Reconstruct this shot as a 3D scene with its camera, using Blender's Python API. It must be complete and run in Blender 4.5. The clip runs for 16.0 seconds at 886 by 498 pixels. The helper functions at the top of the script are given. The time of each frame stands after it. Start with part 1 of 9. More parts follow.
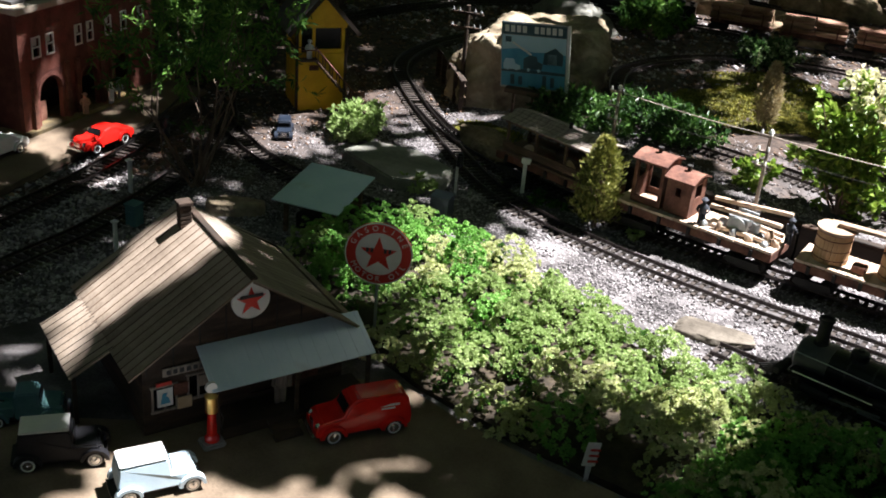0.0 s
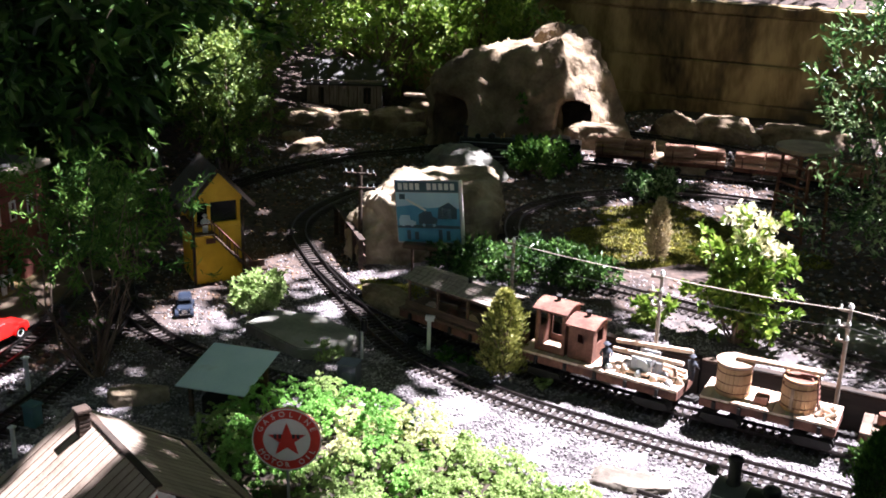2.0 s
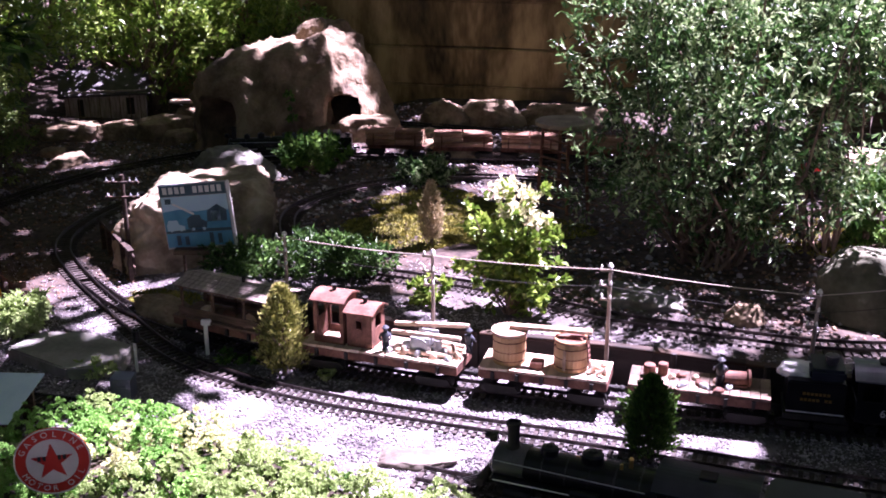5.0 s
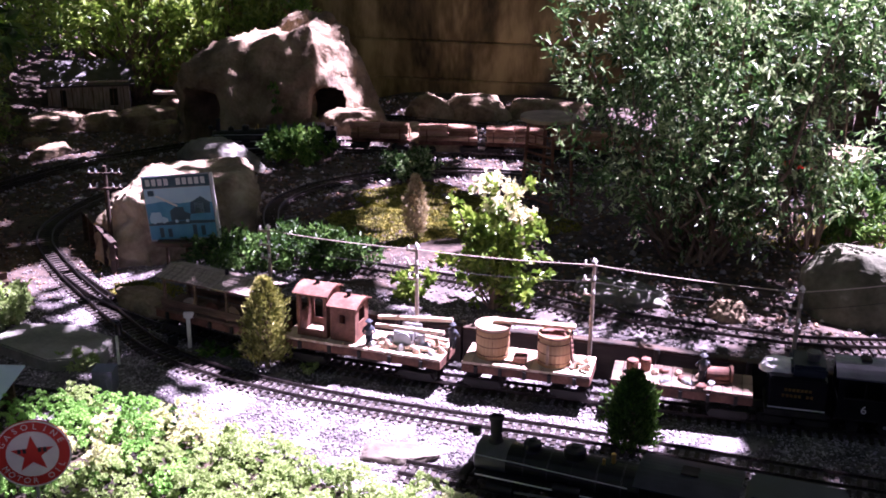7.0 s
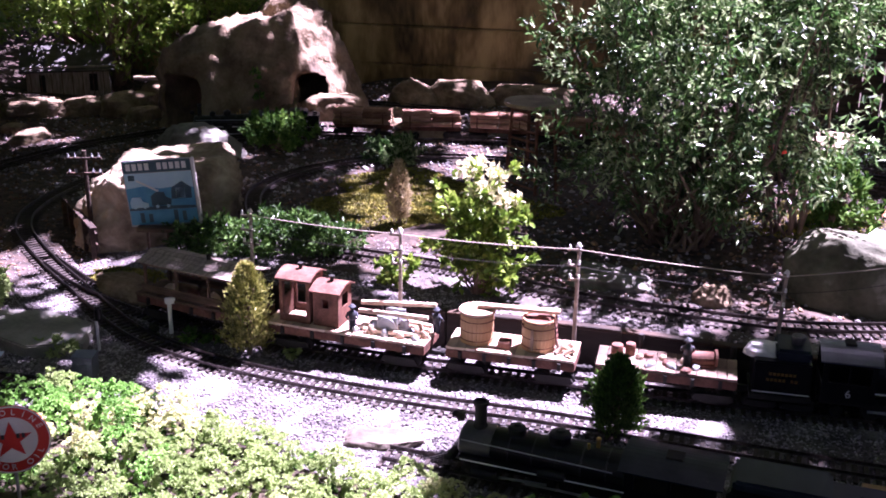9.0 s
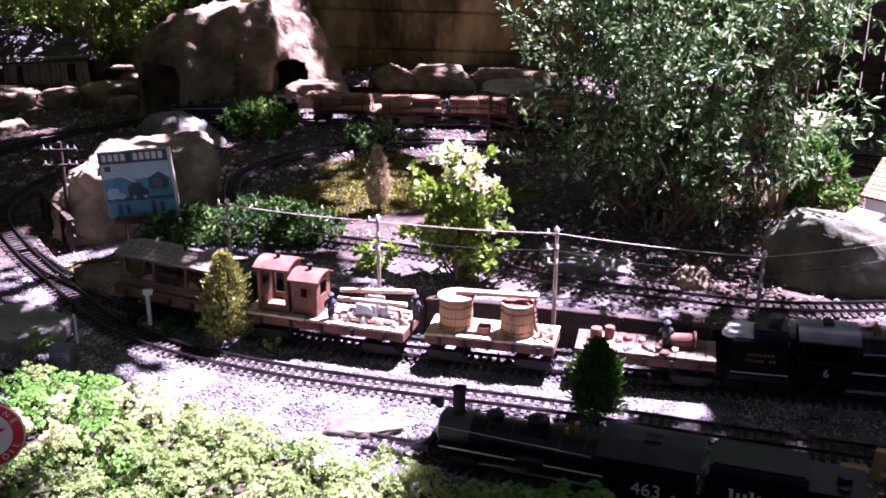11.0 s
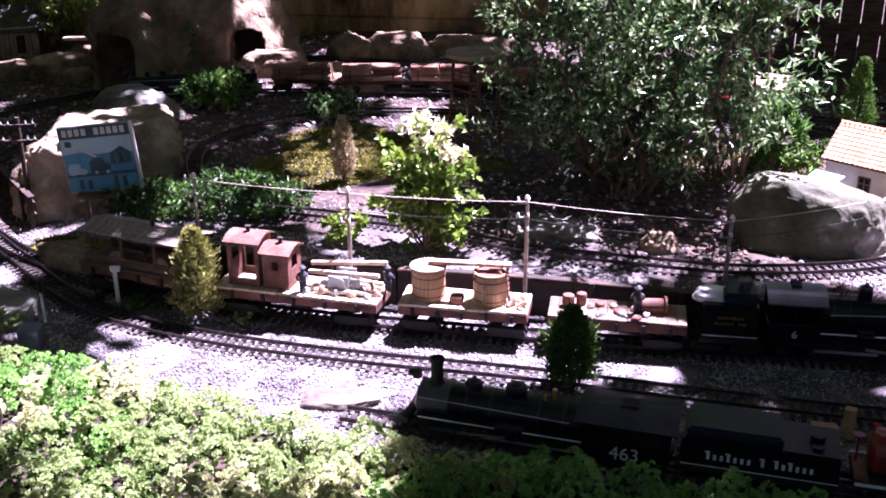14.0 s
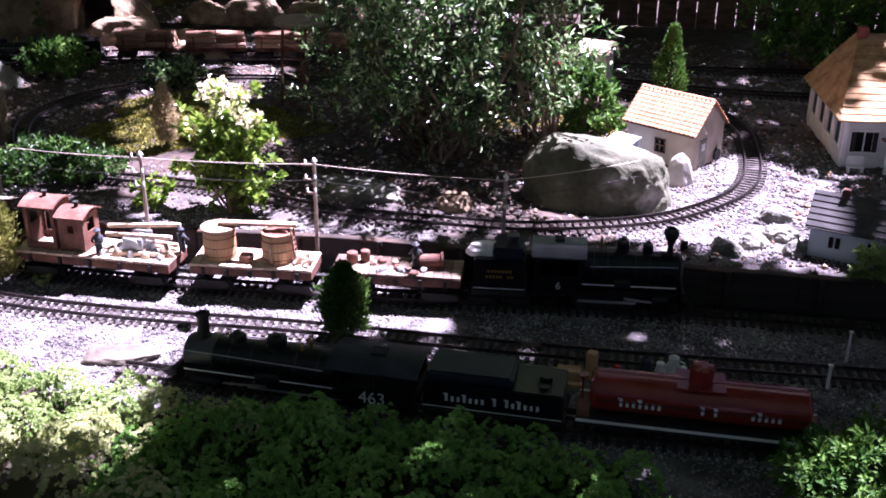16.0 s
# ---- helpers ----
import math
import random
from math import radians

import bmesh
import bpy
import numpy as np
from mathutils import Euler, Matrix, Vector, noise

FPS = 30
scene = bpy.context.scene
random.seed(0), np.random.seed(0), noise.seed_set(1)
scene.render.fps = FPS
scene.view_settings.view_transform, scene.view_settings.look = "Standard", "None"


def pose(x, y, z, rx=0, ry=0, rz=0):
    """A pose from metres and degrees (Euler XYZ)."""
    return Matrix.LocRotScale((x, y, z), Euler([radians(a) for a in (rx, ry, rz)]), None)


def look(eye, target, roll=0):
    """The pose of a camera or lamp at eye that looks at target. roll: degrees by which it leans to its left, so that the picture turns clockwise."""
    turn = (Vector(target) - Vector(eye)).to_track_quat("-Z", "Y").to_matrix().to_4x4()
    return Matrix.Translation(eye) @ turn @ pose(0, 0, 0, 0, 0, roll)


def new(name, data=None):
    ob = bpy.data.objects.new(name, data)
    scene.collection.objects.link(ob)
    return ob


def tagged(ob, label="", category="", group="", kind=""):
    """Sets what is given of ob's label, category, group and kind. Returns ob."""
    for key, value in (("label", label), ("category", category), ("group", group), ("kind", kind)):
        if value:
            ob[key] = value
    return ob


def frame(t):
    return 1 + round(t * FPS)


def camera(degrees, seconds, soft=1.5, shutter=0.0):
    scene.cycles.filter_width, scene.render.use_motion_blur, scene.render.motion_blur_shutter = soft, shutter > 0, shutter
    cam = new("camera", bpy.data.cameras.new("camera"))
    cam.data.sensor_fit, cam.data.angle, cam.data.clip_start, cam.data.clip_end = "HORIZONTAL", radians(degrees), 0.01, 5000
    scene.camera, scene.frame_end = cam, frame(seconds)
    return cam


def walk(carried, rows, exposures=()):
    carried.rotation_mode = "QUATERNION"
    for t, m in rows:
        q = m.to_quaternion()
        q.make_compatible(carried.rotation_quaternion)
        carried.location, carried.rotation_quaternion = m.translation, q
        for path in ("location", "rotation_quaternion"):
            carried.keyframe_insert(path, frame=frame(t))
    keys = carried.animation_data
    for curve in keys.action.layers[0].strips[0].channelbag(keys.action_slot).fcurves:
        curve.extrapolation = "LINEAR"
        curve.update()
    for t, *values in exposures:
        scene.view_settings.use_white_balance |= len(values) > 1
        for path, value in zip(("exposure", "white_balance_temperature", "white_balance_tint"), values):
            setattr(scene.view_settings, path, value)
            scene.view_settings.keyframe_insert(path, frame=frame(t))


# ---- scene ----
cam = camera(45.0, 16.0, soft=1.8)
PATH = [
    (0, (0.054, 0.389, 1.099), (-1.205, 1.67, 0.22), 5.2),
    (0.5, (0.045, 0.382, 1.13), (-1.229, 1.701, 0.332), 4.3),
    (1, (0.041, 0.402, 1.17), (-1.228, 1.765, 0.438), 3.0),
    (1.5, (0.042, 0.413, 1.18), (-1.204, 1.823, 0.5), 2.3),
    (2, (0.053, 0.419, 1.183), (-1.162, 1.868, 0.533), 1.6),
    (2.5, (0.065, 0.43, 1.167), (-1.088, 1.94, 0.542), 1.5),
    (3, (0.07, 0.438, 1.167), (-1.053, 1.969, 0.538), 0.6),
    (3.5, (0.086, 0.458, 1.164), (-0.959, 2.042, 0.533), -0.1),
    (4, (0.098, 0.459, 1.157), (-0.855, 2.099, 0.522), -0.1),
    (4.5, (0.104, 0.458, 1.149), (-0.82, 2.108, 0.499), -0.3),
    (5, (0.105, 0.456, 1.149), (-0.8, 2.121, 0.508), -0.2),
    (7.5, (0.103, 0.461, 1.147), (-0.772, 2.136, 0.491), 0.5),
    (8, (0.103, 0.467, 1.143), (-0.775, 2.133, 0.47), 0.5),
    (8.5, (0.099, 0.472, 1.144), (-0.765, 2.146, 0.474), 0.6),
    (9, (0.095, 0.47, 1.133), (-0.75, 2.154, 0.462), 0.8),
    (9.5, (0.103, 0.484, 1.134), (-0.723, 2.169, 0.443), 0.1),
    (12, (0.124, 0.49, 1.137), (-0.697, 2.173, 0.434), -0.0),
    (12.5, (0.132, 0.488, 1.14), (-0.72, 2.148, 0.421), 0.1),
    (13, (0.113, 0.489, 1.137), (-0.676, 2.166, 0.384), 0.7),
    (13.5, (0.08, 0.478, 1.149), (-0.679, 2.164, 0.387), 0.1),
    (14, (0.075, 0.475, 1.145), (-0.658, 2.174, 0.387), -0.2),
    (14.5, (0.112, 0.468, 1.155), (-0.574, 2.176, 0.372), -1.4),
    (15, (0.208, 0.48, 1.152), (-0.467, 2.197, 0.38), -1.0),
    (15.5, (0.294, 0.479, 1.164), (-0.357, 2.194, 0.369), -0.5),
    (16, (0.439, 0.49, 1.175), (-0.165, 2.214, 0.361), 0.5),
]
EXPOSURES = [(0, 2.15, 6050, 13), (1, 2.65, 5950, 17), (2, 2.95, 5820, 25), (4, 3.0, 5650, 55), (9.5, 3.0, 5560, 62), (15, 3.0, 5480, 57), (16, 2.9, 5480, 50)]
walk(cam, [(t, look(eye, target, roll)) for t, eye, target, roll in PATH], EXPOSURES)

# ---------------------------------------------------------------- light
SUN_EL, SUN_AZ = 64.0, 27.0          # elevation; azimuth from +y towards +x
world = bpy.data.worlds.new("world")
scene.world = world
world.use_nodes = True
wn = world.node_tree
sky = wn.nodes.new("ShaderNodeTexSky")
sky.sky_type, sky.sun_disc = "NISHITA", False
sky.sun_elevation, sky.sun_rotation = radians(SUN_EL), radians(SUN_AZ)
wn.links.new(sky.outputs[0], wn.nodes["Background"].inputs[0])
wn.nodes["Background"].inputs[1].default_value = 0.0052
sky.dust_density, sky.ozone_density, sky.air_density = 6.0, 0.3, 1.0
SUN_DIR = Vector((math.sin(radians(SUN_AZ)) * math.cos(radians(SUN_EL)),
                  math.cos(radians(SUN_AZ)) * math.cos(radians(SUN_EL)), math.sin(radians(SUN_EL))))
sun_data = bpy.data.lights.new("sun", "SUN")
sun_data.energy, sun_data.angle, sun_data.color = 5.0, radians(0.5), (1.0, 0.95, 0.88)
sun = new("sun", sun_data)
sun.matrix_world = look(SUN_DIR * 20, (0, 0, 0))

# ---------------------------------------------------------------- materials
def material(name, stops, scale=30.0, rough=0.7, metal=0.0, bump=0.3, fine=200.0, vary=0.25, island=False, obj=False, coat=0.0, trans=0.0, stretch=(1, 1, 1), dirt=None, relief=0.004):
    """Noise-mixed colour stops in object space, a fine grain on top, bump, and a slight change from piece to piece."""
    m = bpy.data.materials.new(name)
    m.use_nodes = True
    nt = m.node_tree
    b = nt.nodes["Principled BSDF"]
    tc = nt.nodes.new("ShaderNodeTexCoord")
    mp = nt.nodes.new("ShaderNodeMapping")
    mp.inputs["Scale"].default_value = stretch
    nt.links.new(tc.outputs["Object"], mp.inputs[0])
    n1 = nt.nodes.new("ShaderNodeTexNoise")
    n1.inputs["Scale"].default_value, n1.inputs["Detail"].default_value = scale, 6
    n2 = nt.nodes.new("ShaderNodeTexNoise")
    n2.inputs["Scale"].default_value, n2.inputs["Detail"].default_value = fine, 4
    for n in (n1, n2):
        nt.links.new(mp.outputs[0], n.inputs["Vector"])
    mix = nt.nodes.new("ShaderNodeMath")
    mix.operation = "MULTIPLY_ADD"
    mix.inputs[1].default_value = 0.35
    nt.links.new(n2.outputs[0], mix.inputs[0])
    sc = nt.nodes.new("ShaderNodeMath")
    sc.operation = "MULTIPLY_ADD"
    sc.inputs[1].default_value, sc.inputs[2].default_value = 1.3, -0.32
    nt.links.new(n1.outputs[0], sc.inputs[0])
    nt.links.new(sc.outputs[0], mix.inputs[2])
    last = mix.outputs[0]
    if island or obj:
        if island:
            g = nt.nodes.new("ShaderNodeNewGeometry")
            rnd = g.outputs["Random Per Island"]
        else:
            g = nt.nodes.new("ShaderNodeObjectInfo")
            rnd = g.outputs["Random"]
        a = nt.nodes.new("ShaderNodeMath")
        a.operation = "MULTIPLY_ADD"
        a.inputs[1].default_value = vary * 2
        nt.links.new(rnd, a.inputs[0])
        a2 = nt.nodes.new("ShaderNodeMath")
        a2.operation = "SUBTRACT"
        a2.inputs[1].default_value = vary
        nt.links.new(last, a2.inputs[0])
        nt.links.new(a2.outputs[0], a.inputs[2])
        last = a.outputs[0]
    ramp = nt.nodes.new("ShaderNodeValToRGB")
    cr = ramp.color_ramp
    while len(cr.elements) < len(stops):
        cr.elements.new(0.5)
    for i, c in enumerate(stops):
        cr.elements[i].position = 0.25 + 0.5 * i / max(1, len(stops) - 1)
        cr.elements[i].color = (*c, 1)
    nt.links.new(last, ramp.inputs[0])
    col = ramp.outputs[0]
    if dirt:
        n3 = nt.nodes.new("ShaderNodeTexNoise")
        n3.inputs["Scale"].default_value, n3.inputs["Detail"].default_value = dirt[1], 5
        nt.links.new(tc.outputs["Object"], n3.inputs["Vector"])
        r3 = nt.nodes.new("ShaderNodeValToRGB")
        r3.color_ramp.elements[0].position, r3.color_ramp.elements[1].position = dirt[2], dirt[2] + 0.15
        nt.links.new(n3.outputs[0], r3.inputs[0])
        mx = nt.nodes.new("ShaderNodeMixRGB")
        mx.inputs[2].default_value = (*dirt[0], 1)
        nt.links.new(r3.outputs[0], mx.inputs[0])
        nt.links.new(col, mx.inputs[1])
        col = mx.outputs[0]
    nt.links.new(col, b.inputs["Base Color"])
    b.inputs["Roughness"].default_value, b.inputs["Metallic"].default_value = rough, metal
    b.inputs["Coat Weight"].default_value = coat
    if bump:
        bp = nt.nodes.new("ShaderNodeBump")
        bp.inputs["Strength"].default_value, bp.inputs["Distance"].default_value = bump, relief
        nt.links.new(mix.outputs[0], bp.inputs["Height"])
        nt.links.new(bp.outputs[0], b.inputs["Normal"])
    if trans:
        tr = nt.nodes.new("ShaderNodeBsdfTranslucent")
        nt.links.new(col, tr.inputs[0])
        ms = nt.nodes.new("ShaderNodeMixShader")
        ms.inputs[0].default_value = trans
        nt.links.new(b.outputs[0], ms.inputs[1])
        nt.links.new(tr.outputs[0], ms.inputs[2])
        nt.links.new(ms.outputs[0], nt.nodes["Material Output"].inputs[0])
    return m


M_GROUND = material("soil_and_fine_gravel", [(0.04, 0.035, 0.035), (0.105, 0.095, 0.095), (0.22, 0.205, 0.21)], 9, 0.95, bump=0.9, fine=160, relief=0.006)


def brown_behind(m, y0, y1, x0, x1, dark, light):
    """Grey gravel gives way to brown soil past two uneven lines across the garden, but hardly by the houses."""
    nt = m.node_tree
    b = nt.nodes["Principled BSDF"]
    src = b.inputs["Base Color"].links[0].from_socket
    tc = nt.nodes.new("ShaderNodeTexCoord")
    sp = nt.nodes.new("ShaderNodeSeparateXYZ")
    nt.links.new(tc.outputs["Object"], sp.inputs[0])
    n = nt.nodes.new("ShaderNodeTexNoise")
    n.inputs["Scale"].default_value, n.inputs["Detail"].default_value = 3.0, 6
    nt.links.new(tc.outputs["Object"], n.inputs["Vector"])
    a = nt.nodes.new("ShaderNodeMath")
    a.operation = "MULTIPLY_ADD"
    a.inputs[1].default_value = 1.2
    nt.links.new(n.outputs[0], a.inputs[0])
    nt.links.new(sp.outputs[1], a.inputs[2])
    mr = nt.nodes.new("ShaderNodeMapRange")
    mr.inputs[1].default_value, mr.inputs[2].default_value = y0 + 0.6, y1 + 0.6
    nt.links.new(a.outputs[0], mr.inputs[0])
    east = nt.nodes.new("ShaderNodeMapRange")
    east.inputs[1].default_value, east.inputs[2].default_value = 0.02, 0.16
    east.inputs[3].default_value, east.inputs[4].default_value = 1.0, 0.25
    nt.links.new(sp.outputs[0], east.inputs[0])
    both = nt.nodes.new("ShaderNodeMath")
    both.operation = "MULTIPLY"
    nt.links.new(mr.outputs[0], both.inputs[0])
    nt.links.new(east.outputs[0], both.inputs[1])
    a2 = nt.nodes.new("ShaderNodeMath")
    a2.operation = "MULTIPLY_ADD"
    a2.inputs[1].default_value = 0.5
    nt.links.new(n.outputs[0], a2.inputs[0])
    nt.links.new(sp.outputs[0], a2.inputs[2])
    mr2 = nt.nodes.new("ShaderNodeMapRange")
    mr2.inputs[1].default_value, mr2.inputs[2].default_value = x0 + 0.25, x1 + 0.25
    nt.links.new(a2.outputs[0], mr2.inputs[0])
    top = nt.nodes.new("ShaderNodeMath")
    top.operation = "MAXIMUM"
    nt.links.new(both.outputs[0], top.inputs[0])
    nt.links.new(mr2.outputs[0], top.inputs[1])
    grain = nt.nodes.new("ShaderNodeTexNoise")
    grain.inputs["Scale"].default_value, grain.inputs["Detail"].default_value = 40, 8
    nt.links.new(tc.outputs["Object"], grain.inputs["Vector"])
    ramp = nt.nodes.new("ShaderNodeValToRGB")
    ramp.color_ramp.elements[0].position, ramp.color_ramp.elements[1].position = 0.35, 0.68
    ramp.color_ramp.elements[0].color, ramp.color_ramp.elements[1].color = (*dark, 1), (*light, 1)
    nt.links.new(grain.outputs[0], ramp.inputs[0])
    mx = nt.nodes.new("ShaderNodeMixRGB")
    nt.links.new(top.outputs[0], mx.inputs[0])
    nt.links.new(src, mx.inputs[1])
    nt.links.new(ramp.outputs[0], mx.inputs[2])
    nt.links.new(mx.outputs[0], b.inputs["Base Color"])


brown_behind(M_GROUND, 2.72, 2.98, -2.02, -2.35, (0.018, 0.012, 0.009), (0.085, 0.058, 0.044))
M_GRAVEL = material("grey_pink_gravel", [(0.065, 0.059, 0.060), (0.14, 0.128, 0.131), (0.26, 0.24, 0.245), (0.42, 0.39, 0.395)], 14, 0.9, bump=0.2, fine=120, island=True, vary=0.30)
M_LITTER = material("brown_leaf_litter", [(0.05, 0.03, 0.02), (0.14, 0.08, 0.05), (0.26, 0.17, 0.11)], 14, 0.9, bump=0.2, fine=120, island=True, vary=0.3)
M_SOIL = material("dark_garden_soil", [(0.008, 0.006, 0.003), (0.022, 0.015, 0.008), (0.050, 0.036, 0.021)], 30, 0.95, bump=0.8, fine=150)
M_MOSS = material("yellow_green_moss", [(0.08, 0.085, 0.012), (0.20, 0.195, 0.03), (0.34, 0.315, 0.06)], 30, 0.95, bump=0.8, fine=260, island=True)
M_RAIL = material("weathered_rail", [(0.035, 0.030, 0.030), (0.085, 0.074, 0.072)], 40, 0.30, metal=0.85, bump=0.08)
M_TIE = material("dark_tie", [(0.018, 0.013, 0.011), (0.050, 0.038, 0.032)], 60, 0.85, bump=0.3, obj=True, vary=0.2)
M_ROCK = material("pale_granite", [(0.095, 0.066, 0.038), (0.21, 0.155, 0.094), (0.33, 0.255, 0.165)], 9, 0.92, bump=1.0, fine=75, dirt=((0.075, 0.056, 0.042), 6.0, 0.57), relief=0.014)
M_ROCK_PALE = material("pale_quartz", [(0.28, 0.26, 0.23), (0.44, 0.41, 0.37)], 12, 0.85, bump=0.6, fine=80, relief=0.008)
M_ROCK_TAN = material("pale_tan_limestone", [(0.11, 0.082, 0.050), (0.25, 0.20, 0.13), (0.41, 0.35, 0.25)], 9, 0.92, bump=1.0, fine=75, dirt=((0.10, 0.078, 0.058), 6.0, 0.58), relief=0.014)
M_ROCK_GREY = material("grey_mossy_granite", [(0.07, 0.07, 0.058), (0.16, 0.16, 0.135), (0.28, 0.275, 0.24)], 8, 0.9, bump=1.0, fine=70, dirt=((0.07, 0.075, 0.045), 6, 0.55), relief=0.012)
M_ROCK_SPLASH = material("grey_boulder_white_splashes", [(0.045, 0.050, 0.029), (0.10, 0.105, 0.066), (0.17, 0.17, 0.115)], 8, 0.9, bump=1.0, fine=70, dirt=((0.48, 0.46, 0.41), 9, 0.60), relief=0.010)
M_SLAB = material("grey_green_slate", [(0.13, 0.135, 0.11), (0.22, 0.22, 0.185), (0.30, 0.295, 0.26)], 9, 0.85, bump=0.4, fine=90)
M_FLAG = material("pinkish_flagstone", [(0.06, 0.049, 0.036), (0.105, 0.088, 0.068), (0.16, 0.138, 0.110)], 16, 0.9, bump=0.9, fine=90, relief=0.006)
M_CONCRETE = material("stained_concrete", [(0.024, 0.017, 0.006), (0.18, 0.128, 0.050), (0.42, 0.32, 0.14)], 6.0, 0.9, bump=0.7, fine=46, stretch=(1, 1, 0.30), dirt=((0.05, 0.042, 0.028), 3.2, 0.55), relief=0.008)
M_ROAD = material("tan_road_sand", [(0.09, 0.064, 0.042), (0.155, 0.115, 0.077), (0.22, 0.17, 0.115)], 8, 0.9, bump=0.5, fine=240)
M_YELLOW = material("yellow_painted_boards", [(0.74, 0.40, 0.006), (0.88, 0.52, 0.012)], 30, 0.55, bump=0.1)
M_BLACK = material("black_satin_paint", [(0.005, 0.005, 0.007), (0.010, 0.010, 0.013)], 40, 0.30, bump=0.08, dirt=((0.025, 0.024, 0.024), 26, 0.70))
M_BLACK_GLOSS = material("black_gloss_paint", [(0.010, 0.010, 0.012), (0.02, 0.02, 0.024)], 40, 0.42, bump=0.03)
M_DARK = material("soot_dark", [(0.006, 0.005, 0.005), (0.018, 0.016, 0.014)], 40, 0.8, bump=0.2)
M_RED = material("red_gloss_paint", [(0.62, 0.012, 0.008), (0.75, 0.02, 0.012)], 30, 0.15, bump=0.0, coat=0.6)
M_TANK_RED = material("oxide_red_paint", [(0.17, 0.015, 0.012), (0.25, 0.028, 0.021)], 14, 0.20, bump=0.05, dirt=((0.20, 0.06, 0.05), 9, 0.66))
M_RUST = material("rust_red_brown", [(0.055, 0.022, 0.014), (0.13, 0.050, 0.031), (0.22, 0.10, 0.066)], 25, 0.8, bump=0.4)
M_WOOD_DARK = material("dark_weathered_wood", [(0.035, 0.02, 0.012), (0.10, 0.06, 0.038), (0.17, 0.105, 0.07)], 12, 0.85, bump=0.4, stretch=(1, 1, 6))
M_WOOD_BLACK = material("near_black_brown_boards", [(0.012, 0.008, 0.005), (0.035, 0.021, 0.013), (0.075, 0.045, 0.028)], 12, 0.85, bump=0.4, stretch=(1, 1, 6))
M_WOOD_GREY = material("silver_grey_wood", [(0.14, 0.11, 0.09), (0.27, 0.23, 0.195), (0.38, 0.33, 0.28)], 14, 0.85, bump=0.4, stretch=(8, 1, 1))
M_DECK = material("sunbleached_deck_wood", [(0.32, 0.22, 0.15), (0.52, 0.39, 0.29), (0.66, 0.53, 0.42)], 20, 0.8, bump=0.3, obj=True)
# browner deck boards, with the car's dimmer light put into the colour
M_WOOD_BROWN = material("dim_brown_boards", [(0.06, 0.038, 0.025), (0.15, 0.10, 0.07), (0.28, 0.20, 0.15)], 20, 0.8, bump=0.3, obj=True)
M_BARREL = material("honey_stave_wood", [(0.30, 0.165, 0.075), (0.45, 0.27, 0.13), (0.56, 0.37, 0.20)], 20, 0.65, bump=0.3, stretch=(1, 1, 0.2))
M_SHINGLE = material("tan_brown_shingle", [(0.155, 0.118, 0.088), (0.25, 0.198, 0.150), (0.31, 0.25, 0.20)], 14, 0.85, bump=0.3, obj=True, vary=0.12)
# blue in the tin's base colour stands in for reflected sky
M_TIN = material("sky_tinted_tin", [(0.52, 0.66, 0.80), (0.64, 0.76, 0.88)], 12, 0.34, metal=0.4, bump=0.05, dirt=((0.42, 0.46, 0.50), 8, 0.62))
M_WHITE = material("white_paint", [(0.68, 0.68, 0.66), (0.82, 0.82, 0.80)], 20, 0.5, bump=0.05, dirt=((0.5, 0.49, 0.45), 12, 0.64))
M_WALL_WHITE = material("off_white_siding", [(0.58, 0.57, 0.54), (0.72, 0.71, 0.68)], 14, 0.7, bump=0.15)
M_BLUE_WALL = material("pale_blue_siding", [(0.42, 0.54, 0.62), (0.54, 0.65, 0.72)], 14, 0.6, bump=0.1)
M_BRICK_DARK = material("dark_red_brick_wall", [(0.10, 0.03, 0.02), (0.20, 0.065, 0.045)], 30, 0.85, bump=0.5, obj=True)
M_STUCCO = material("beige_stucco", [(0.34, 0.29, 0.225), (0.46, 0.40, 0.325)], 18, 0.85, bump=0.4)
M_TILE = material("terracotta_roof_tile", [(0.42, 0.16, 0.07), (0.55, 0.25, 0.12), (0.66, 0.36, 0.20)], 25, 0.75, bump=0.3, obj=True, vary=0.10)
M_THATCH = material("straw_yellow_shingle", [(0.24, 0.13, 0.05), (0.38, 0.23, 0.10), (0.48, 0.32, 0.16)], 25, 0.85, bump=0.5, stretch=(1, 1, 1))
M_ROOF_GREY = material("dark_grey_roofing", [(0.035, 0.034, 0.034), (0.085, 0.082, 0.08)], 20, 0.8, bump=0.3)
M_GLASS_DARK = material("dark_window_glass", [(0.006, 0.006, 0.007), (0.012, 0.012, 0.013)], 8, 0.15, bump=0.0)
M_GLASS_DARK.node_tree.nodes["Principled BSDF"].inputs["Specular IOR Level"].default_value = 0.25
M_TYRE = material("black_rubber", [(0.015, 0.015, 0.015), (0.03, 0.03, 0.03)], 60, 0.8, bump=0.1)
M_CHROME = material("bright_chrome", [(0.7, 0.7, 0.7), (0.82, 0.82, 0.82)], 20, 0.12, metal=1.0, bump=0.0)
M_STEEL = material("grey_galvanised_steel", [(0.26, 0.28, 0.29), (0.40, 0.42, 0.43)], 30, 0.45, metal=0.5, bump=0.1)
M_BRASS = material("yellow_brass", [(0.55, 0.35, 0.10), (0.70, 0.48, 0.16)], 30, 0.3, metal=0.9, bump=0.05)
M_SKIN = material("figure_paint_tan", [(0.40, 0.24, 0.16), (0.50, 0.31, 0.22)], 30, 0.6, bump=0.05)
M_DENIM = material("faded_blue_cloth_paint", [(0.026, 0.030, 0.040), (0.05, 0.058, 0.075)], 40, 0.8, bump=0.1)
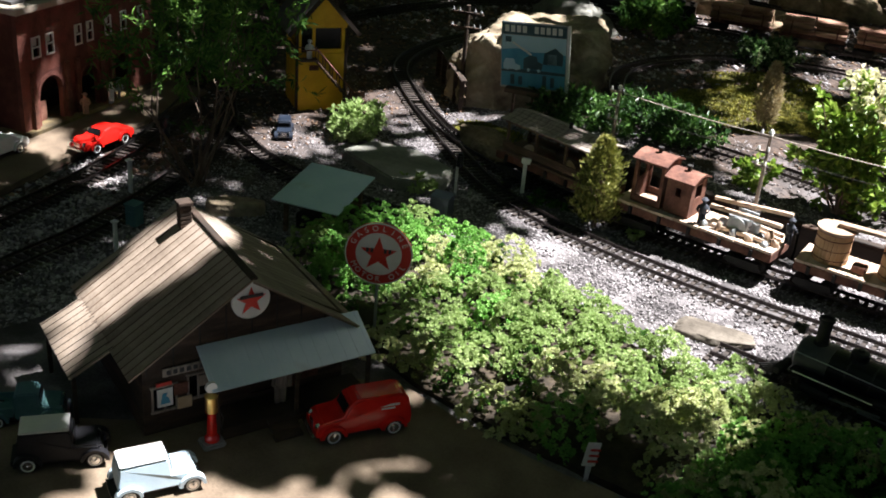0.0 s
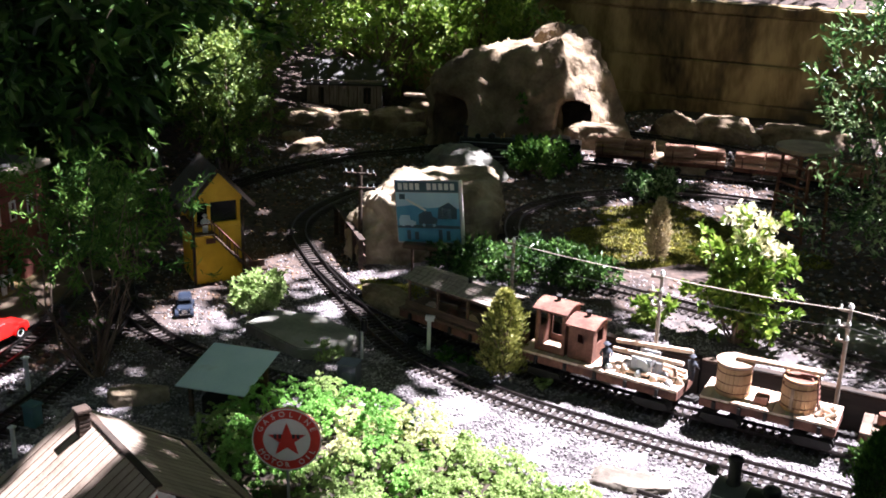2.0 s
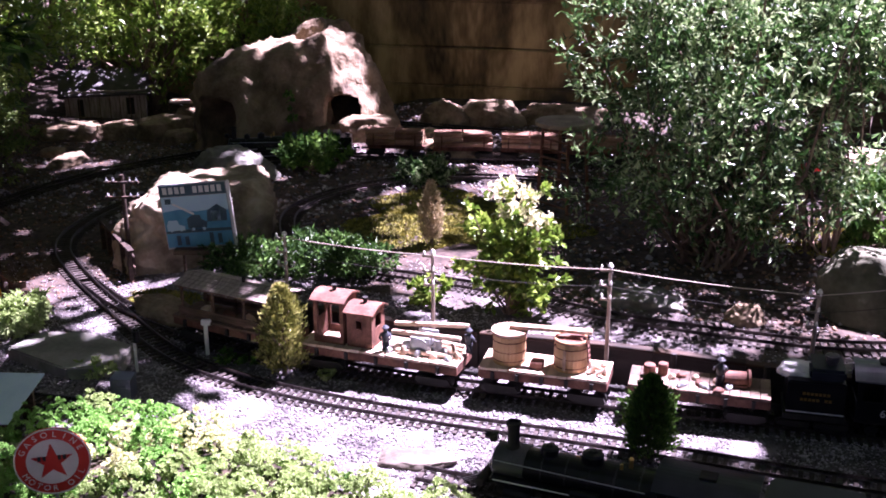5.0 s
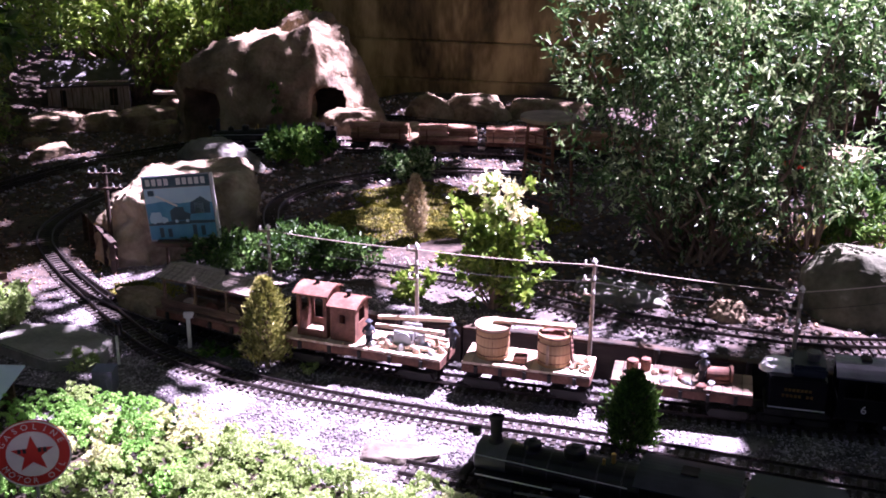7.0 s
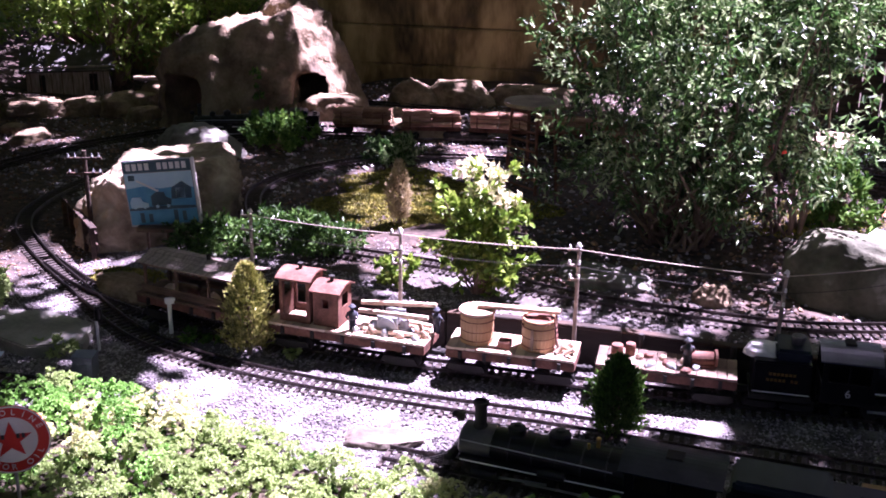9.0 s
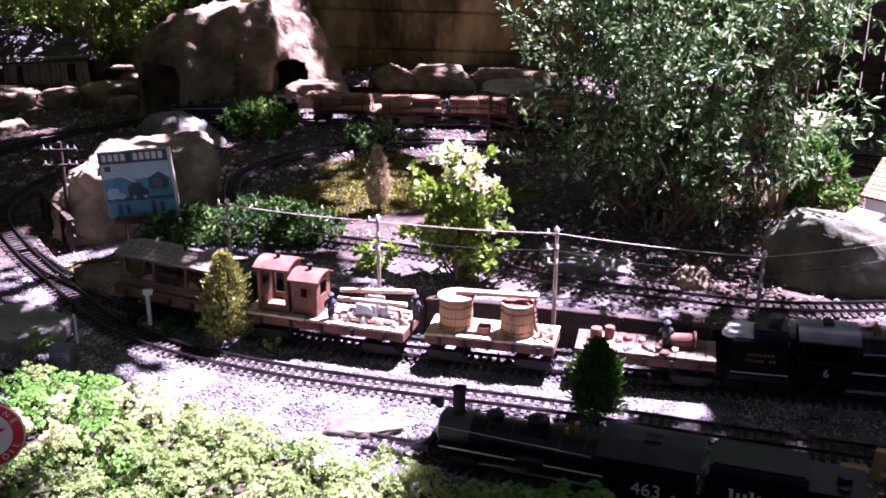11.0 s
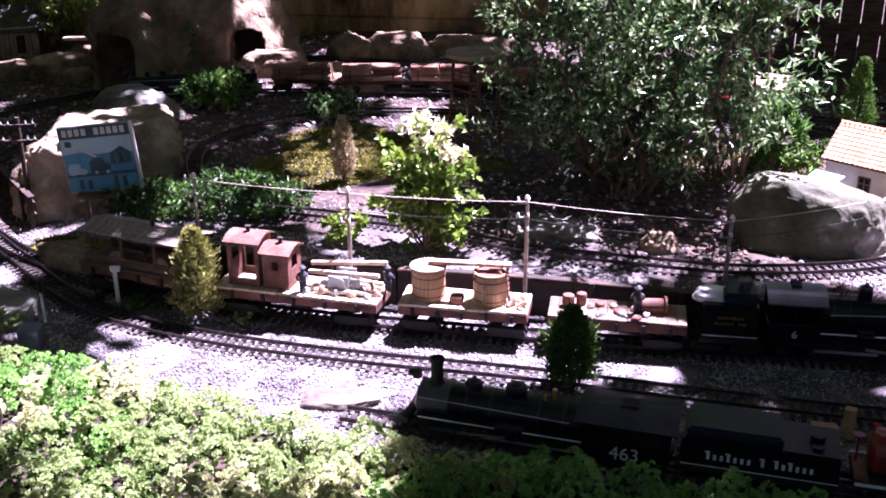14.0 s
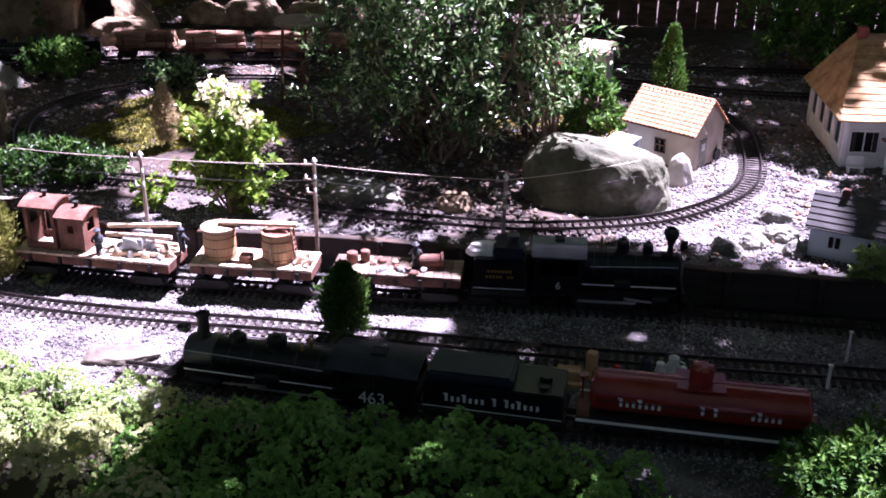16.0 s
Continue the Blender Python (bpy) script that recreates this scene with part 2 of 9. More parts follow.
M_BARK = material("grey_brown_bark", [(0.06, 0.04, 0.028), (0.15, 0.105, 0.075), (0.24, 0.18, 0.13)], 30, 0.9, bump=0.6, stretch=(1, 1, 0.3))
M_LOG = material("red_brown_log_bark", [(0.16, 0.075, 0.045), (0.32, 0.17, 0.11), (0.46, 0.29, 0.21)], 30, 0.85, bump=0.5, stretch=(0.3, 1, 1), obj=True)
M_CUT = material("pale_cut_wood", [(0.46, 0.32, 0.19), (0.62, 0.46, 0.30)], 40, 0.8, bump=0.1)
M_LEAF_BRIGHT = material("lime_green_sedum_leaf", [(0.15, 0.23, 0.055), (0.30, 0.41, 0.14), (0.47, 0.56, 0.26)], 12, 0.72, bump=0.0, island=True, trans=0.4, vary=0.07)
M_LEAF_MID = material("mid_green_leaf", [(0.022, 0.075, 0.010), (0.066, 0.15, 0.022), (0.14, 0.26, 0.045)], 8, 0.62, bump=0.0, island=True, trans=0.22, vary=0.25)
# greener sedum copy carrying the bed's shade in its colour
M_SEDUM_SHADED = material("shaded_green_sedum_leaf", [(0.10, 0.25, 0.040), (0.20, 0.42, 0.085), (0.32, 0.55, 0.15)], 12, 0.72, bump=0.0, island=True, trans=0.28, vary=0.07)
# the palest stop paints sun glare onto a share of the leaves
M_LEAF_DARK = material("dark_leaf_with_painted_glare", [(0.014, 0.045, 0.008), (0.036, 0.105, 0.020), (0.10, 0.21, 0.05), (0.40, 0.51, 0.26)], 8, 0.32, bump=0.0, island=True, trans=0.38, vary=0.33)
M_LEAF_MID.node_tree.nodes["Principled BSDF"].inputs["Specular IOR Level"].default_value = 0.2
M_LEAF_DARK.node_tree.nodes["Principled BSDF"].inputs["Specular IOR Level"].default_value = 0.7
M_LEAF_YELLOW = material("yellow_green_conifer", [(0.11, 0.13, 0.022), (0.23, 0.24, 0.05), (0.36, 0.35, 0.10)], 10, 0.6, bump=0.0, island=True, trans=0.2, vary=0.25)
M_LEAF_LIME = material("fresh_lime_leaf", [(0.08, 0.16, 0.015), (0.17, 0.28, 0.03), (0.32, 0.42, 0.08)], 8, 0.4, bump=0.0, island=True, trans=0.35, vary=0.25)
M_LEAF_STRAW = material("straw_pink_conifer", [(0.28, 0.22, 0.11), (0.44, 0.37, 0.20), (0.58, 0.50, 0.32)], 10, 0.6, bump=0.0, island=True, trans=0.2, vary=0.25)
M_PETAL = material("cream_petal", [(0.62, 0.60, 0.34), (0.80, 0.78, 0.56)], 20, 0.6, bump=0.0, island=True, trans=0.3)
M_SIGN_BLUE = material("faded_blue_print", [(0.05, 0.26, 0.44), (0.10, 0.38, 0.56)], 22, 0.5, bump=0.0)
M_SIGN_PALE = material("pale_blue_print", [(0.42, 0.66, 0.78), (0.54, 0.75, 0.84)], 22, 0.5, bump=0.0)
M_SIGN_DARK = material("dark_teal_print", [(0.03, 0.075, 0.10), (0.05, 0.11, 0.14)], 22, 0.5, bump=0.0)
M_SIGN_RED = material("sign_red_enamel", [(0.55, 0.03, 0.02), (0.66, 0.045, 0.03)], 22, 0.35, bump=0.0)
M_LETTER = material("white_lettering", [(0.72, 0.72, 0.70), (0.82, 0.82, 0.80)], 22, 0.5, bump=0.0)
M_OIL_BLACK = material("sign_black", [(0.02, 0.02, 0.022), (0.04, 0.04, 0.045)], 22, 0.5, bump=0.0)
M_WIRE = material("pale_twine", [(0.34, 0.29, 0.24), (0.48, 0.42, 0.35)], 22, 0.7, bump=0.0)
M_TEAL = material("dull_teal_paint", [(0.05, 0.13, 0.14), (0.09, 0.20, 0.21)], 22, 0.6, bump=0.1)
M_CAB_STEEL = material("dull_blue_steel", [(0.07, 0.085, 0.11), (0.14, 0.16, 0.20)], 14, 0.3, metal=0.4, bump=0.05)
# dusty black; its blue lift imitates sky reflected on the roofs
M_DUSTY_SHEEN = material("dusty_black_sky_tint", [(0.009, 0.014, 0.024), (0.022, 0.029, 0.044)], 18, 0.38, bump=0.05, dirt=((0.05, 0.055, 0.065), 34, 0.70))
for m_, level in ((M_BLACK, 0.25), (M_BLACK_GLOSS, 0.4), (M_DUSTY_SHEEN, 0.2)):
    m_.node_tree.nodes["Principled BSDF"].inputs["Specular IOR Level"].default_value = level
M_GRAPHITE = material("graphite_grey_paint", [(0.045, 0.047, 0.052), (0.075, 0.078, 0.085)], 30, 0.42, metal=0.2, bump=0.05)
# pale sedum copy with sun glare put into the leaf colour
M_LEAF_GLARE = material("glare_pale_sedum_leaf", [(0.33, 0.38, 0.14), (0.50, 0.54, 0.26), (0.65, 0.66, 0.40)], 12, 0.72, bump=0.0, island=True, trans=0.38, vary=0.08)
# darkened leaf copy: shade of the planting is put into the colour
M_LEAF_SHADE = material("shade_darkened_leaf", [(0.011, 0.036, 0.007), (0.034, 0.092, 0.016), (0.095, 0.19, 0.038)], 8, 0.36, bump=0.0, island=True, trans=0.2, vary=0.3)
M_LEAF_SHADE.node_tree.nodes["Principled BSDF"].inputs["Specular IOR Level"].default_value = 0.3
M_LEAF_SOFT = material("dull_olive_conifer", [(0.05, 0.10, 0.015), (0.13, 0.21, 0.035), (0.26, 0.34, 0.07)], 10, 0.6, bump=0.0, island=True, trans=0.2, vary=0.25)
M_PLANK = material("near_black_plank", [(0.006, 0.005, 0.0045), (0.018, 0.014, 0.012), (0.038, 0.030, 0.025)], 12, 0.8, bump=0.4, stretch=(0.3, 1, 3))

# ---------------------------------------------------------------- mesh helpers
def link_mesh(name, bm, mat, smooth=False):
    me = bpy.data.meshes.new(name)
    bm.to_mesh(me)
    bm.free()
    me.materials.append(mat)
    if smooth:
        me.shade_smooth()
    return me


def part(name, bm, mat, parent, label="", smooth=False, at=None):
    """One mesh object under a thing or a part."""
    ob = new(name, link_mesh(name, bm, mat, smooth))
    ob.parent = parent
    if at is not None:
        ob.matrix_local = at
    return tagged(ob, label)


def pieces(name, bm, mat, parent, label="", at=None):
    """Each loose piece of a bmesh as a part of its own."""
    left = set(bm.verts)
    while left:
        todo, island = [left.pop()], set()
        while todo:
            v = todo.pop()
            island.add(v)
            for e in v.link_edges:
                w = e.other_vert(v)
                if w in left:
                    left.discard(w)
                    todo.append(w)
        one = bmesh.new()
        new_v = {v: one.verts.new(v.co) for v in island}
        for f in {f for v in island for f in v.link_faces}:
            one.faces.new([new_v[v] for v in f.verts])
        part(name, one, mat, parent, label, at=at)
    bm.free()


def share(name, me, parent, at, label=""):
    ob = new(name, me)
    ob.parent = parent
    ob.matrix_local = at
    return tagged(ob, label)


def thing(name, m, label, category, group="", kind=""):
    ob = new(name)
    ob.empty_display_size = 0.02
    ob.matrix_world = m
    return tagged(ob, label, category, group, kind)


def solid(name, bm, mat, m, label, category, group="", kind="", smooth=False):
    ob = new(name, link_mesh(name, bm, mat, smooth))
    ob.matrix_world = m
    return tagged(ob, label, category, group, kind)


def box(bm, sx, sy, sz, x=0, y=0, z=0, rx=0, ry=0, rz=0, bevel=0.0):
    """A box with its base centre at x, y, z."""
    r = bmesh.ops.create_cube(bm, size=1.0)
    vs = r["verts"]
    bmesh.ops.scale(bm, vec=(sx, sy, sz), verts=vs)
    if bevel:
        es = list({e for v in vs for e in v.link_edges})
        g = bmesh.ops.bevel(bm, geom=es, offset=bevel, segments=2, affect="EDGES")
        vs = list({v for f in g["faces"] for v in f.verts} | {v for v in vs if v.is_valid})
    bmesh.ops.transform(bm, matrix=pose(x, y, z, rx, ry, rz) @ Matrix.Translation((0, 0, sz / 2)), verts=vs)
    return vs


def cyl(bm, r, h, x=0, y=0, z=0, rx=0, ry=0, rz=0, r2=None, seg=20):
    """A cylinder or cone frustum standing on x, y, z along its own z."""
    g = bmesh.ops.create_cone(bm, cap_ends=True, segments=seg, radius1=r, radius2=r if r2 is None else r2, depth=h)
    bmesh.ops.transform(bm, matrix=pose(x, y, z, rx, ry, rz) @ Matrix.Translation((0, 0, h / 2)), verts=g["verts"])
    return g["verts"]


def ball(bm, rx, ry, rz, x=0, y=0, z=0, sub=2):
    g = bmesh.ops.create_icosphere(bm, subdivisions=sub, radius=1.0)
    bmesh.ops.transform(bm, matrix=Matrix.Translation((x, y, z)) @ Matrix.Diagonal((rx, ry, rz, 1)), verts=g["verts"])
    return g["verts"]


def lathe(bm, profile, x=0, y=0, z=0, rx=0, ry=0, rz=0, seg=24):
    """A turned solid from (radius, height) pairs."""
    m = pose(x, y, z, rx, ry, rz)
    rings = []
    for r, h in profile:
        rings.append([bm.verts.new(m @ Vector((r * math.cos(2 * math.pi * i / seg), r * math.sin(2 * math.pi * i / seg), h))) for i in range(seg)])
    for a, b in zip(rings, rings[1:]):
        for i in range(seg):
            bm.faces.new((a[i], a[(i + 1) % seg], b[(i + 1) % seg], b[i]))
    bm.faces.new(rings[0][::-1])
    bm.faces.new(rings[-1])


def annulus(bm, r0, r1, h, x=0, y=0, z=0, rx=0, ry=0, rz=0, seg=32):
    """A flat ring of height h between two radii."""
    m = pose(x, y, z, rx, ry, rz)
    rings = [[bm.verts.new(m @ Vector((r * math.cos(2 * math.pi * i / seg), r * math.sin(2 * math.pi * i / seg), k))) for i in range(seg)] for r, k in ((r0, 0), (r1, 0), (r1, h), (r0, h))]
    for a, b in zip(rings, rings[1:] + rings[:1]):
        for i in range(seg):
            bm.faces.new((a[i], a[(i + 1) % seg], b[(i + 1) % seg], b[i]))


def prism(bm, outline, depth, m=None):
    """An outline in x, z pushed along y by depth, centred on y = 0."""
    m = m or Matrix()
    a = [bm.verts.new(m @ Vector((x, -depth / 2, z))) for x, z in outline]
    b = [bm.verts.new(m @ Vector((x, depth / 2, z))) for x, z in outline]
    bm.faces.new(a)
    bm.faces.new(b[::-1])
    n = len(a)
    for i in range(n):
        bm.faces.new((a[(i + 1) % n], a[i], b[i], b[(i + 1) % n]))


def tube(bm, pts, r, seg=6, r_end=None):
    """A tapered tube along points."""
    pts = [Vector(p) for p in pts]
    rings = []
    for i, p in enumerate(pts):
        d = (pts[min(i + 1, len(pts) - 1)] - pts[max(i - 1, 0)]).normalized()
        side = d.cross(Vector((0.31, 0.17, 0.94)))
        if side.length < 1e-4:
            side = d.cross(Vector((1, 0, 0)))
        side.normalize()
        up = d.cross(side)
        rr = r if r_end is None else r + (r_end - r) * i / (len(pts) - 1)
        rings.append([bm.verts.new(p + rr * (math.cos(2 * math.pi * k / seg) * side + math.sin(2 * math.pi * k / seg) * up)) for k in range(seg)])
    for a, b in zip(rings, rings[1:]):
        for k in range(seg):
            bm.faces.new((a[k], a[(k + 1) % seg], b[(k + 1) % seg], b[k]))
    bm.faces.new(rings[0][::-1])
    bm.faces.new(rings[-1])


def spline(pts, step=0.03):
    """Points at even steps along a smooth curve through pts (2D)."""
    P = [np.array(p, float) for p in pts]
    P = [2 * P[0] - P[1]] + P + [2 * P[-1] - P[-2]]
    dense = []
    for a, b, c, d in zip(P, P[1:], P[2:], P[3:]):
        for t in np.linspace(0, 1, 40, endpoint=False):
            dense.append(0.5 * (2 * b + (c - a) * t + (2 * a - 5 * b + 4 * c - d) * t ** 2 + (3 * b - a - 3 * c + d) * t ** 3))
    dense.append(P[-2])
    dense = np.array(dense)
    s = np.concatenate([[0], np.cumsum(np.linalg.norm(np.diff(dense, axis=0), axis=1))])
    u = np.arange(0, s[-1], step)
    return np.stack([np.interp(u, s, dense[:, k]) for k in range(dense.shape[1])], 1)


# ---------------------------------------------------------------- the lie of the land
Z1 = 0.085                                    # the upper bed


def smooth01(a, b, v):
    t = np.clip((v - a) / (b - a), 0, 1)
    return t * t * (3 - 2 * t)


def edge_y(x):
    return np.interp(x, (-2.2, -1.7, -1.1, -0.68, -0.215, 0.35, 1.2, 2.2), (2.60, 2.58, 2.628, 2.738, 2.805, 2.89, 3.03, 3.17))


def ground_z(x, y):
    x, y = np.asarray(x, float), np.asarray(y, float)
    soft = smooth01(-1.62, -1.95, x)
    up = smooth01(0, 0.012 + 0.3 * soft, y - edge_y(x) - 0.015 + 0.12 * soft)
    lo = -2.85 + 0.55 * (1 - smooth01(2.9, 3.25, y))
    up = up * smooth01(0.0, 0.5, x + 0.12 * (y - 3.2) - lo)
    z = Z1 * up
    z = z + 0.006 * np.sin(3.1 * x + 1.3 * y) * np.sin(2.3 * y - 0.7 * x) * smooth01(0.0, 0.3, np.abs(y - edge_y(x)))
    z = z + 0.5 * smooth01(5.6, 9.0, y) + 0.35 * smooth01(-3.6, -6.0, x)
    return z


def gz(x, y):
    return float(ground_z(x, y))


def build_ground():
    xs = np.concatenate([[-400, -120, -40, -15, -8], np.arange(-5.0, 3.001, 0.035), [5, 9, 20, 60, 160, 400]])
    ys = np.concatenate([[-400, -120, -40, -12, -5, -2], np.arange(-0.6, 6.2, 0.035), [7, 8, 10, 16, 40, 120, 400]])
    X, Y = np.meshgrid(xs, ys, indexing="ij")
    Z = ground_z(X, Y)
    rng = np.random.default_rng(3)
    near = (X > -5) & (X < 3) & (Y > -0.6) & (Y < 6.2)
    Z = Z + near * rng.normal(0, 0.0016, X.shape)
    v = np.stack([X, Y, Z], -1).reshape(-1, 3)
    ny = len(ys)
    i, j = np.meshgrid(np.arange(len(xs) - 1), np.arange(ny - 1), indexing="ij")
    a = (i * ny + j).ravel()
    f = np.stack([a, a + ny, a + ny + 1, a + 1], 1)
    me = bpy.data.meshes.new("ground")
    me.from_pydata(v.tolist(), [], f.tolist())
    me.materials.append(M_GROUND)
    me.shade_smooth()
    tagged(new("ground", me), "brown soil with fine grey gravel and leaf litter", "ground", kind="structure")


build_ground()

# ---------------------------------------------------------------- tracks
TRACK_A = [(-0.86, 2.128), (-0.66, 2.157), (-0.3, 2.195), (0.1, 2.245), (0.34, 2.28), (0.6, 2.318), (1.2, 2.41), (2.2, 2.6)]
TRACK_B = [(-1.9, 4.22), (-2.3, 4.05), (-2.62, 3.82), (-2.80, 3.55), (-2.83, 3.28), (-2.75, 3.0), (-2.61, 2.81), (-2.34, 2.64), (-2.05, 2.495), (-1.73, 2.35), (-1.5, 2.307),
           (-1.22, 2.312), (-0.9, 2.362), (-0.55, 2.435), (0.09, 2.53), (0.6, 2.635), (1.2, 2.75), (2.2, 2.95)]
TRACK_C = [(-2.30, 2.625), (-2.08, 2.535), (-1.87, 2.492), (-1.6, 2.462), (-1.2, 2.492), (-0.86, 2.556), (-0.4, 2.66), (0.0, 2.76), (0.23, 2.815), (0.69, 2.895), (1.2, 2.97), (2.2, 3.1)]
OVAL = [(-1.5, 2.93), (-1.1, 2.945), (-0.756, 2.905), (-0.35, 2.955), (-0.18, 3.0), (0.0, 3.095), (0.127, 3.193), (0.231, 3.332), (0.294, 3.472), (0.312, 3.63), (0.291, 3.843),
        (0.235, 4.07), (0.1, 4.25), (-0.15, 4.33), (-0.5, 4.35), (-0.9, 4.29), (-1.3, 4.15), (-1.6, 4.05), (-1.82, 3.92), (-1.985, 3.71), (-2.055, 3.48), (-2.02, 3.27), (-1.85, 3.06), (-1.65, 2.96), (-1.5, 2.93)]
TRACK_F = [(-1.9, 4.22), (-1.64, 4.35), (-1.2, 4.46), (-0.284, 4.49), (0.097, 4.50), (0.4, 4.56), (1.0, 4.72), (2.2, 5.0)]
TRACK_G = [(-3.32, 2.75), (-3.27, 3.0), (-3.30, 3.40), (-3.27, 3.74), (-3.14, 4.07), (-3.03, 4.30), (-2.78, 4.60), (-2.42, 4.72), (-1.826, 4.80), (-1.2, 4.80), (-0.284, 4.74), (0.36, 4.92), (1.2, 5.1)]
TRACK_L1 = [(-2.05, 0.9), (-2.21, 1.24), (-2.32, 1.487), (-2.47, 1.75), (-2.72, 2.05)]
TRACK_L2 = [(-1.80, 0.75), (-1.97, 1.14), (-2.05, 1.378), (-2.2, 1.68), (-2.42, 1.98), (-2.62, 2.12)]
TRACK_L3 = [(-2.62, 2.06), (-2.42, 2.0), (-2.234, 1.96), (-2.054, 1.955), (-1.78, 2.0), (-1.64, 2.05)]
ALL_TRACKS = (TRACK_A, TRACK_B, TRACK_C, OVAL, TRACK_F, TRACK_G, TRACK_L1, TRACK_L2, TRACK_L3)
TIE_H, RAIL_H = 0.006, 0.0085


def tie_mesh():
    bm = bmesh.new()
    box(bm, 0.0095, 0.086, TIE_H + 0.006, 0, 0, -0.006)
    return link_mesh("tie", bm, M_TIE)


TIE = tie_mesh()


def build_track(pts, label, step=0.0215):
    ob = thing("track", Matrix(), label, "model railway track", "garden railway tracks", "structure")
    mid = spline(pts, 0.02)
    d = np.gradient(mid, axis=0)
    d /= np.linalg.norm(d, axis=1)[:, None]
    nrm = np.stack([-d[:, 1], d[:, 0]], 1)
    hz = ground_z(mid[:, 0], mid[:, 1])
    k = np.ones(9) / 9
    hz = np.convolve(np.pad(hz, 4, mode="edge"), k, "valid") + 0.003
    for side in (-1, 1):
        bm = bmesh.new()
        rings = []
        for p, n, z in zip(mid, nrm, hz):
            c = p + n * side * 0.0237
            ring = []
            for o, h in ((-0.0027, 0), (0.0027, 0), (0.0008, 0.0018), (0.0008, 0.0056), (0.0016, 0.0062), (0.0016, RAIL_H), (-0.0016, RAIL_H), (-0.0016, 0.0062), (-0.0008, 0.0056), (-0.0008, 0.0018)):
                q = c + n * o
                ring.append(bm.verts.new((q[0], q[1], z + TIE_H + h)))
            rings.append(ring)
        for a, b in zip(rings, rings[1:]):
            for i in range(10):
                bm.faces.new((a[i], a[(i + 1) % 10], b[(i + 1) % 10], b[i]))
        part("rail", bm, M_RAIL, ob, "worn steel rail")
    rng = random.Random(len(pts))
    for p in spline(pts, step)[::1]:
        i = int(np.argmin(np.linalg.norm(mid - p, axis=1)))
        share("tie", TIE, ob, pose(p[0], p[1], hz[i] - 0.0035, 0, 0, math.degrees(math.atan2(d[i, 1], d[i, 0])) + rng.uniform(-1.5, 1.5)))
    return ob


def on_track(pts, x):
    """Place and heading on a track at a given x (first pass)."""
    mid = spline(pts, 0.005)
    i = int(np.argmin(np.abs(mid[:, 0] - x)))
    a, b = mid[max(i - 6, 0)], mid[min(i + 6, len(mid) - 1)]
    return mid[i][0], mid[i][1], math.degrees(math.atan2(b[1] - a[1], b[0] - a[0]))


def rail_top(x, y):
    return gz(x, y) + 0.003 + TIE_H + RAIL_H


build_track(TRACK_A, "front track of worn rails on dark ties")
build_track(TRACK_B, "main track of worn rails curving past a switch")
build_track(TRACK_C, "siding track branching off beside a plank edging")
build_track(OVAL, "closed oval of rails round a lawn and shrub")
build_track(TRACK_F, "back track of worn rails behind the oval")
build_track(TRACK_G, "rear track leading through a hollow boulder")
build_track(TRACK_L1, "shaded track beside the village road")
build_track(TRACK_L2, "shaded second track behind the filling station")
build_track(TRACK_L3, "shaded linking track below the signal tower")

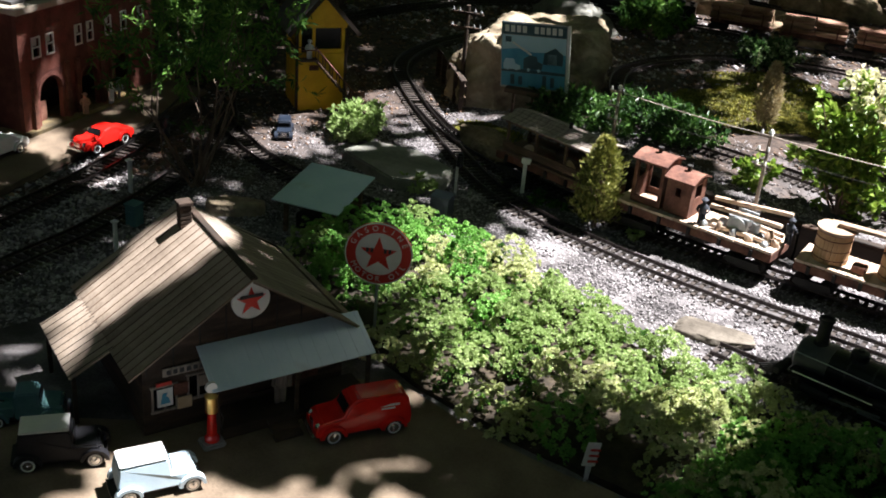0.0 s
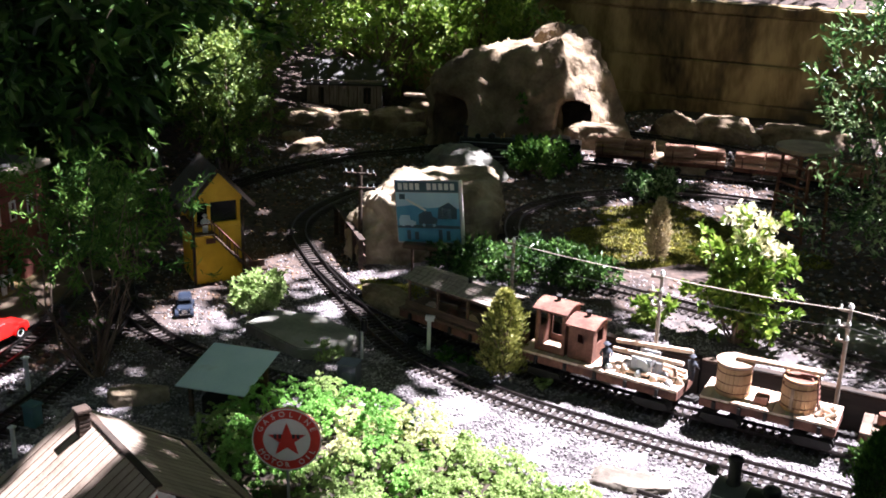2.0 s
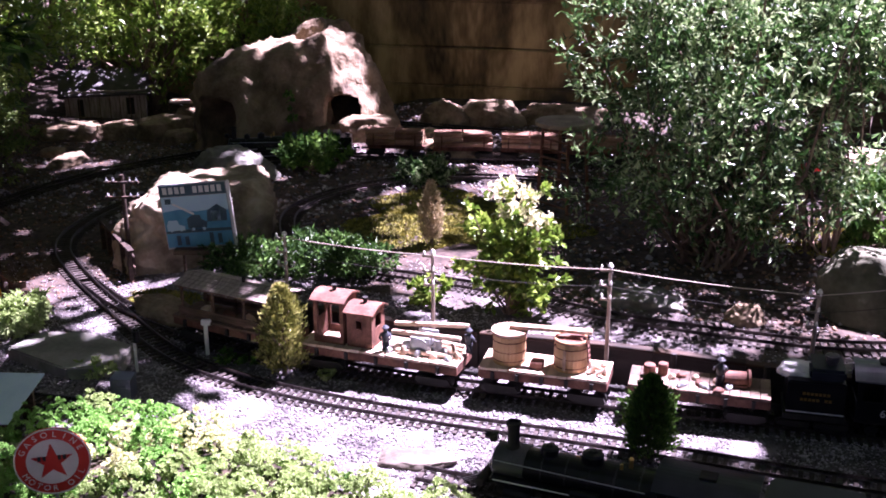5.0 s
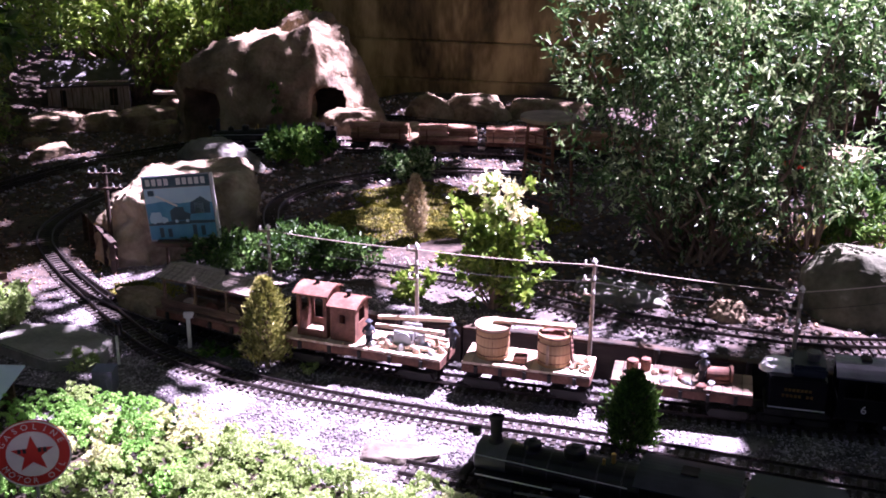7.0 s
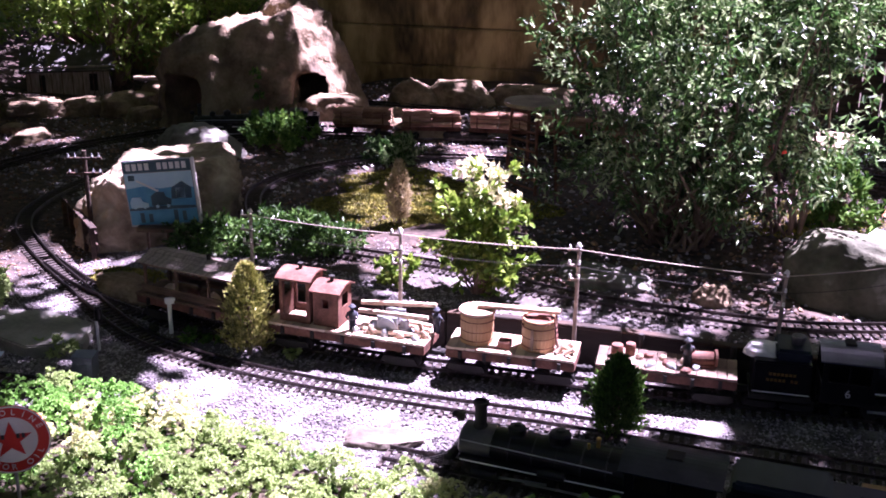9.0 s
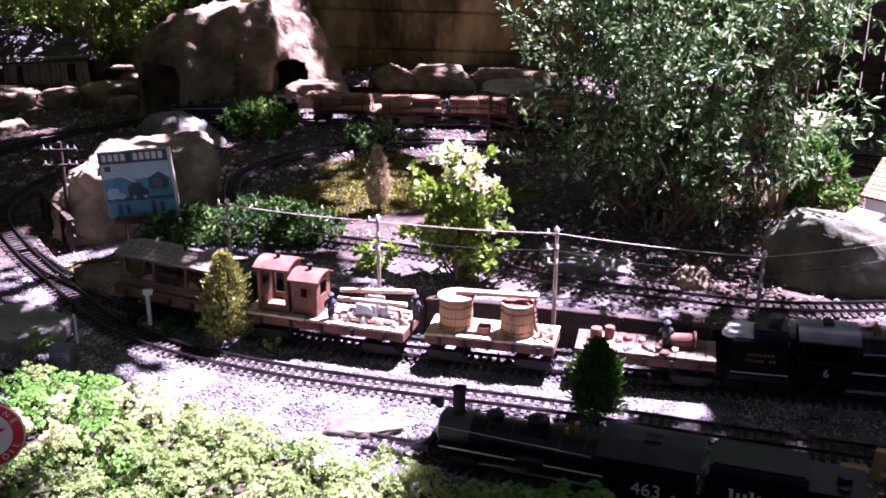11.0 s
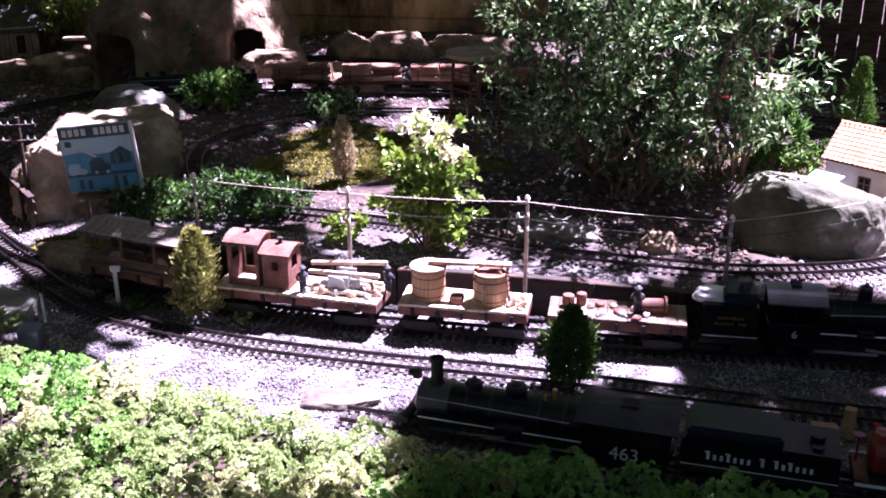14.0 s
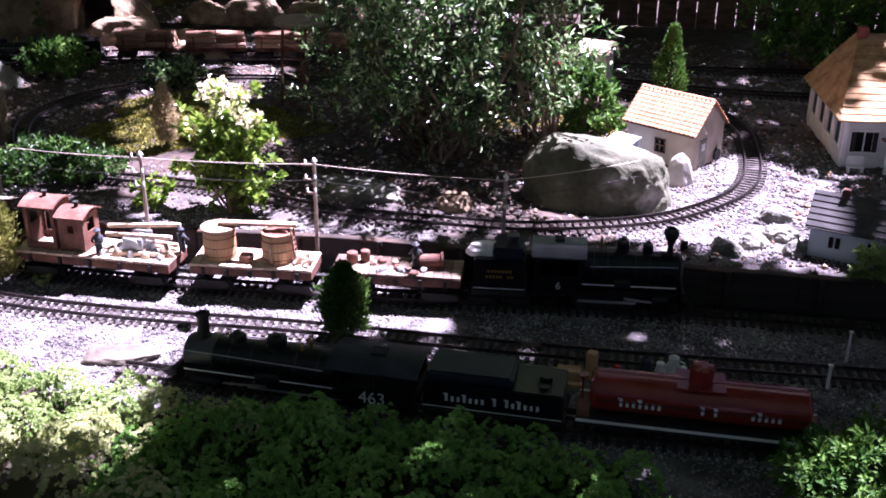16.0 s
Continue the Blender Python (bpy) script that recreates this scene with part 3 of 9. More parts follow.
# loose gravel, as many small faceted stones
def build_gravel():
    rng = np.random.default_rng(11)
    dense = np.concatenate([spline(p, 0.02) for p in ALL_TRACKS])

    def near_track(x, y):
        best = np.full(len(x), 9.0)
        for i in range(0, len(x), 4000):
            dx = x[i:i + 4000, None] - dense[None, :, 0]
            dy = y[i:i + 4000, None] - dense[None, :, 1]
            best[i:i + 4000] = np.sqrt((dx * dx + dy * dy).min(1))
        return best

    def stones(name, x, y, size, mat, label, keep):
        d = near_track(x, y)
        ok = keep(x, y, d) & ~((d > 0.0195) & (d < 0.0285))
        x, y, size, d = x[ok], y[ok], size[ok], d[ok]
        n = len(x)
        base = np.array([(1, 0, 0), (0, 1, 0), (-1, 0, 0), (0, -1, 0), (0, 0, 0.72), (0, 0, -0.6)])
        f = np.array([(0, 1, 4), (1, 2, 4), (2, 3, 4), (3, 0, 4), (1, 0, 5), (2, 1, 5), (3, 2, 5), (0, 3, 5)])
        v = base[None] * (1 + rng.normal(0, 0.20, (n, 6, 1))) + rng.normal(0, 0.14, (n, 6, 3))
        ang = rng.uniform(0, 6.28, n)
        c, s = np.cos(ang)[:, None], np.sin(ang)[:, None]
        vx, vy = v[..., 0] * c - v[..., 1] * s, v[..., 0] * s + v[..., 1] * c
        v = np.stack([vx, vy, v[..., 2]], -1) * size[:, None, None]
        low = np.where(d < 0.05, 0.003 - 0.75 * size, 0.15 * size)
        v += np.stack([x, y, ground_z(x, y) + low], 1)[:, None]
        faces = f[None] + 6 * np.arange(n)[:, None, None]
        me = bpy.data.meshes.new(name)
        me.from_pydata(v.reshape(-1, 3).tolist(), [], faces.reshape(-1, 3).tolist())
        me.materials.append(mat)
        me.shade_smooth()
        tagged(new(name, me), label, "gravel", kind="stuff")

    def clear(x, y, d):
        road = (x < -1.0) & (y < 1.05) & (x > -1.9)
        yard = (x > -1.75) & (y < 1.62)
        village = x < -2.42 - 0.45 * (y - 1.5) * (y < 2.0)
        village &= y < 1.95
        bed = (y < 2.0) & (x > -1.55)
        lawn = ((x + 1.45) / 0.34) ** 2 + ((y - 3.42) / 0.30) ** 2 < 1
        return ~(yard | village | bed | lawn | road)

    n = 205000
    x, y = rng.uniform(-2.75, 0.95, n), rng.uniform(1.5, 3.1, n)
    stones("gravel", x, y, rng.gamma(6, 0.00034, n) + 0.0009, M_GRAVEL, "loose grey and pinkish gravel between the tracks",
           lambda x, y, d: clear(x, y, d) & ((x > -2.0) | (rng.uniform(0, 1, len(x)) < 0.10 + 0.9 * smooth01(-2.4, -2.0, x))) & ((y < 2.8) | (rng.uniform(0, 1, len(x)) < np.where(x > 0.45, 0.10, 0.16))))
    n = 15000
    x, y = rng.uniform(0.0, 0.62, n), rng.uniform(3.0, 3.95, n)
    stones("gravel", x, y, rng.gamma(5, 0.0006, n) + 0.001, M_GRAVEL, "fine pale gravel round the cottage curve", lambda x, y, d: ((x > 0.12) | (y < 3.5)) & ((x < 0.40) | (rng.uniform(0, 1, len(x)) < 0.25)))
    n = 34000
    x, y = rng.uniform(-2.6, -1.62, n), rng.uniform(0.6, 1.62, n)
    stones("gravel", x, y, rng.gamma(5, 0.0007, n) + 0.001, M_GRAVEL, "loose grey gravel round the shaded tracks",
           lambda x, y, d: (x > -2.42 + 0.45 * (1.5 - y)) & ~((x > -1.75) & (y < 1.62)))
    n = 46000
    x, y = rng.uniform(-3.8, 1.3, n), rng.uniform(3.1, 5.3, n)
    stones("gravel", x, y, rng.gamma(5, 0.0010, n) + 0.0015, M_GRAVEL, "coarse grey gravel over the back beds",
           lambda x, y, d: clear(x, y, d) & ((d < 0.10) | (rng.uniform(0, 1, len(x)) < 0.22)))
    n = 22000
    x, y = rng.uniform(-4.2, 1.3, n), rng.uniform(1.0, 5.3, n)
    stones("leaf_litter", x, y, rng.gamma(5, 0.0009, n) + 0.002, M_LITTER, "dry brown leaf litter strewn over the soil",
           lambda x, y, d: clear(x, y, d) & (d > 0.06) & ((x < -2.2) | (y > 2.95)))


build_gravel()


# ---------------------------------------------------------------- edging, wall, fence
def plank_edging():
    ob = thing("plank_edging", Matrix(), "low dark plank edging with posts along the upper bed", "garden edging", kind="structure")
    x = -1.62
    while x < 2.1:
        x2 = x + 0.21
        a, b = Vector((x, float(edge_y(x)), 0)), Vector((x2, float(edge_y(x2)), 0))
        m = a.lerp(b, 0.5)
        ang = math.degrees(math.atan2(b.y - a.y, b.x - a.x))
        bm = bmesh.new()
        box(bm, 0.212, 0.016, 0.105, 0, 0, -0.01, bevel=0.002)
        part("plank", bm, M_PLANK, ob, at=pose(m.x, m.y, 0, 0, 0, ang))
        bm = bmesh.new()
        box(bm, 0.213, 0.024, 0.008, 0, 0, 0.0955, bevel=0.0015)
        part("cap", bm, M_WOOD_BLACK, ob, "dark cap board", at=pose(m.x, m.y, 0, 0, 0, ang))
        bm = bmesh.new()
        cyl(bm, 0.007, 0.125, 0, -0.015, -0.02, seg=10)
        part("post", bm, M_PLANK, ob, at=pose(x + 0.05, float(edge_y(x + 0.05)), 0))
        x = x2


plank_edging()


def back_wall():
    a, b = Vector((-4.4, 4.98, 0)), Vector((-0.6, 5.95, 0))
    ang = math.degrees(math.atan2(b.y - a.y, b.x - a.x))
    ob = thing("wall_north", pose(-2.5, 5.47, 0, 0, 0, ang), "tall stained retaining wall in long bands", "wall", kind="structure")
    L = 4.3
    for i, (z0, h, d) in enumerate(((-0.1, 0.25, 0.16), (0.152, 0.196, 0.13), (0.35, 0.24, 0.10), (0.592, 0.05, 0.15))):
        bm = bmesh.new()
        box(bm, L, d, h, 0, 0.08, z0, bevel=0.008)
        bmesh.ops.subdivide_edges(bm, edges=[e for e in bm.edges if e.calc_length() > 1], cuts=40)
        rng = random.Random(i)
        for v in bm.verts:
            v.co.y += 0.006 * noise.noise((v.co.x * 4, i * 7, v.co.z * 4))
            v.co.z += 0.004 * noise.noise((v.co.x * 3, 5 + i, 0))
        part("band", bm, M_CONCRETE, ob)
    return ob


back_wall()


def back_fence():
    ob = thing("fence", pose(0.55, 5.75, gz(0.55, 5.75), 0, 0, 12), "dark slatted fence behind the village", "fence", kind="structure")
    for k in range(-13, 25):
        bm = bmesh.new()
        box(bm, 0.0845, 0.015, 0.72 + 0.01 * math.sin(k * 1.7), k * 0.09, 0, 0, bevel=0.003)
        part("slat", bm, M_WOOD_DARK, ob)
    for z in (0.12, 0.48):
        bm = bmesh.new()
        box(bm, 3.6, 0.02, 0.05, 0.5, 0.019, z)
        part("crosspiece", bm, M_WOOD_DARK, ob)


back_fence()


# ---------------------------------------------------------------- rocks
def rock_mesh(rx, ry, rz, seed, sub=5, rough=0.22, flat=0.0, caves=(), ridges=1.0, cuts=11, boxy=0.0):
    """A weathered block: a ball shorn by planes, broken by coarse and fine noise."""
    bm = bmesh.new()
    bmesh.ops.create_icosphere(bm, subdivisions=sub, radius=1.0)
    off = Vector((seed * 3.7, seed * 1.9, seed * 5.3))
    rng = random.Random(seed)
    planes = []
    for k in range(cuts):
        d = Vector((rng.gauss(0, 1), rng.gauss(0, 1), rng.gauss(0.25, 0.8))).normalized()
        planes.append((d, rng.uniform(0.80, 1.0)))
    for v in bm.verts:
        n = v.co.normalized()
        q = n * (1.02 + 0.8 * rough * noise.fractal(n * 1.5 + off, 0.9, 2.1, 4))
        q = q * (1 + boxy * ((abs(n.x) ** 5 + abs(n.y) ** 5 + abs(n.z) ** 5) ** -0.2 - 1))
        for d, h in planes:
            over = q.dot(d) - h
            if over > 0:
                q = q - d * over * 0.85
        fine = 0.30 * rough * noise.fractal(n * 4.5 * ridges + off, 0.7, 2.2, 5)
        crack = 0.22 * rough * (0.35 - min(0.35, abs(noise.noise(n * 3.2 + off * 1.7)) * 2.2))
        p = q * (1 + fine - crack)
        for cx, cy, cz, w, h, depth in caves:
            c = Vector((cx, cy, cz)).normalized()
            side = Vector((-c.y, c.x, 0)).normalized()
            a, b = (n - c).dot(side), n.z - c.z
            if n.dot(c) > 0 and b < h + 0.05 * noise.noise(n * 6 + off):
                inside_ = float(1 - smooth01(w * 0.93, w, abs(a + 0.05 * noise.noise(n * 5 + off)))) * float(1 - smooth01(h * 0.92, h, b))
                p = p - Vector((c.x, c.y, 0)) * depth * inside_
        if p.z > 0 and flat:
            p.z = min(p.z, (1 - flat) + 0.25 * (p.z - 1 + flat) + 0.06 * noise.noise(n * 3 + off))
        v.co = Vector((p.x * rx, p.y * ry, max(p.z, -0.28) * rz))
    return bm


def rock(x, y, rx, ry, rz, seed, mat=None, rot=0, label="weathered pale granite boulder half sunk in gravel", sub=5, flat=0.0, caves=(), rough=0.26, name="boulder", group="boulders", sink=0.0, boxy=0.0):
    bm = rock_mesh(rx, ry, rz, seed, sub, rough, flat, caves, boxy=boxy, cuts=5 if boxy else 11)
    return solid(name, bm, mat or M_ROCK, pose(x, y, gz(x, y) - sink, 0, 0, rot), label, "boulder" if name == "boulder" else "stone", group, smooth=True)


# the hollow boulder with two portals
def carved(body, cutters):
    """The body with the cutters' volumes taken out of it."""
    me = bpy.data.meshes.new("body")
    body.to_mesh(me)
    ob, made = new("body", me), []
    for bm in cutters:
        bmesh.ops.recalc_face_normals(bm, faces=bm.faces)
        cm = bpy.data.meshes.new("bore")
        bm.to_mesh(cm)
        c = new("bore", cm)
        made.append(c)
        mod = ob.modifiers.new("bore", "BOOLEAN")
        mod.operation, mod.object, mod.solver = "DIFFERENCE", c, "EXACT"
    bpy.context.view_layer.update()
    out = bpy.data.meshes.new_from_object(ob.evaluated_get(bpy.context.evaluated_depsgraph_get()))
    for o in made + [ob]:
        bpy.data.objects.remove(o)
    bm = bmesh.new()
    bm.from_mesh(out)
    return bm


def bore(path, half, height, low=-0.1, seed=0):
    """A rough arched passage along a path on the ground: half-width and height at each end."""
    bm = bmesh.new()
    mid = spline(path, 0.02)
    d = np.gradient(mid, axis=0)
    rings = []
    for k, (p, q) in enumerate(zip(mid, d)):
        n = Vector((-q[1], q[0], 0)).normalized()
        f = k / (len(mid) - 1)
        w, h = half[0] + (half[1] - half[0]) * f, height[0] + (height[1] - height[0]) * f
        ring = []
        for o, z in ((-1.0, low), (-1.02, 0.3 * h), (-1.05, 0.6 * h), (-1.02, 0.86 * h), (-0.8, 0.97 * h), (-0.3, 1.0 * h), (0.3, 0.99 * h), (0.75, 0.93 * h), (0.88, 0.78 * h), (0.85, 0.5 * h), (0.80, 0.25 * h), (0.78, low)):
            c = Vector((p[0], p[1], z)) + n * -o * w
            ring.append(bm.verts.new(c + 0.010 * noise.noise_vector(c * 14 + Vector((seed, 0, 0)))))
        rings.append(ring)
    for a, b in zip(rings, rings[1:]):
        for i in range(12):
            bm.faces.new((a[i], a[(i + 1) % 12], b[(i + 1) % 12], b[i]))
    bm.faces.new(rings[0])
    bm.faces.new(rings[-1])
    return bm


def hollow_boulder():
    """A craggy dome bored through by the track, with a second mouth beside the exit."""
    ob = thing("boulder", pose(-2.81, 4.37, 0.01, 0, 0, 21), "large hollow boulder with two dark tunnel mouths", "boulder")
    dome = rock_mesh(0.505, 0.34, 0.51, 6, sub=6, rough=0.18, cuts=9, ridges=1.3, boxy=0.42)
    bmesh.ops.translate(dome, verts=dome.verts, vec=(0.015, 0.11, 0))
    tunnel = bore([(-0.37, -0.40), (-0.315, -0.2), (-0.25, -0.03), (-0.06, 0.14), (0.14, 0.204), (0.32, 0.205), (0.62, 0.16)], (0.130, 0.075), (0.275, 0.18))
    mouth = bore([(0.30, -0.34), (0.275, -0.1), (0.22, 0.19)], (0.088, 0.07), (0.325, 0.22), low=0.06, seed=5)
    part("dome", carved(dome, (tunnel, mouth)), M_ROCK, ob, smooth=True)
    for nm, at, size, seed, turn in (("foot", (0.03, -0.07, 0.0), (0.21, 0.15, 0.37), 7, (-20, 0, 0)),
                                     ("foot", (0.18, -0.14, 0.0), (0.11, 0.10, 0.15), 17, (0, 0, 20)),
                                     ("crag", (0.08, 0.17, 0.49), (0.085, 0.075, 0.085), 9, (0, 16, 0))):
        part(nm, rock_mesh(*size, seed, sub=5, rough=0.18), M_ROCK, ob, smooth=True, at=pose(*at, *turn))
    return ob


hollow_boulder()
rock(-2.17, 4.52, 0.085, 0.06, 0.06, 5, rot=20, label="low pale stone beside the hollow boulder", flat=0.3, group="small stones", name="stone")
rock(-2.41, 4.40, 0.16, 0.09, 0.125, 3, rot=30, label="rounded tan stone at the foot of the hollow boulder", flat=0.2)
rock(-1.96, 4.245, 0.17, 0.075, 0.085, 12, rot=18, label="pale low stone lying between two tracks", flat=0.2)
rock(-2.27, 4.86, 0.13, 0.09, 0.11, 14, rot=10, label="brown stone leaning on the retaining wall")
rock(-2.09, 4.96, 0.17, 0.10, 0.13, 15, rot=18, label="pale stone leaning on the retaining wall", flat=0.2)
rock(-1.78, 5.10, 0.23, 0.10, 0.105, 16, rot=12, label="broad stone leaning on the retaining wall", flat=0.2)
# the rock behind the billboard
rock(-2.20, 3.04, 0.235, 0.21, 0.25, 21, rot=32, mat=M_ROCK_TAN, label="pale craggy rock behind the billboard", flat=0.15, sub=6, rough=0.26, boxy=0.7)
rock(-2.53, 3.61, 0.165, 0.11, 0.15, 22, rot=8, mat=M_ROCK_GREY, label="smooth grey boulder beside a small shrub", flat=0.1)
rock(-1.93, 2.56, 0.14, 0.06, 0.05, 23, rot=-12, label="low ochre stone beside the siding", flat=0.3)
# the mossy boulder by the cottage
rock(-0.09, 3.30, 0.20, 0.135, 0.185, 31, rot=8, mat=M_ROCK_SPLASH, label="broad grey-green boulder splashed with white beside the oval", sub=6, rough=0.10, group="", boxy=0.55)
rock(0.115, 3.50, 0.042, 0.034, 0.088, 33, rot=0, mat=M_ROCK_PALE, rough=0.08, label="small upright white stone beside the cottage", group="small stones", name="stone")
rock(-0.43, 3.06, 0.05, 0.035, 0.05, 34, rot=10, label="small tan stone under the shrub", group="small stones", name="stone")
rock(-0.72, 3.06, 0.14, 0.07, 0.06, 35, rot=6, mat=M_ROCK_GREY, label="flat dark slab under the shrub", group="small stones", name="stone", flat=0.4)
# stones along the back
for i, (x, y, rx, ry, rz) in enumerate(((-3.90, 4.03, 0.16, 0.09, 0.09), (-3.73, 4.22, 0.13, 0.09, 0.10), (-3.55, 4.34, 0.14, 0.10, 0.13), (-3.42, 4.27, 0.09, 0.07, 0.075), (-3.55, 3.71, 0.11, 0.07, 0.05), (-3.72, 3.78, 0.07, 0.05, 0.04), (-4.08, 3.86, 0.12, 0.08, 0.08))):
    rock(x, y, rx, ry, rz, 41 + i, rot=40 + 17 * i, label="flat-topped fieldstone edging the shaded bed", flat=0.4, boxy=0.6, rough=0.16, group="edging stones", name="stone")
for i, (x, y, r) in enumerate(((0.55, 5.42, 0.07), (0.72, 5.46, 0.09), (0.95, 5.5, 0.06), (0.3, 5.36, 0.06), (1.2, 5.5, 0.08))):
    rock(x, y, r, r * 0.8, r * 0.8, 51 + i, rot=30 * i, label="dark round fieldstone by the fence", group="edging stones", name="stone")
for i, (x, y, rx, ry) in enumerate(((0.42, 3.18, 0.05, 0.035), (0.36, 3.10, 0.045, 0.04), (0.46, 3.08, 0.035, 0.03), (0.30, 3.03, 0.05, 0.03), (0.40, 3.30, 0.05, 0.03))):
    rock(x, y, rx, ry, 0.035, 61 + i, rot=50 * i, mat=M_ROCK_GREY, label="rough grey stone heaped beside the curve", group="stone heap", name="stone")
rock(-1.962, 1.712, 0.070, 0.034, 0.046, 71, rot=57, mat=M_ROCK_TAN, label="long tan stone behind the filling station", group="small stones", name="stone", flat=0.3, boxy=0.8, rough=0.07)


def flagstone(x, y, outline, h, rot, mat, label):
    bm = bmesh.new()
    top = [bm.verts.new((px, py, h)) for px, py in outline]
    f = bm.faces.new(top)
    g = bmesh.ops.extrude_face_region(bm, geom=[f])
    bmesh.ops.translate(bm, verts=[v for v in g["geom"] if isinstance(v, bmesh.types.BMVert)], vec=(0, 0, -h - 0.01))
    bmesh.ops.recalc_face_normals(bm, faces=bm.faces)
    bmesh.ops.bevel(bm, geom=list(bm.edges), offset=0.004, segments=2, affect="EDGES")
    solid("flagstone", bm, mat, pose(x, y, gz(x, y), 0, 0, rot), label, "flagstone", "flagstones")


rock(-0.905, 2.185, 0.088, 0.044, 0.026, 83, rot=22, mat=M_FLAG, label="flat pinkish-grey stone lying in the gravel beside the track", group="", name="stone", flat=0.45, boxy=0.5, rough=0.14)
flagstone(-1.93, 2.22, [(-0.17, -0.05), (0.05, -0.115), (0.17, -0.06), (0.13, 0.06), (-0.02, 0.10), (-0.15, 0.07)], 0.032, 12, M_SLAB, "broad grey-green slate slab beside the switch")

# ---------------------------------------------------------------- rolling stock
def lettering(text, size, mat, parent, at, label, depth=0.0004, spacing=1.0):
    cu = bpy.data.curves.new("lettering", "FONT")
    cu.body, cu.size, cu.extrude, cu.space_character = text, size, depth, spacing
    cu.align_x, cu.align_y = "CENTER", "CENTER"
    tmp = bpy.data.objects.new("lettering", cu)
    scene.collection.objects.link(tmp)
    me = bpy.data.meshes.new_from_object(tmp.evaluated_get(bpy.context.evaluated_depsgraph_get()))
    bpy.data.objects.remove(tmp)
    me.materials.clear()
    me.materials.append(mat)
    ob = new("lettering", me)
    ob.parent = parent
    ob.matrix_local = at
    return tagged(ob, label)


def wheel_mesh(r, w, name="wheel", mat=None):
    bm = bmesh.new()
    lathe(bm, [(r * 0.3, -w * 0.5), (r * 1.12, -w * 0.5), (r * 1.12, -w * 0.25), (r, -w * 0.2), (r, w * 0.5), (r * 0.8, w * 0.5), (r * 0.75, w * 0.3), (r * 0.3, w * 0.35), (r * 0.25, w * 0.6)], rx=90, seg=20)
    return link_mesh(name, bm, mat or M_DARK)


WHEEL_S = wheel_mesh(0.0125, 0.007)
WHEEL_L = wheel_mesh(0.021, 0.008)


def add_wheels(parent, xs, r, y=0.0245):
    me = WHEEL_L if r > 0.015 else WHEEL_S
    for x in xs:
        share("wheel", me, parent, pose(x, -y, r))
        share("wheel", me, parent, pose(x, y, r, 0, 0, 180))
        bm = bmesh.new()
        cyl(bm, 0.003, 2 * y, x, -y, r, -90, seg=8)
        part("axle", bm, M_DARK, parent)


DECK = 0.0745                         # top of a flat car's boards above the rail


def truck(parent, x, k=1.0):
    for s in (-1, 1):
        bm = bmesh.new()
        prism(bm, [(-0.036, 0.012), (-0.03, 0.022), (0.03, 0.022), (0.036, 0.012), (0.014, 0.006), (-0.014, 0.006)], 0.005, pose(x, s * 0.034, 0))
        part("truck_frame", bm, M_DARK, parent)
    add_wheels(parent, (x - 0.024, x + 0.024), 0.0125, 0.0245 / k)


def coupler(parent, x):
    bm = bmesh.new()
    box(bm, 0.03, 0.008, 0.007, x, 0, 0.024)
    box(bm, 0.008, 0.014, 0.011, x + math.copysign(0.015, x), 0, 0.022, bevel=0.002)
    part("coupler", bm, M_DARK, parent)


def flat_car(x, y, z, rot, length, label, width=0.105, mat=None):
    k_ = 1.28
    length, width = length / k_, width / k_
    ob = thing("flat_car", pose(x, y, z, 0, 0, rot) @ Matrix.Scale(k_, 4), label, "model rail car", "work train")
    bm = bmesh.new()
    box(bm, length, 0.012, 0.016, 0, -width / 2 + 0.006, 0.036, bevel=0.001)
    box(bm, length, 0.012, 0.016, 0, width / 2 - 0.006, 0.036, bevel=0.001)
    box(bm, 0.012, width - 0.024, 0.016, length / 2 - 0.006, 0, 0.036)
    box(bm, 0.012, width - 0.024, 0.016, -length / 2 + 0.006, 0, 0.036)
    part("frame", bm, M_RUST, ob, "rust-brown timber frame")
    n = int(length / 0.017)
    bm = bmesh.new()
    box(bm, length / n - 0.0008, width + 0.004, 0.005, 0, 0, 0, bevel=0.0006)
    me = link_mesh("deck_board", bm, mat or M_DECK)
    rng = random.Random(int(length * 1000))
    for k in range(n):
        share("deck_board", me, ob, pose((k + 0.5) * length / n - length / 2, rng.uniform(-0.001, 0.001), 0.0525 + rng.uniform(0, 0.0007), 0, 0, rng.uniform(-0.5, 0.5)))
    for s in (-1, 1):
        for k in range(5):
            bm = bmesh.new()
            box(bm, 0.006, 0.005, 0.014, (k - 2) * length / 5.2, s * (width / 2 + 0.0028), 0.037)
            part("stake_pocket", bm, M_DARK, ob)
    truck(ob, -length * 0.34, k_)
    truck(ob, length * 0.34, k_)
    coupler(ob, -length / 2 - 0.008)
    coupler(ob, length / 2 + 0.008)
    return ob


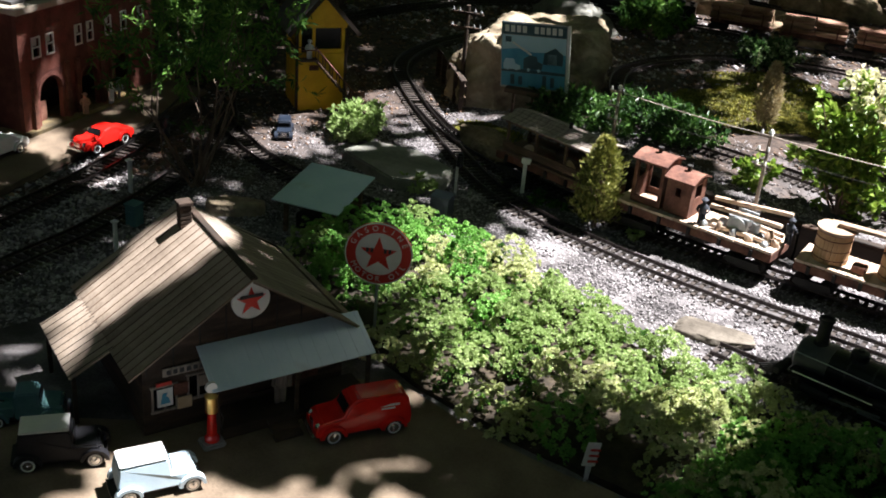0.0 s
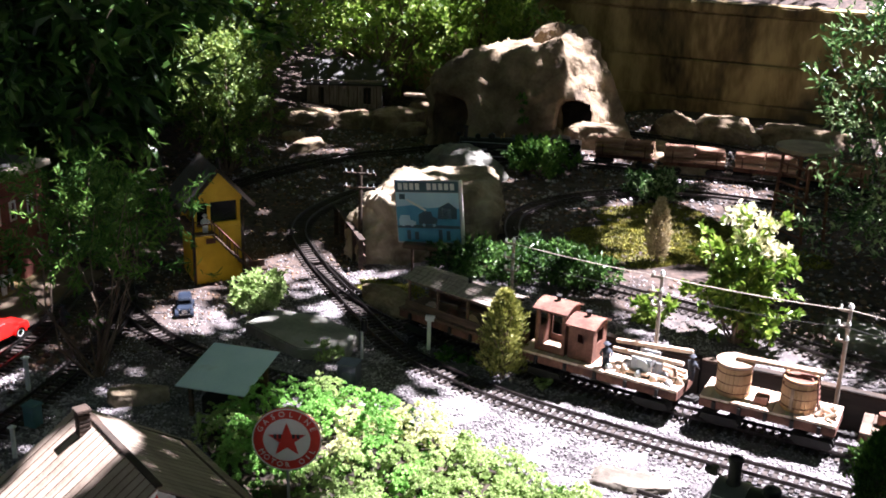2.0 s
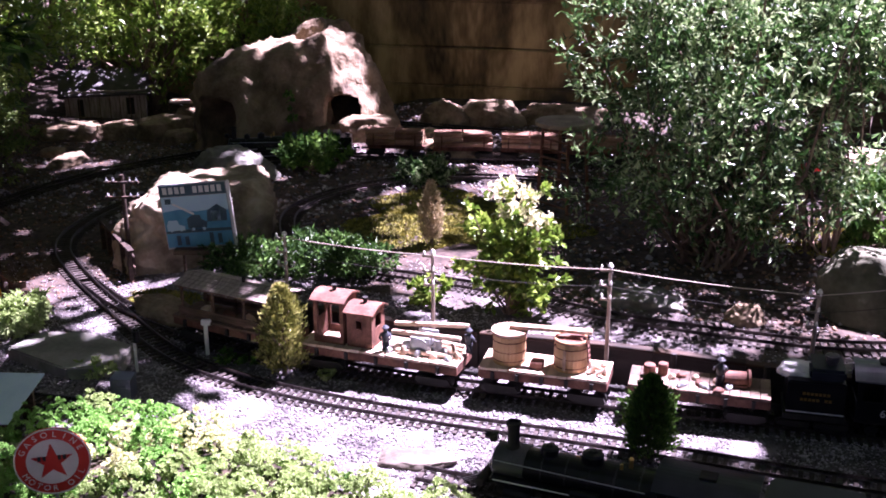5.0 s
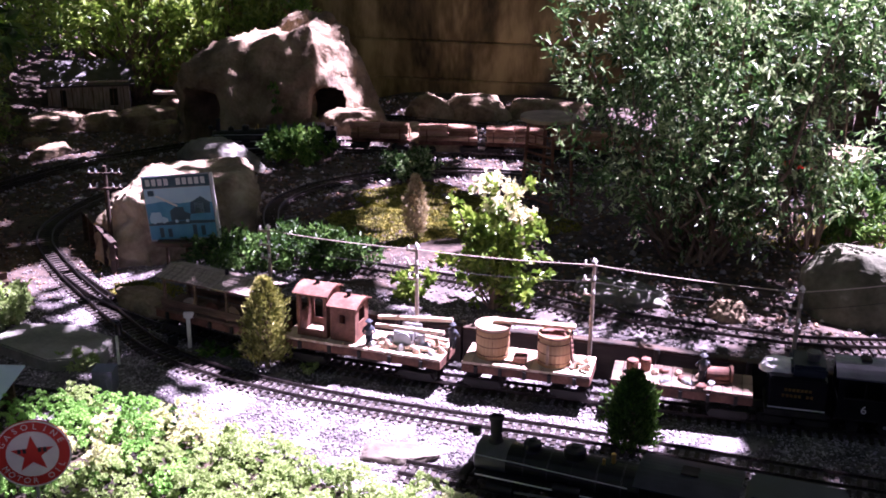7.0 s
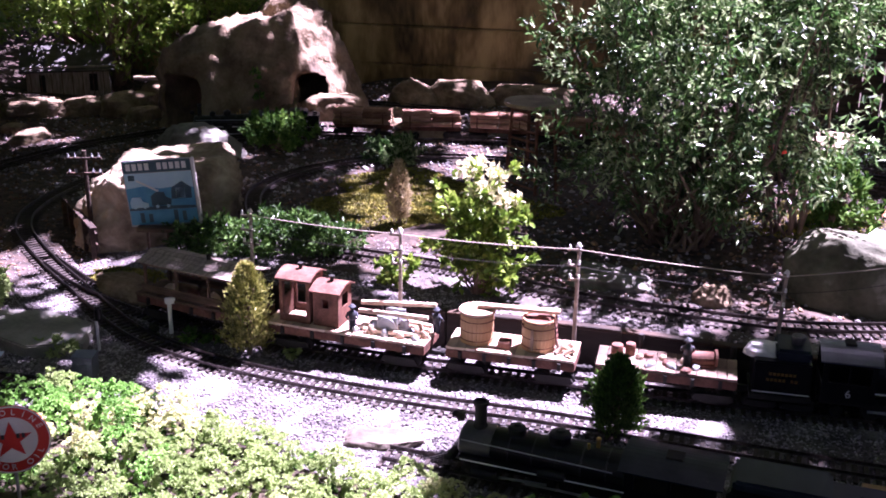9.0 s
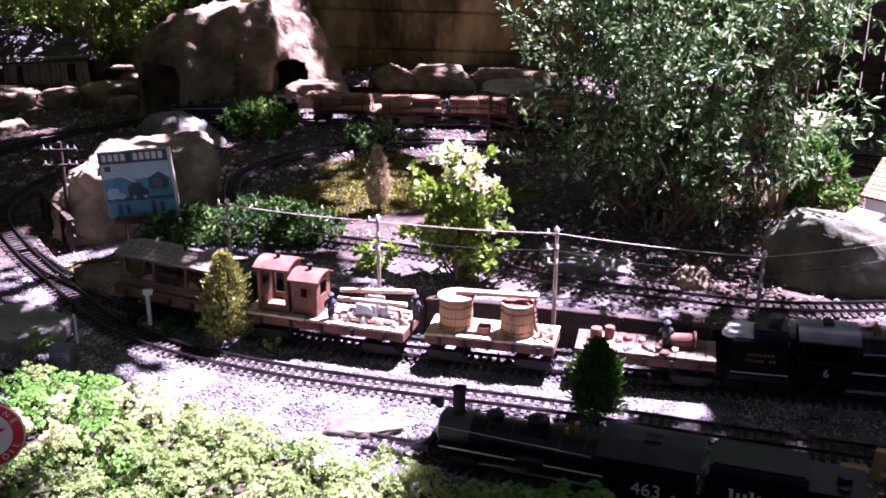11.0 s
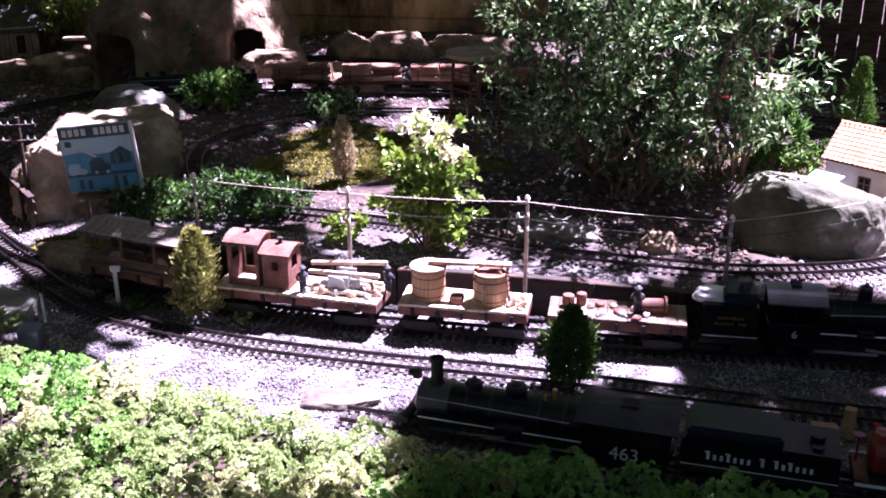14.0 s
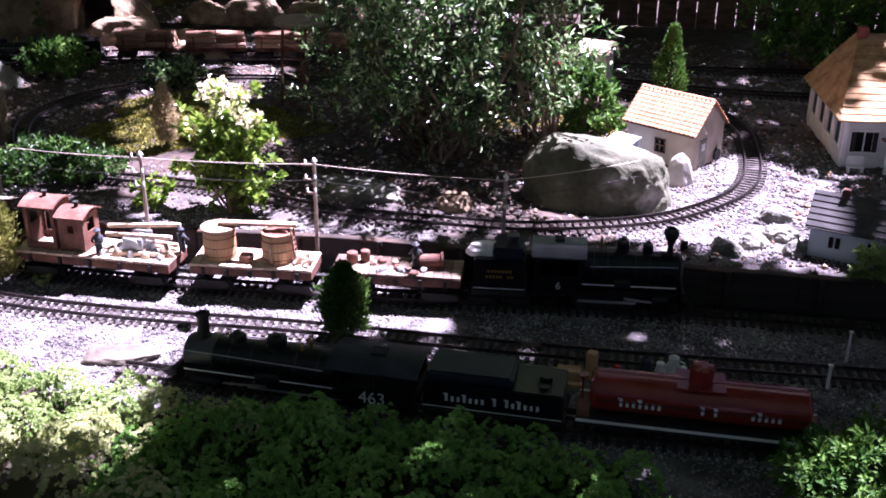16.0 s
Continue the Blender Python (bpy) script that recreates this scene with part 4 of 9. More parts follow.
def figure(x, y, z, rot, h, shirt, label, pose_kind=0):
    """A small standing painted figure as one plain shape."""
    bm = bmesh.new()
    s = h / 0.085
    for k in (-1, 1):
        cyl(bm, 0.0062 * s, 0.04 * s, k * 0.006 * s, 0, 0, r2=0.0072 * s, seg=10)
    lathe(bm, [(0.011 * s, 0.036 * s), (0.0125 * s, 0.046 * s), (0.0145 * s, 0.062 * s), (0.006 * s, 0.069 * s), (0.005 * s, 0.072 * s)], seg=12)
    ball(bm, 0.0075 * s, 0.0078 * s, 0.009 * s, 0, 0, 0.077 * s)
    lathe(bm, [(0.0125 * s, 0.0815 * s), (0.0125 * s, 0.0825 * s), (0.0075 * s, 0.083 * s), (0.007 * s, 0.0885 * s)], seg=12)
    for k in (-1, 1):
        tube(bm, [(k * 0.013 * s, 0, 0.062 * s), (k * 0.019 * s, -0.006 * s, 0.048 * s), (k * 0.014 * s, -0.018 * s, 0.046 * s + 0.004 * pose_kind * k)], 0.0042 * s, 8, 0.0034 * s)
    return solid("figurine", bm, shirt, pose(x, y, z, 0, 0, rot), label, "figurine", "figurines", smooth=True)


def place(track, x):
    px, py, rot = on_track(track, x)
    return px, py, rail_top(px, py), rot


def steam_engine(x, y, z, rot, k, label, name="steam_locomotive", number="", white_roof=False, stack="straight", group="locomotives", full=True, stretch=None, number_z=0.058):
    """A model engine facing its own +x; length about 0.43 k with no tender."""
    ob = thing(name, pose(x, y, z, 0, 0, rot), label, "model locomotive", group)
    fx, fy, fz = stretch or (k, k, k)
    S = Matrix.Diagonal((fx, fy, fz, 1))
    def add(nm, bm, mat, lab="", smooth=False):
        bmesh.ops.transform(bm, matrix=S, verts=bm.verts)
        return part(nm, bm, mat, ob, lab, smooth)
    # boiler runs from 0.0 to 0.33, the cab from -0.165 to 0.0
    bm = bmesh.new()
    lathe(bm, [(0.043, 0.0), (0.043, 0.10), (0.039, 0.16), (0.0385, 0.245)], 0, 0, 0.082, 0, 90, 0, 32)
    boiler = add("boiler", bm, M_BLACK, smooth=False)
    for bx in (0.03, 0.075, 0.12, 0.165, 0.21):
        bm = bmesh.new()
        r = 0.0438 if bx < 0.1 else (0.0415 if bx < 0.15 else 0.0395)
        lathe(bm, [(r - 0.002, 0), (r, 0.0005), (r, 0.0035), (r - 0.002, 0.004)], bx, 0, 0.082, 0, 90, 0, 32)
        add("boiler_band", bm, M_BLACK_GLOSS)
    bm = bmesh.new()
    lathe(bm, [(0.040, 0.0), (0.040, 0.058), (0.037, 0.0605), (0.033, 0.0625), (0.012, 0.066), (0.004, 0.069)], 0.245, 0, 0.082, 0, 90, 0, 32)
    add("smokebox", bm, M_GRAPHITE if full else M_BLACK, "graphite grey smokebox")
    if stack == "bulb":
        bm = bmesh.new()
        lathe(bm, [(0.004, 0.0), (0.034, 0.001), (0.036, 0.004), (0.030, 0.006), (0.004, 0.007)], 0.3105, 0, 0.082, 0, 90, 0, 28)
        add("smokebox_front", bm, M_STEEL, "silver smokebox door")
    bm = bmesh.new()
    if stack == "straight":
        lathe(bm, [(0.016, 0), (0.0125, 0.008), (0.0115, 0.012), (0.0115, 0.060), (0.0145, 0.062), (0.0145, 0.069), (0.0105, 0.069), (0.0105, 0.063)], 0.275, 0, 0.117, seg=24)
    else:
        lathe(bm, [(0.012, 0), (0.0095, 0.006), (0.0095, 0.022), (0.024, 0.044), (0.024, 0.050), (0.016, 0.056), (0.014, 0.056), (0.012, 0.050)], 0.275, 0, 0.117, seg=24)
    add("smokestack", bm, M_DARK, "sooty black smokestack")
    for dx, h, r in ((0.205, 0.026, 0.0165), (0.125, 0.032, 0.0205)):
        bm = bmesh.new()
        lathe(bm, [(r * 1.15, 0), (r, 0.006), (r, h * 0.75), (r * 0.85, h * 0.92), (r * 0.45, h), (r * 0.3, h + 0.004)], dx, 0, 0.115, seg=24)
        add("dome", bm, M_BLACK)
    bm = bmesh.new()
    cyl(bm, 0.004, 0.02, 0.055, 0, 0.122, seg=10)
    ball(bm, 0.005, 0.005, 0.006, 0.055, 0, 0.145)
    cyl(bm, 0.003, 0.016, 0.07, 0.01, 0.12, seg=8)
    add("whistle", bm, M_BRASS)
    bm = bmesh.new()
    box(bm, 0.014, 0.018, 0.02, 0.312, 0, 0.128, bevel=0.002)
    cyl(bm, 0.009, 0.016, 0.312, 0, 0.139, 0, 90, 0)
    add("headlight", bm, M_BLACK)
    for s in (-1, 1):
        bm = bmesh.new()
        box(bm, 0.31, 0.020, 0.004, 0.145, s * 0.047, 0.063, bevel=0.0008)
        run = add("running_board", bm, M_BLACK)
        bm = bmesh.new()
        box(bm, 0.30, 0.0012, 0.0028, 0.145, s * 0.0577, 0.0636)
        q = part("edge_stripe", bm, M_LETTER, run, "white edge stripe")
        q.data.transform(S)
        bm = bmesh.new()
        cyl(bm, 0.015, 0.05, 0.225, s * 0.044, 0.030, 0, 90, 0, seg=20)
        box(bm, 0.05, 0.020, 0.018, 0.25, s * 0.044, 0.042, bevel=0.003)
        add("cylinder", bm, M_BLACK)
        bm = bmesh.new()
        box(bm, 0.19, 0.003, 0.006, 0.08, s * 0.040, 0.018, bevel=0.001)
        box(bm, 0.10, 0.003, 0.005, 0.185, s * 0.043, 0.026, 0, 4)
        add("side_rod", bm, M_STEEL, "bright steel side rod")
        bm = bmesh.new()
        tube(bm, [(0.02, s * 0.044, 0.098), (0.12, s * 0.0435, 0.101), (0.24, s * 0.041, 0.103), (0.30, s * 0.038, 0.102)], 0.0014, 6)
        add("handrail", bm, M_STEEL)
        bm = bmesh.new()
        cyl(bm, 0.010, 0.05, 0.10, s * 0.050, 0.067, 0, 90, 0, seg=14)
        add("air_tank", bm, M_BLACK)
    # cab
    for s in (-1, 1):
        bm = bmesh.new()
        y0 = s * 0.0555
        rim = [(-0.157, 0.040), (-0.003, 0.040), (-0.003, 0.122), (-0.157, 0.122)]
        lo = [bm.verts.new((x, y0 - 0.0015, z)) for x, z in rim]
        hi = [bm.verts.new((x, y0 + 0.0015, z)) for x, z in rim]
        cut = [(-0.140, 0.078), (-0.020, 0.078), (-0.020, 0.112), (-0.140, 0.112)]
        lc = [bm.verts.new((x, y0 - 0.0015, z)) for x, z in cut]
        hc = [bm.verts.new((x, y0 + 0.0015, z)) for x, z in cut]
        for i in range(4):
            j = (i + 1) % 4
            for quad in ((lo[i], lo[j], lc[j], lc[i]), (hi[j], hi[i], hc[i], hc[j]), (lo[j], lo[i], hi[i], hi[j]), (lc[i], lc[j], hc[j], hc[i])):
                bm.faces.new(quad)
        side = add("cab_side", bm, M_BLACK, "black cab side with an open window")
        bm = bmesh.new()
        box(bm, 0.006, 0.0026, 0.036, -0.08, y0, 0.077)
        q = part("window_post", bm, M_BLACK, side)
        q.data.transform(S)
    bm = bmesh.new()
    box(bm, 0.003, 0.106, 0.082, -0.006, 0, 0.040)
    add("cab_front", bm, M_BLACK)
    bm = bmesh.new()
    box(bm, 0.003, 0.106, 0.030, -0.154, 0, 0.040)
    add("cab_rear", bm, M_BLACK)
    bm = bmesh.new()
    box(bm, 0.155, 0.112, 0.004, -0.08, 0, 0.036)
    add("cab_floor", bm, M_DARK)
    bm = bmesh.new()
    n = 10
    prism(bm, [(-0.064 + 0.128 * i / n, 0.122 + 0.018 * math.sin(math.pi * i / n)) for i in range(n + 1)] + [(0.064 - 0.128 * i / n, 0.119 + 0.018 * math.sin(math.pi * i / n)) for i in range(n + 1)], 0.176, pose(-0.08, 0, 0, 0, 0, 90))
    roof = add("cab_roof", bm, M_CAB_STEEL if white_roof else M_DUSTY_SHEEN, "dull steel roof" if white_roof else "dusty black roof tinted blue for sky sheen")
    bm = bmesh.new()
    box(bm, 0.03, 0.03, 0.006, -0.08, 0.0, 0.138, bevel=0.001)
    q = part("roof_hatch", bm, M_DARK, roof)
    q.data.transform(S)
    # frame, pilot, wheels
    bm = bmesh.new()
    box(bm, 0.47, 0.030, 0.012, 0.075, 0, 0.026)
    box(bm, 0.014, 0.092, 0.018, 0.325, 0, 0.030, bevel=0.002)
    add("underframe", bm, M_DARK)
    bm = bmesh.new()
    box(bm, 0.006, 0.086, 0.005, 0.336, 0, 0.004)
    pilot = add("pilot", bm, M_DARK, "slatted cowcatcher")
    for i in range(-4, 5):
        bm = bmesh.new()
        tube(bm, [(0.33, i * 0.0095, 0.032), (0.375 - abs(i) * 0.006, i * 0.004, 0.004)], 0.0022, 6)
        q = part("pilot_bar", bm, M_DARK, pilot)
        q.data.transform(S)
    for wx in (0.0, 0.048, 0.096, 0.144):
        for s in (-1, 1):
            share("driving_wheel", WHEEL_L, ob, pose(wx * fx, s * 0.0245, 0.021, 0, 0, 0 if s < 0 else 180))
    for wx in (0.29, -0.10):
        for s in (-1, 1):
            share("pony_wheel", WHEEL_S, ob, pose(wx * fx, s * 0.0245, 0.0125, 0, 0, 0 if s < 0 else 180))
    if number:
        lettering(number, 0.035 * fx, M_LETTER, ob, pose(-0.08 * fx, -0.0575 * fy, number_z * fz, 90, 0, 0), "white engine number")
        lettering(number, 0.035 * fx, M_LETTER, ob, pose(-0.08 * fx, 0.0575 * fy, number_z * fz, 90, 0, 180), "white engine number")
    return ob


def letter_row(x0, pitch, h):
    """Places of a painted name of seven, one and six letters: place, width, height, whether it stands tall."""
    row = []
    for i in range(16):
        if i not in (7, 9):
            tall = i in (0, 3, 8, 10, 12)
            row.append((x0 + (i - 7.5) * pitch, pitch * 0.78, h * (1.6 if tall else 1.0), tall))
    return row


def letter_shape(bm, x, y, z, w, h, tall, s):
    """A plain slim bar standing for one painted letter."""
    box(bm, w * 0.62, 0.001, h, x, y, z)
    if tall:
        box(bm, w * 0.95, 0.001, h * 0.16, x + s * w * 0.16, y - s * 0.0001, z + h * 0.84)


def tender(x, y, z, rot, k, label, bars, bar_mat, group="locomotives", length=0.27, stretch=None):
    ob = thing("tender", pose(x, y, z, 0, 0, rot), label, "model tender", group)
    S = Matrix.Diagonal((*(stretch or (k, k, k)), 1))
    def add(nm, bm, mat, lab="", parent=None):
        bmesh.ops.transform(bm, matrix=S, verts=bm.verts)
        return part(nm, bm, mat, parent or ob, lab)
    L = length
    bm = bmesh.new()
    box(bm, L, 0.108, 0.066, 0, 0, 0.040, bevel=0.003)
    body = add("tank_body", bm, M_BLACK)
    bm = bmesh.new()
    box(bm, L * 0.62, 0.098, 0.024, L * 0.17, 0, 0.1065, bevel=0.006)
    add("bunker", bm, M_DUSTY_SHEEN, "dusty black bunker top tinted blue for sky sheen")
    bm = bmesh.new()
    cyl(bm, 0.013, 0.014, -L * 0.36, 0, 0.106)
    cyl(bm, 0.010, 0.006, -L * 0.36, 0.028, 0.106)
    add("water_hatch", bm, M_BLACK)
    bm = bmesh.new()
    box(bm, L + 0.012, 0.112, 0.010, 0, 0, 0.0295)
    add("underframe", bm, M_DARK)
    for s in (-1, 1):
        bm = bmesh.new()
        box(bm, L, 0.001, 0.002, 0, s * 0.0547, 0.044)
        add("edge_stripe", bm, M_LETTER, "thin white lining", body)
        for bx, w, h, *up in bars:
            bm = bmesh.new()
            if up and up[0] in (True, False):
                letter_shape(bm, s * -bx, s * 0.0547, 0.062, w, h, up[0], s)
            else:
                box(bm, w, 0.001, h, s * -bx, s * 0.0547, up[0] if up else 0.067)
            add("lettering_bar", bm, bar_mat, "", body)
    truck(ob, -L * 0.33 * k)
    truck(ob, L * 0.33 * k)
    coupler(ob, -L / 2 * k - 0.012)
    return ob


# front train, facing along -x
px, py, pz, rot = place(TRACK_A, -0.372)
steam_engine(px, py, pz, rot + 180, 1.06, "black steam locomotive with white number and grey smokebox", number="463", stretch=(1.06, 1.04, 0.82), number_z=0.050)
px, py, pz, rot = place(TRACK_A, -0.055)
tender(px, py, pz, rot + 180, 1.0, "black tender with white lettering bars behind the locomotive",
       letter_row(0.0, 0.0118, 0.0125), M_LETTER, stretch=(1.0, 1.0, 0.85))


def tank_car():
    x, y, z, rot = place(TRACK_A, 0.325)
    ob = thing("tank_car", pose(x, y, z, 0, 0, rot) @ Matrix.Diagonal((1, 1, 0.91, 1)), "oxide-red tank car with a dome and white lettering bars", "model rail car", "front train")
    L = 0.40
    bm = bmesh.new()
    lathe(bm, [(0.006, -0.004), (0.03, -0.002), (0.041, 0.003), (0.044, 0.009), (0.044, L - 0.009), (0.041, L - 0.003), (0.03, L + 0.002), (0.006, L + 0.004)], -L / 2, 0, 0.089, 0, 90, 0, 40)
    tank = part("tank", bm, M_TANK_RED, ob, smooth=False)
    for bx in (-0.19, -0.095, 0.0, 0.095, 0.19):
        bm = bmesh.new()
        lathe(bm, [(0.043, 0), (0.0448, 0.0004), (0.0448, 0.0022), (0.043, 0.0026)], bx, 0, 0.089, 0, 90, 0, 40)
        part("tank_band", bm, M_TANK_RED, tank)
    bm = bmesh.new()
    lathe(bm, [(0.026, 0), (0.026, 0.004), (0.0225, 0.006), (0.0225, 0.036), (0.024, 0.038), (0.024, 0.042), (0.014, 0.046), (0.004, 0.048)], 0.0, 0, 0.124, seg=28)
    dome = part("dome", bm, M_TANK_RED, ob)
    bm = bmesh.new()
    box(bm, 0.09, 0.075, 0.004, 0, 0, 0.128, bevel=0.001)
    part("dome_platform", bm, M_TANK_RED, ob)
    bm = bmesh.new()
    for k in range(7):
        a = k * 0.9
        box(bm, 0.004, 0.004, 0.006, 0.022 * math.cos(a), 0.022 * math.sin(a), 0.166)
    part("hatch_bolts", bm, M_RUST, dome)
    bm = bmesh.new()
    box(bm, L + 0.05, 0.104, 0.010, 0, 0, 0.032)
    part("underframe", bm, M_DARK, ob)
    for s in (-1, 1):
        bm = bmesh.new()
        box(bm, L + 0.05, 0.0035, 0.005, 0, s * 0.0535, 0.0405)
        part("side_sill", bm, M_WHITE, ob, "pale worn side sill")
        for bx, w, h, tall in letter_row(0.0, 0.0118, 0.0125):
            bm = bmesh.new()
            bx += 0.055 * (1 if bx > 0.03 else (-1 if bx < -0.012 else 0))
            letter_shape(bm, -bx * s, s * 0.0446, 0.080, w, h, tall, s)
            part("lettering_bar", bm, M_LETTER, tank)
        bm = bmesh.new()
        tube(bm, [(-L / 2 + 0.01, s * 0.047, 0.092), (0, s * 0.047, 0.092), (L / 2 - 0.01, s * 0.047, 0.092)], 0.0012, 6)
        part("handrail", bm, M_DARK, ob)
    for k in (-1, 1):
        bm = bmesh.new()
        box(bm, 0.024, 0.09, 0.006, k * (L / 2 + 0.013), 0, 0.042)
        part("end_deck", bm, M_RUST, ob)
        truck(ob, k * L * 0.36)
        coupler(ob, k * (L / 2 + 0.035))
    # brake wheel and stand
    bm = bmesh.new()
    cyl(bm, 0.0018, 0.06, -L / 2 - 0.018, 0.02, 0.045, seg=8)
    cyl(bm, 0.011, 0.003, -L / 2 - 0.018, 0.02, 0.104, seg=16)
    part("brake_wheel", bm, M_TANK_RED, ob)


tank_car()

# wooden blocks and jugs standing on the gravel beside the front train
for i, (x, y, w, d, h, r) in enumerate(((0.045, 2.425, 0.05, 0.03, 0.030, 10), (0.088, 2.45, 0.022, 0.022, 0.064, -6), (0.06, 2.395, 0.045, 0.014, 0.014, 14))):
    bm = bmesh.new()
    box(bm, w, d, h, bevel=0.0015)
    solid("wooden_block", bm, M_BARREL, pose(x, y, gz(x, y), 0, 0, r), "orange-brown wooden block beside the tender", "block", "wooden blocks")
for i, (x, y, m, s, lab) in enumerate(((0.195, 2.49, M_DENIM, 1.0, "dark blue painted milk can by the track"), (0.225, 2.495, M_WHITE, 0.9, "white painted jug by the track"),
                                       (0.25, 2.51, M_WHITE, 1.15, "white painted jug by the track"), (0.272, 2.50, M_WHITE, 0.8, "white painted jug by the track"), (0.140, 2.46, M_RED, 0.8, "small red painted can by the track"))):
    bm = bmesh.new()
    lathe(bm, [(0.013 * s, 0), (0.016 * s, 0.004 * s), (0.016 * s, 0.022 * s), (0.008 * s, 0.034 * s), (0.010 * s, 0.040 * s), (0.010 * s, 0.043 * s)], seg=18)
    tube(bm, [(0.009 * s, 0, 0.036 * s), (0.020 * s, 0, 0.034 * s), (0.016 * s, 0, 0.018 * s)], 0.002 * s)
    solid("milk_jug", bm, m, pose(x, y, gz(x, y)), lab, "jug", "jugs beside the track", smooth=True)

# work train on the siding: engine 6 facing +x
px, py, pz, rot = place(TRACK_C, -0.008)
steam_engine(px, py, pz, rot, 0.8, "black logging locomotive with steel cab roof and bulbous stack", number="6", white_roof=True, stack="bulb", full=False, stretch=(0.72, 0.95, 1.17))
px, py, pz, rot = place(TRACK_C, -0.195)
tender(px, py, pz, rot, 0.80, "black tender with faded yellow lettering bars and loose load", [(0.0105 * (i - 3), 0.0075, 0.0055, 0.080) for i in range(7)] + [(0.0105 * (i - 3.5), 0.0075, 0.0055, 0.068) for i in range(8) if i != 5], M_BRASS, length=0.15, stretch=(0.80, 0.95, 1.17))
# white heap standing in for the loose load on the tender
bm = rock_mesh(0.042, 0.030, 0.026, 88, 3, 0.3)
solid("tarpaulin", bm, M_LETTER, pose(px - 0.038, py - 0.008, pz + 0.126, 0, 0, rot), "crumpled pale heap of load on the tender", "tarpaulin")
bm = bmesh.new()
lathe(bm, [(0.012, 0), (0.015, 0.012), (0.015, 0.020), (0.009, 0.022)], seg=16)
solid("bucket", bm, M_GRAPHITE, pose(px + 0.03, py, pz + 0.153), "small grey bucket riding on the tender", "bucket")

# barrel car
BX, BY, BZ, BR = place(TRACK_C, -0.775)
flat_car(BX, BY, BZ, BR, 0.30, "flat car of bleached boards carrying two water barrels")


def barrel(x, y, z, rot, label, lid):
    ob = thing("water_barrel", pose(x, y, z, 0, 0, rot), label, "barrel", "water barrels")
    n = 26
    bm = bmesh.new()
    a = 2 * math.pi / n
    pr = [(0.0385, 0.0), (0.0395, 0.03), (0.0385, 0.075)]
    vs = []
    for r, h in pr:
        for rr in (r, r - 0.004):
            for s in (-0.47, 0.47):
                vs.append(bm.verts.new((rr * math.cos(a * s), rr * math.sin(a * s), h)))
    for k in range(2):
        o = 4 * k
        bm.faces.new((vs[o], vs[o + 1], vs[o + 5], vs[o + 4]))
        bm.faces.new((vs[o + 3], vs[o + 2], vs[o + 6], vs[o + 7]))
        bm.faces.new((vs[o + 2], vs[o], vs[o + 4], vs[o + 6]))
        bm.faces.new((vs[o + 1], vs[o + 3], vs[o + 7], vs[o + 5]))
    bm.faces.new((vs[8], vs[9], vs[11], vs[10]))
    bm.faces.new((vs[1], vs[0], vs[2], vs[3]))
    me = link_mesh("stave", bm, M_BARREL)
    for k in range(n):
        share("stave", me, ob, pose(0, 0, 0, 0, 0, 360 * k / n))
    for h in (0.010, 0.032, 0.056, 0.070):
        bm = bmesh.new()
        lathe(bm, [(0.0392, h), (0.0402, h), (0.0402, h + 0.0017), (0.0392, h + 0.0017)], seg=32)
        part("hoop", bm, M_RUST, ob)
    if lid:
        bm = bmesh.new()
        lathe(bm, [(0.036, 0.066), (0.043, 0.0745), (0.043, 0.079), (0.02, 0.083), (0.003, 0.084)], seg=28)
        part("lid", bm, M_DECK, ob, "sun-bleached board lid")
    else:
        bm = bmesh.new()
        lathe(bm, [(0.034, 0.052), (0.034, 0.054)], seg=28)
        part("water", bm, M_DARK, ob)
        bm = bmesh.new()
        for k in range(5):
            tube(bm, [(-0.03 + 0.012 * k, -0.03 + 0.01 * k, 0.06), (0.0 + 0.006 * k, 0.0, 0.078), (0.03, 0.028 - 0.008 * k, 0.07)], 0.003)
        part("hose_coil", bm, M_RUST, ob, "coiled rust-brown hose")
        bm = bmesh.new()
        box(bm, 0.006, 0.004, 0.05, 0.0, -0.042, 0.008)
        part("sight_board", bm, M_DECK, ob)
    return ob


c, s_ = math.cos(radians(BR)), math.sin(radians(BR))
barrel(BX - 0.088 * c, BY - 0.088 * s_, BZ + DECK, 10, "round stave water barrel with a bleached board lid", True)
barrel(BX + 0.058 * c, BY + 0.058 * s_, BZ + DECK, 0, "open stave water barrel with a coiled hose", False)
bm = bmesh.new()
box(bm, 0.19, 0.02, 0.008, bevel=0.001)
solid("beam", bm, M_DECK, pose(BX + 0.008, BY + 0.006, BZ + DECK + 0.085, 0, 0, BR + 4), "bleached wooden trough laid across the barrel tops", "beam")
ob = thing("lumber_scraps", pose(BX + 0.128 * c, BY + 0.128 * s_ - 0.015, BZ + DECK - 0.002), "heap of bleached wood scraps at the car's end", "wood scraps")
for k in range(7):
    bm = bmesh.new()
    tube(bm, [(0.02 * math.sin(k * 2.1), 0.02 * math.cos(k * 1.7), 0.006), (0.026 * math.cos(k), 0.02 * math.sin(k * 3.0), 0.024)], 0.005, 6)
    part("scrap", bm, M_DECK, ob)
bm = bmesh.new()
box(bm, 0.03, 0.03, 0.018, bevel=0.002)
solid("deck_block", bm, M_RUST, pose(BX - 0.012 * c, BY - 0.012 * s_ - 0.022, BZ + DECK, 0, 0, BR), "small rust-brown block between the barrels", "chest")
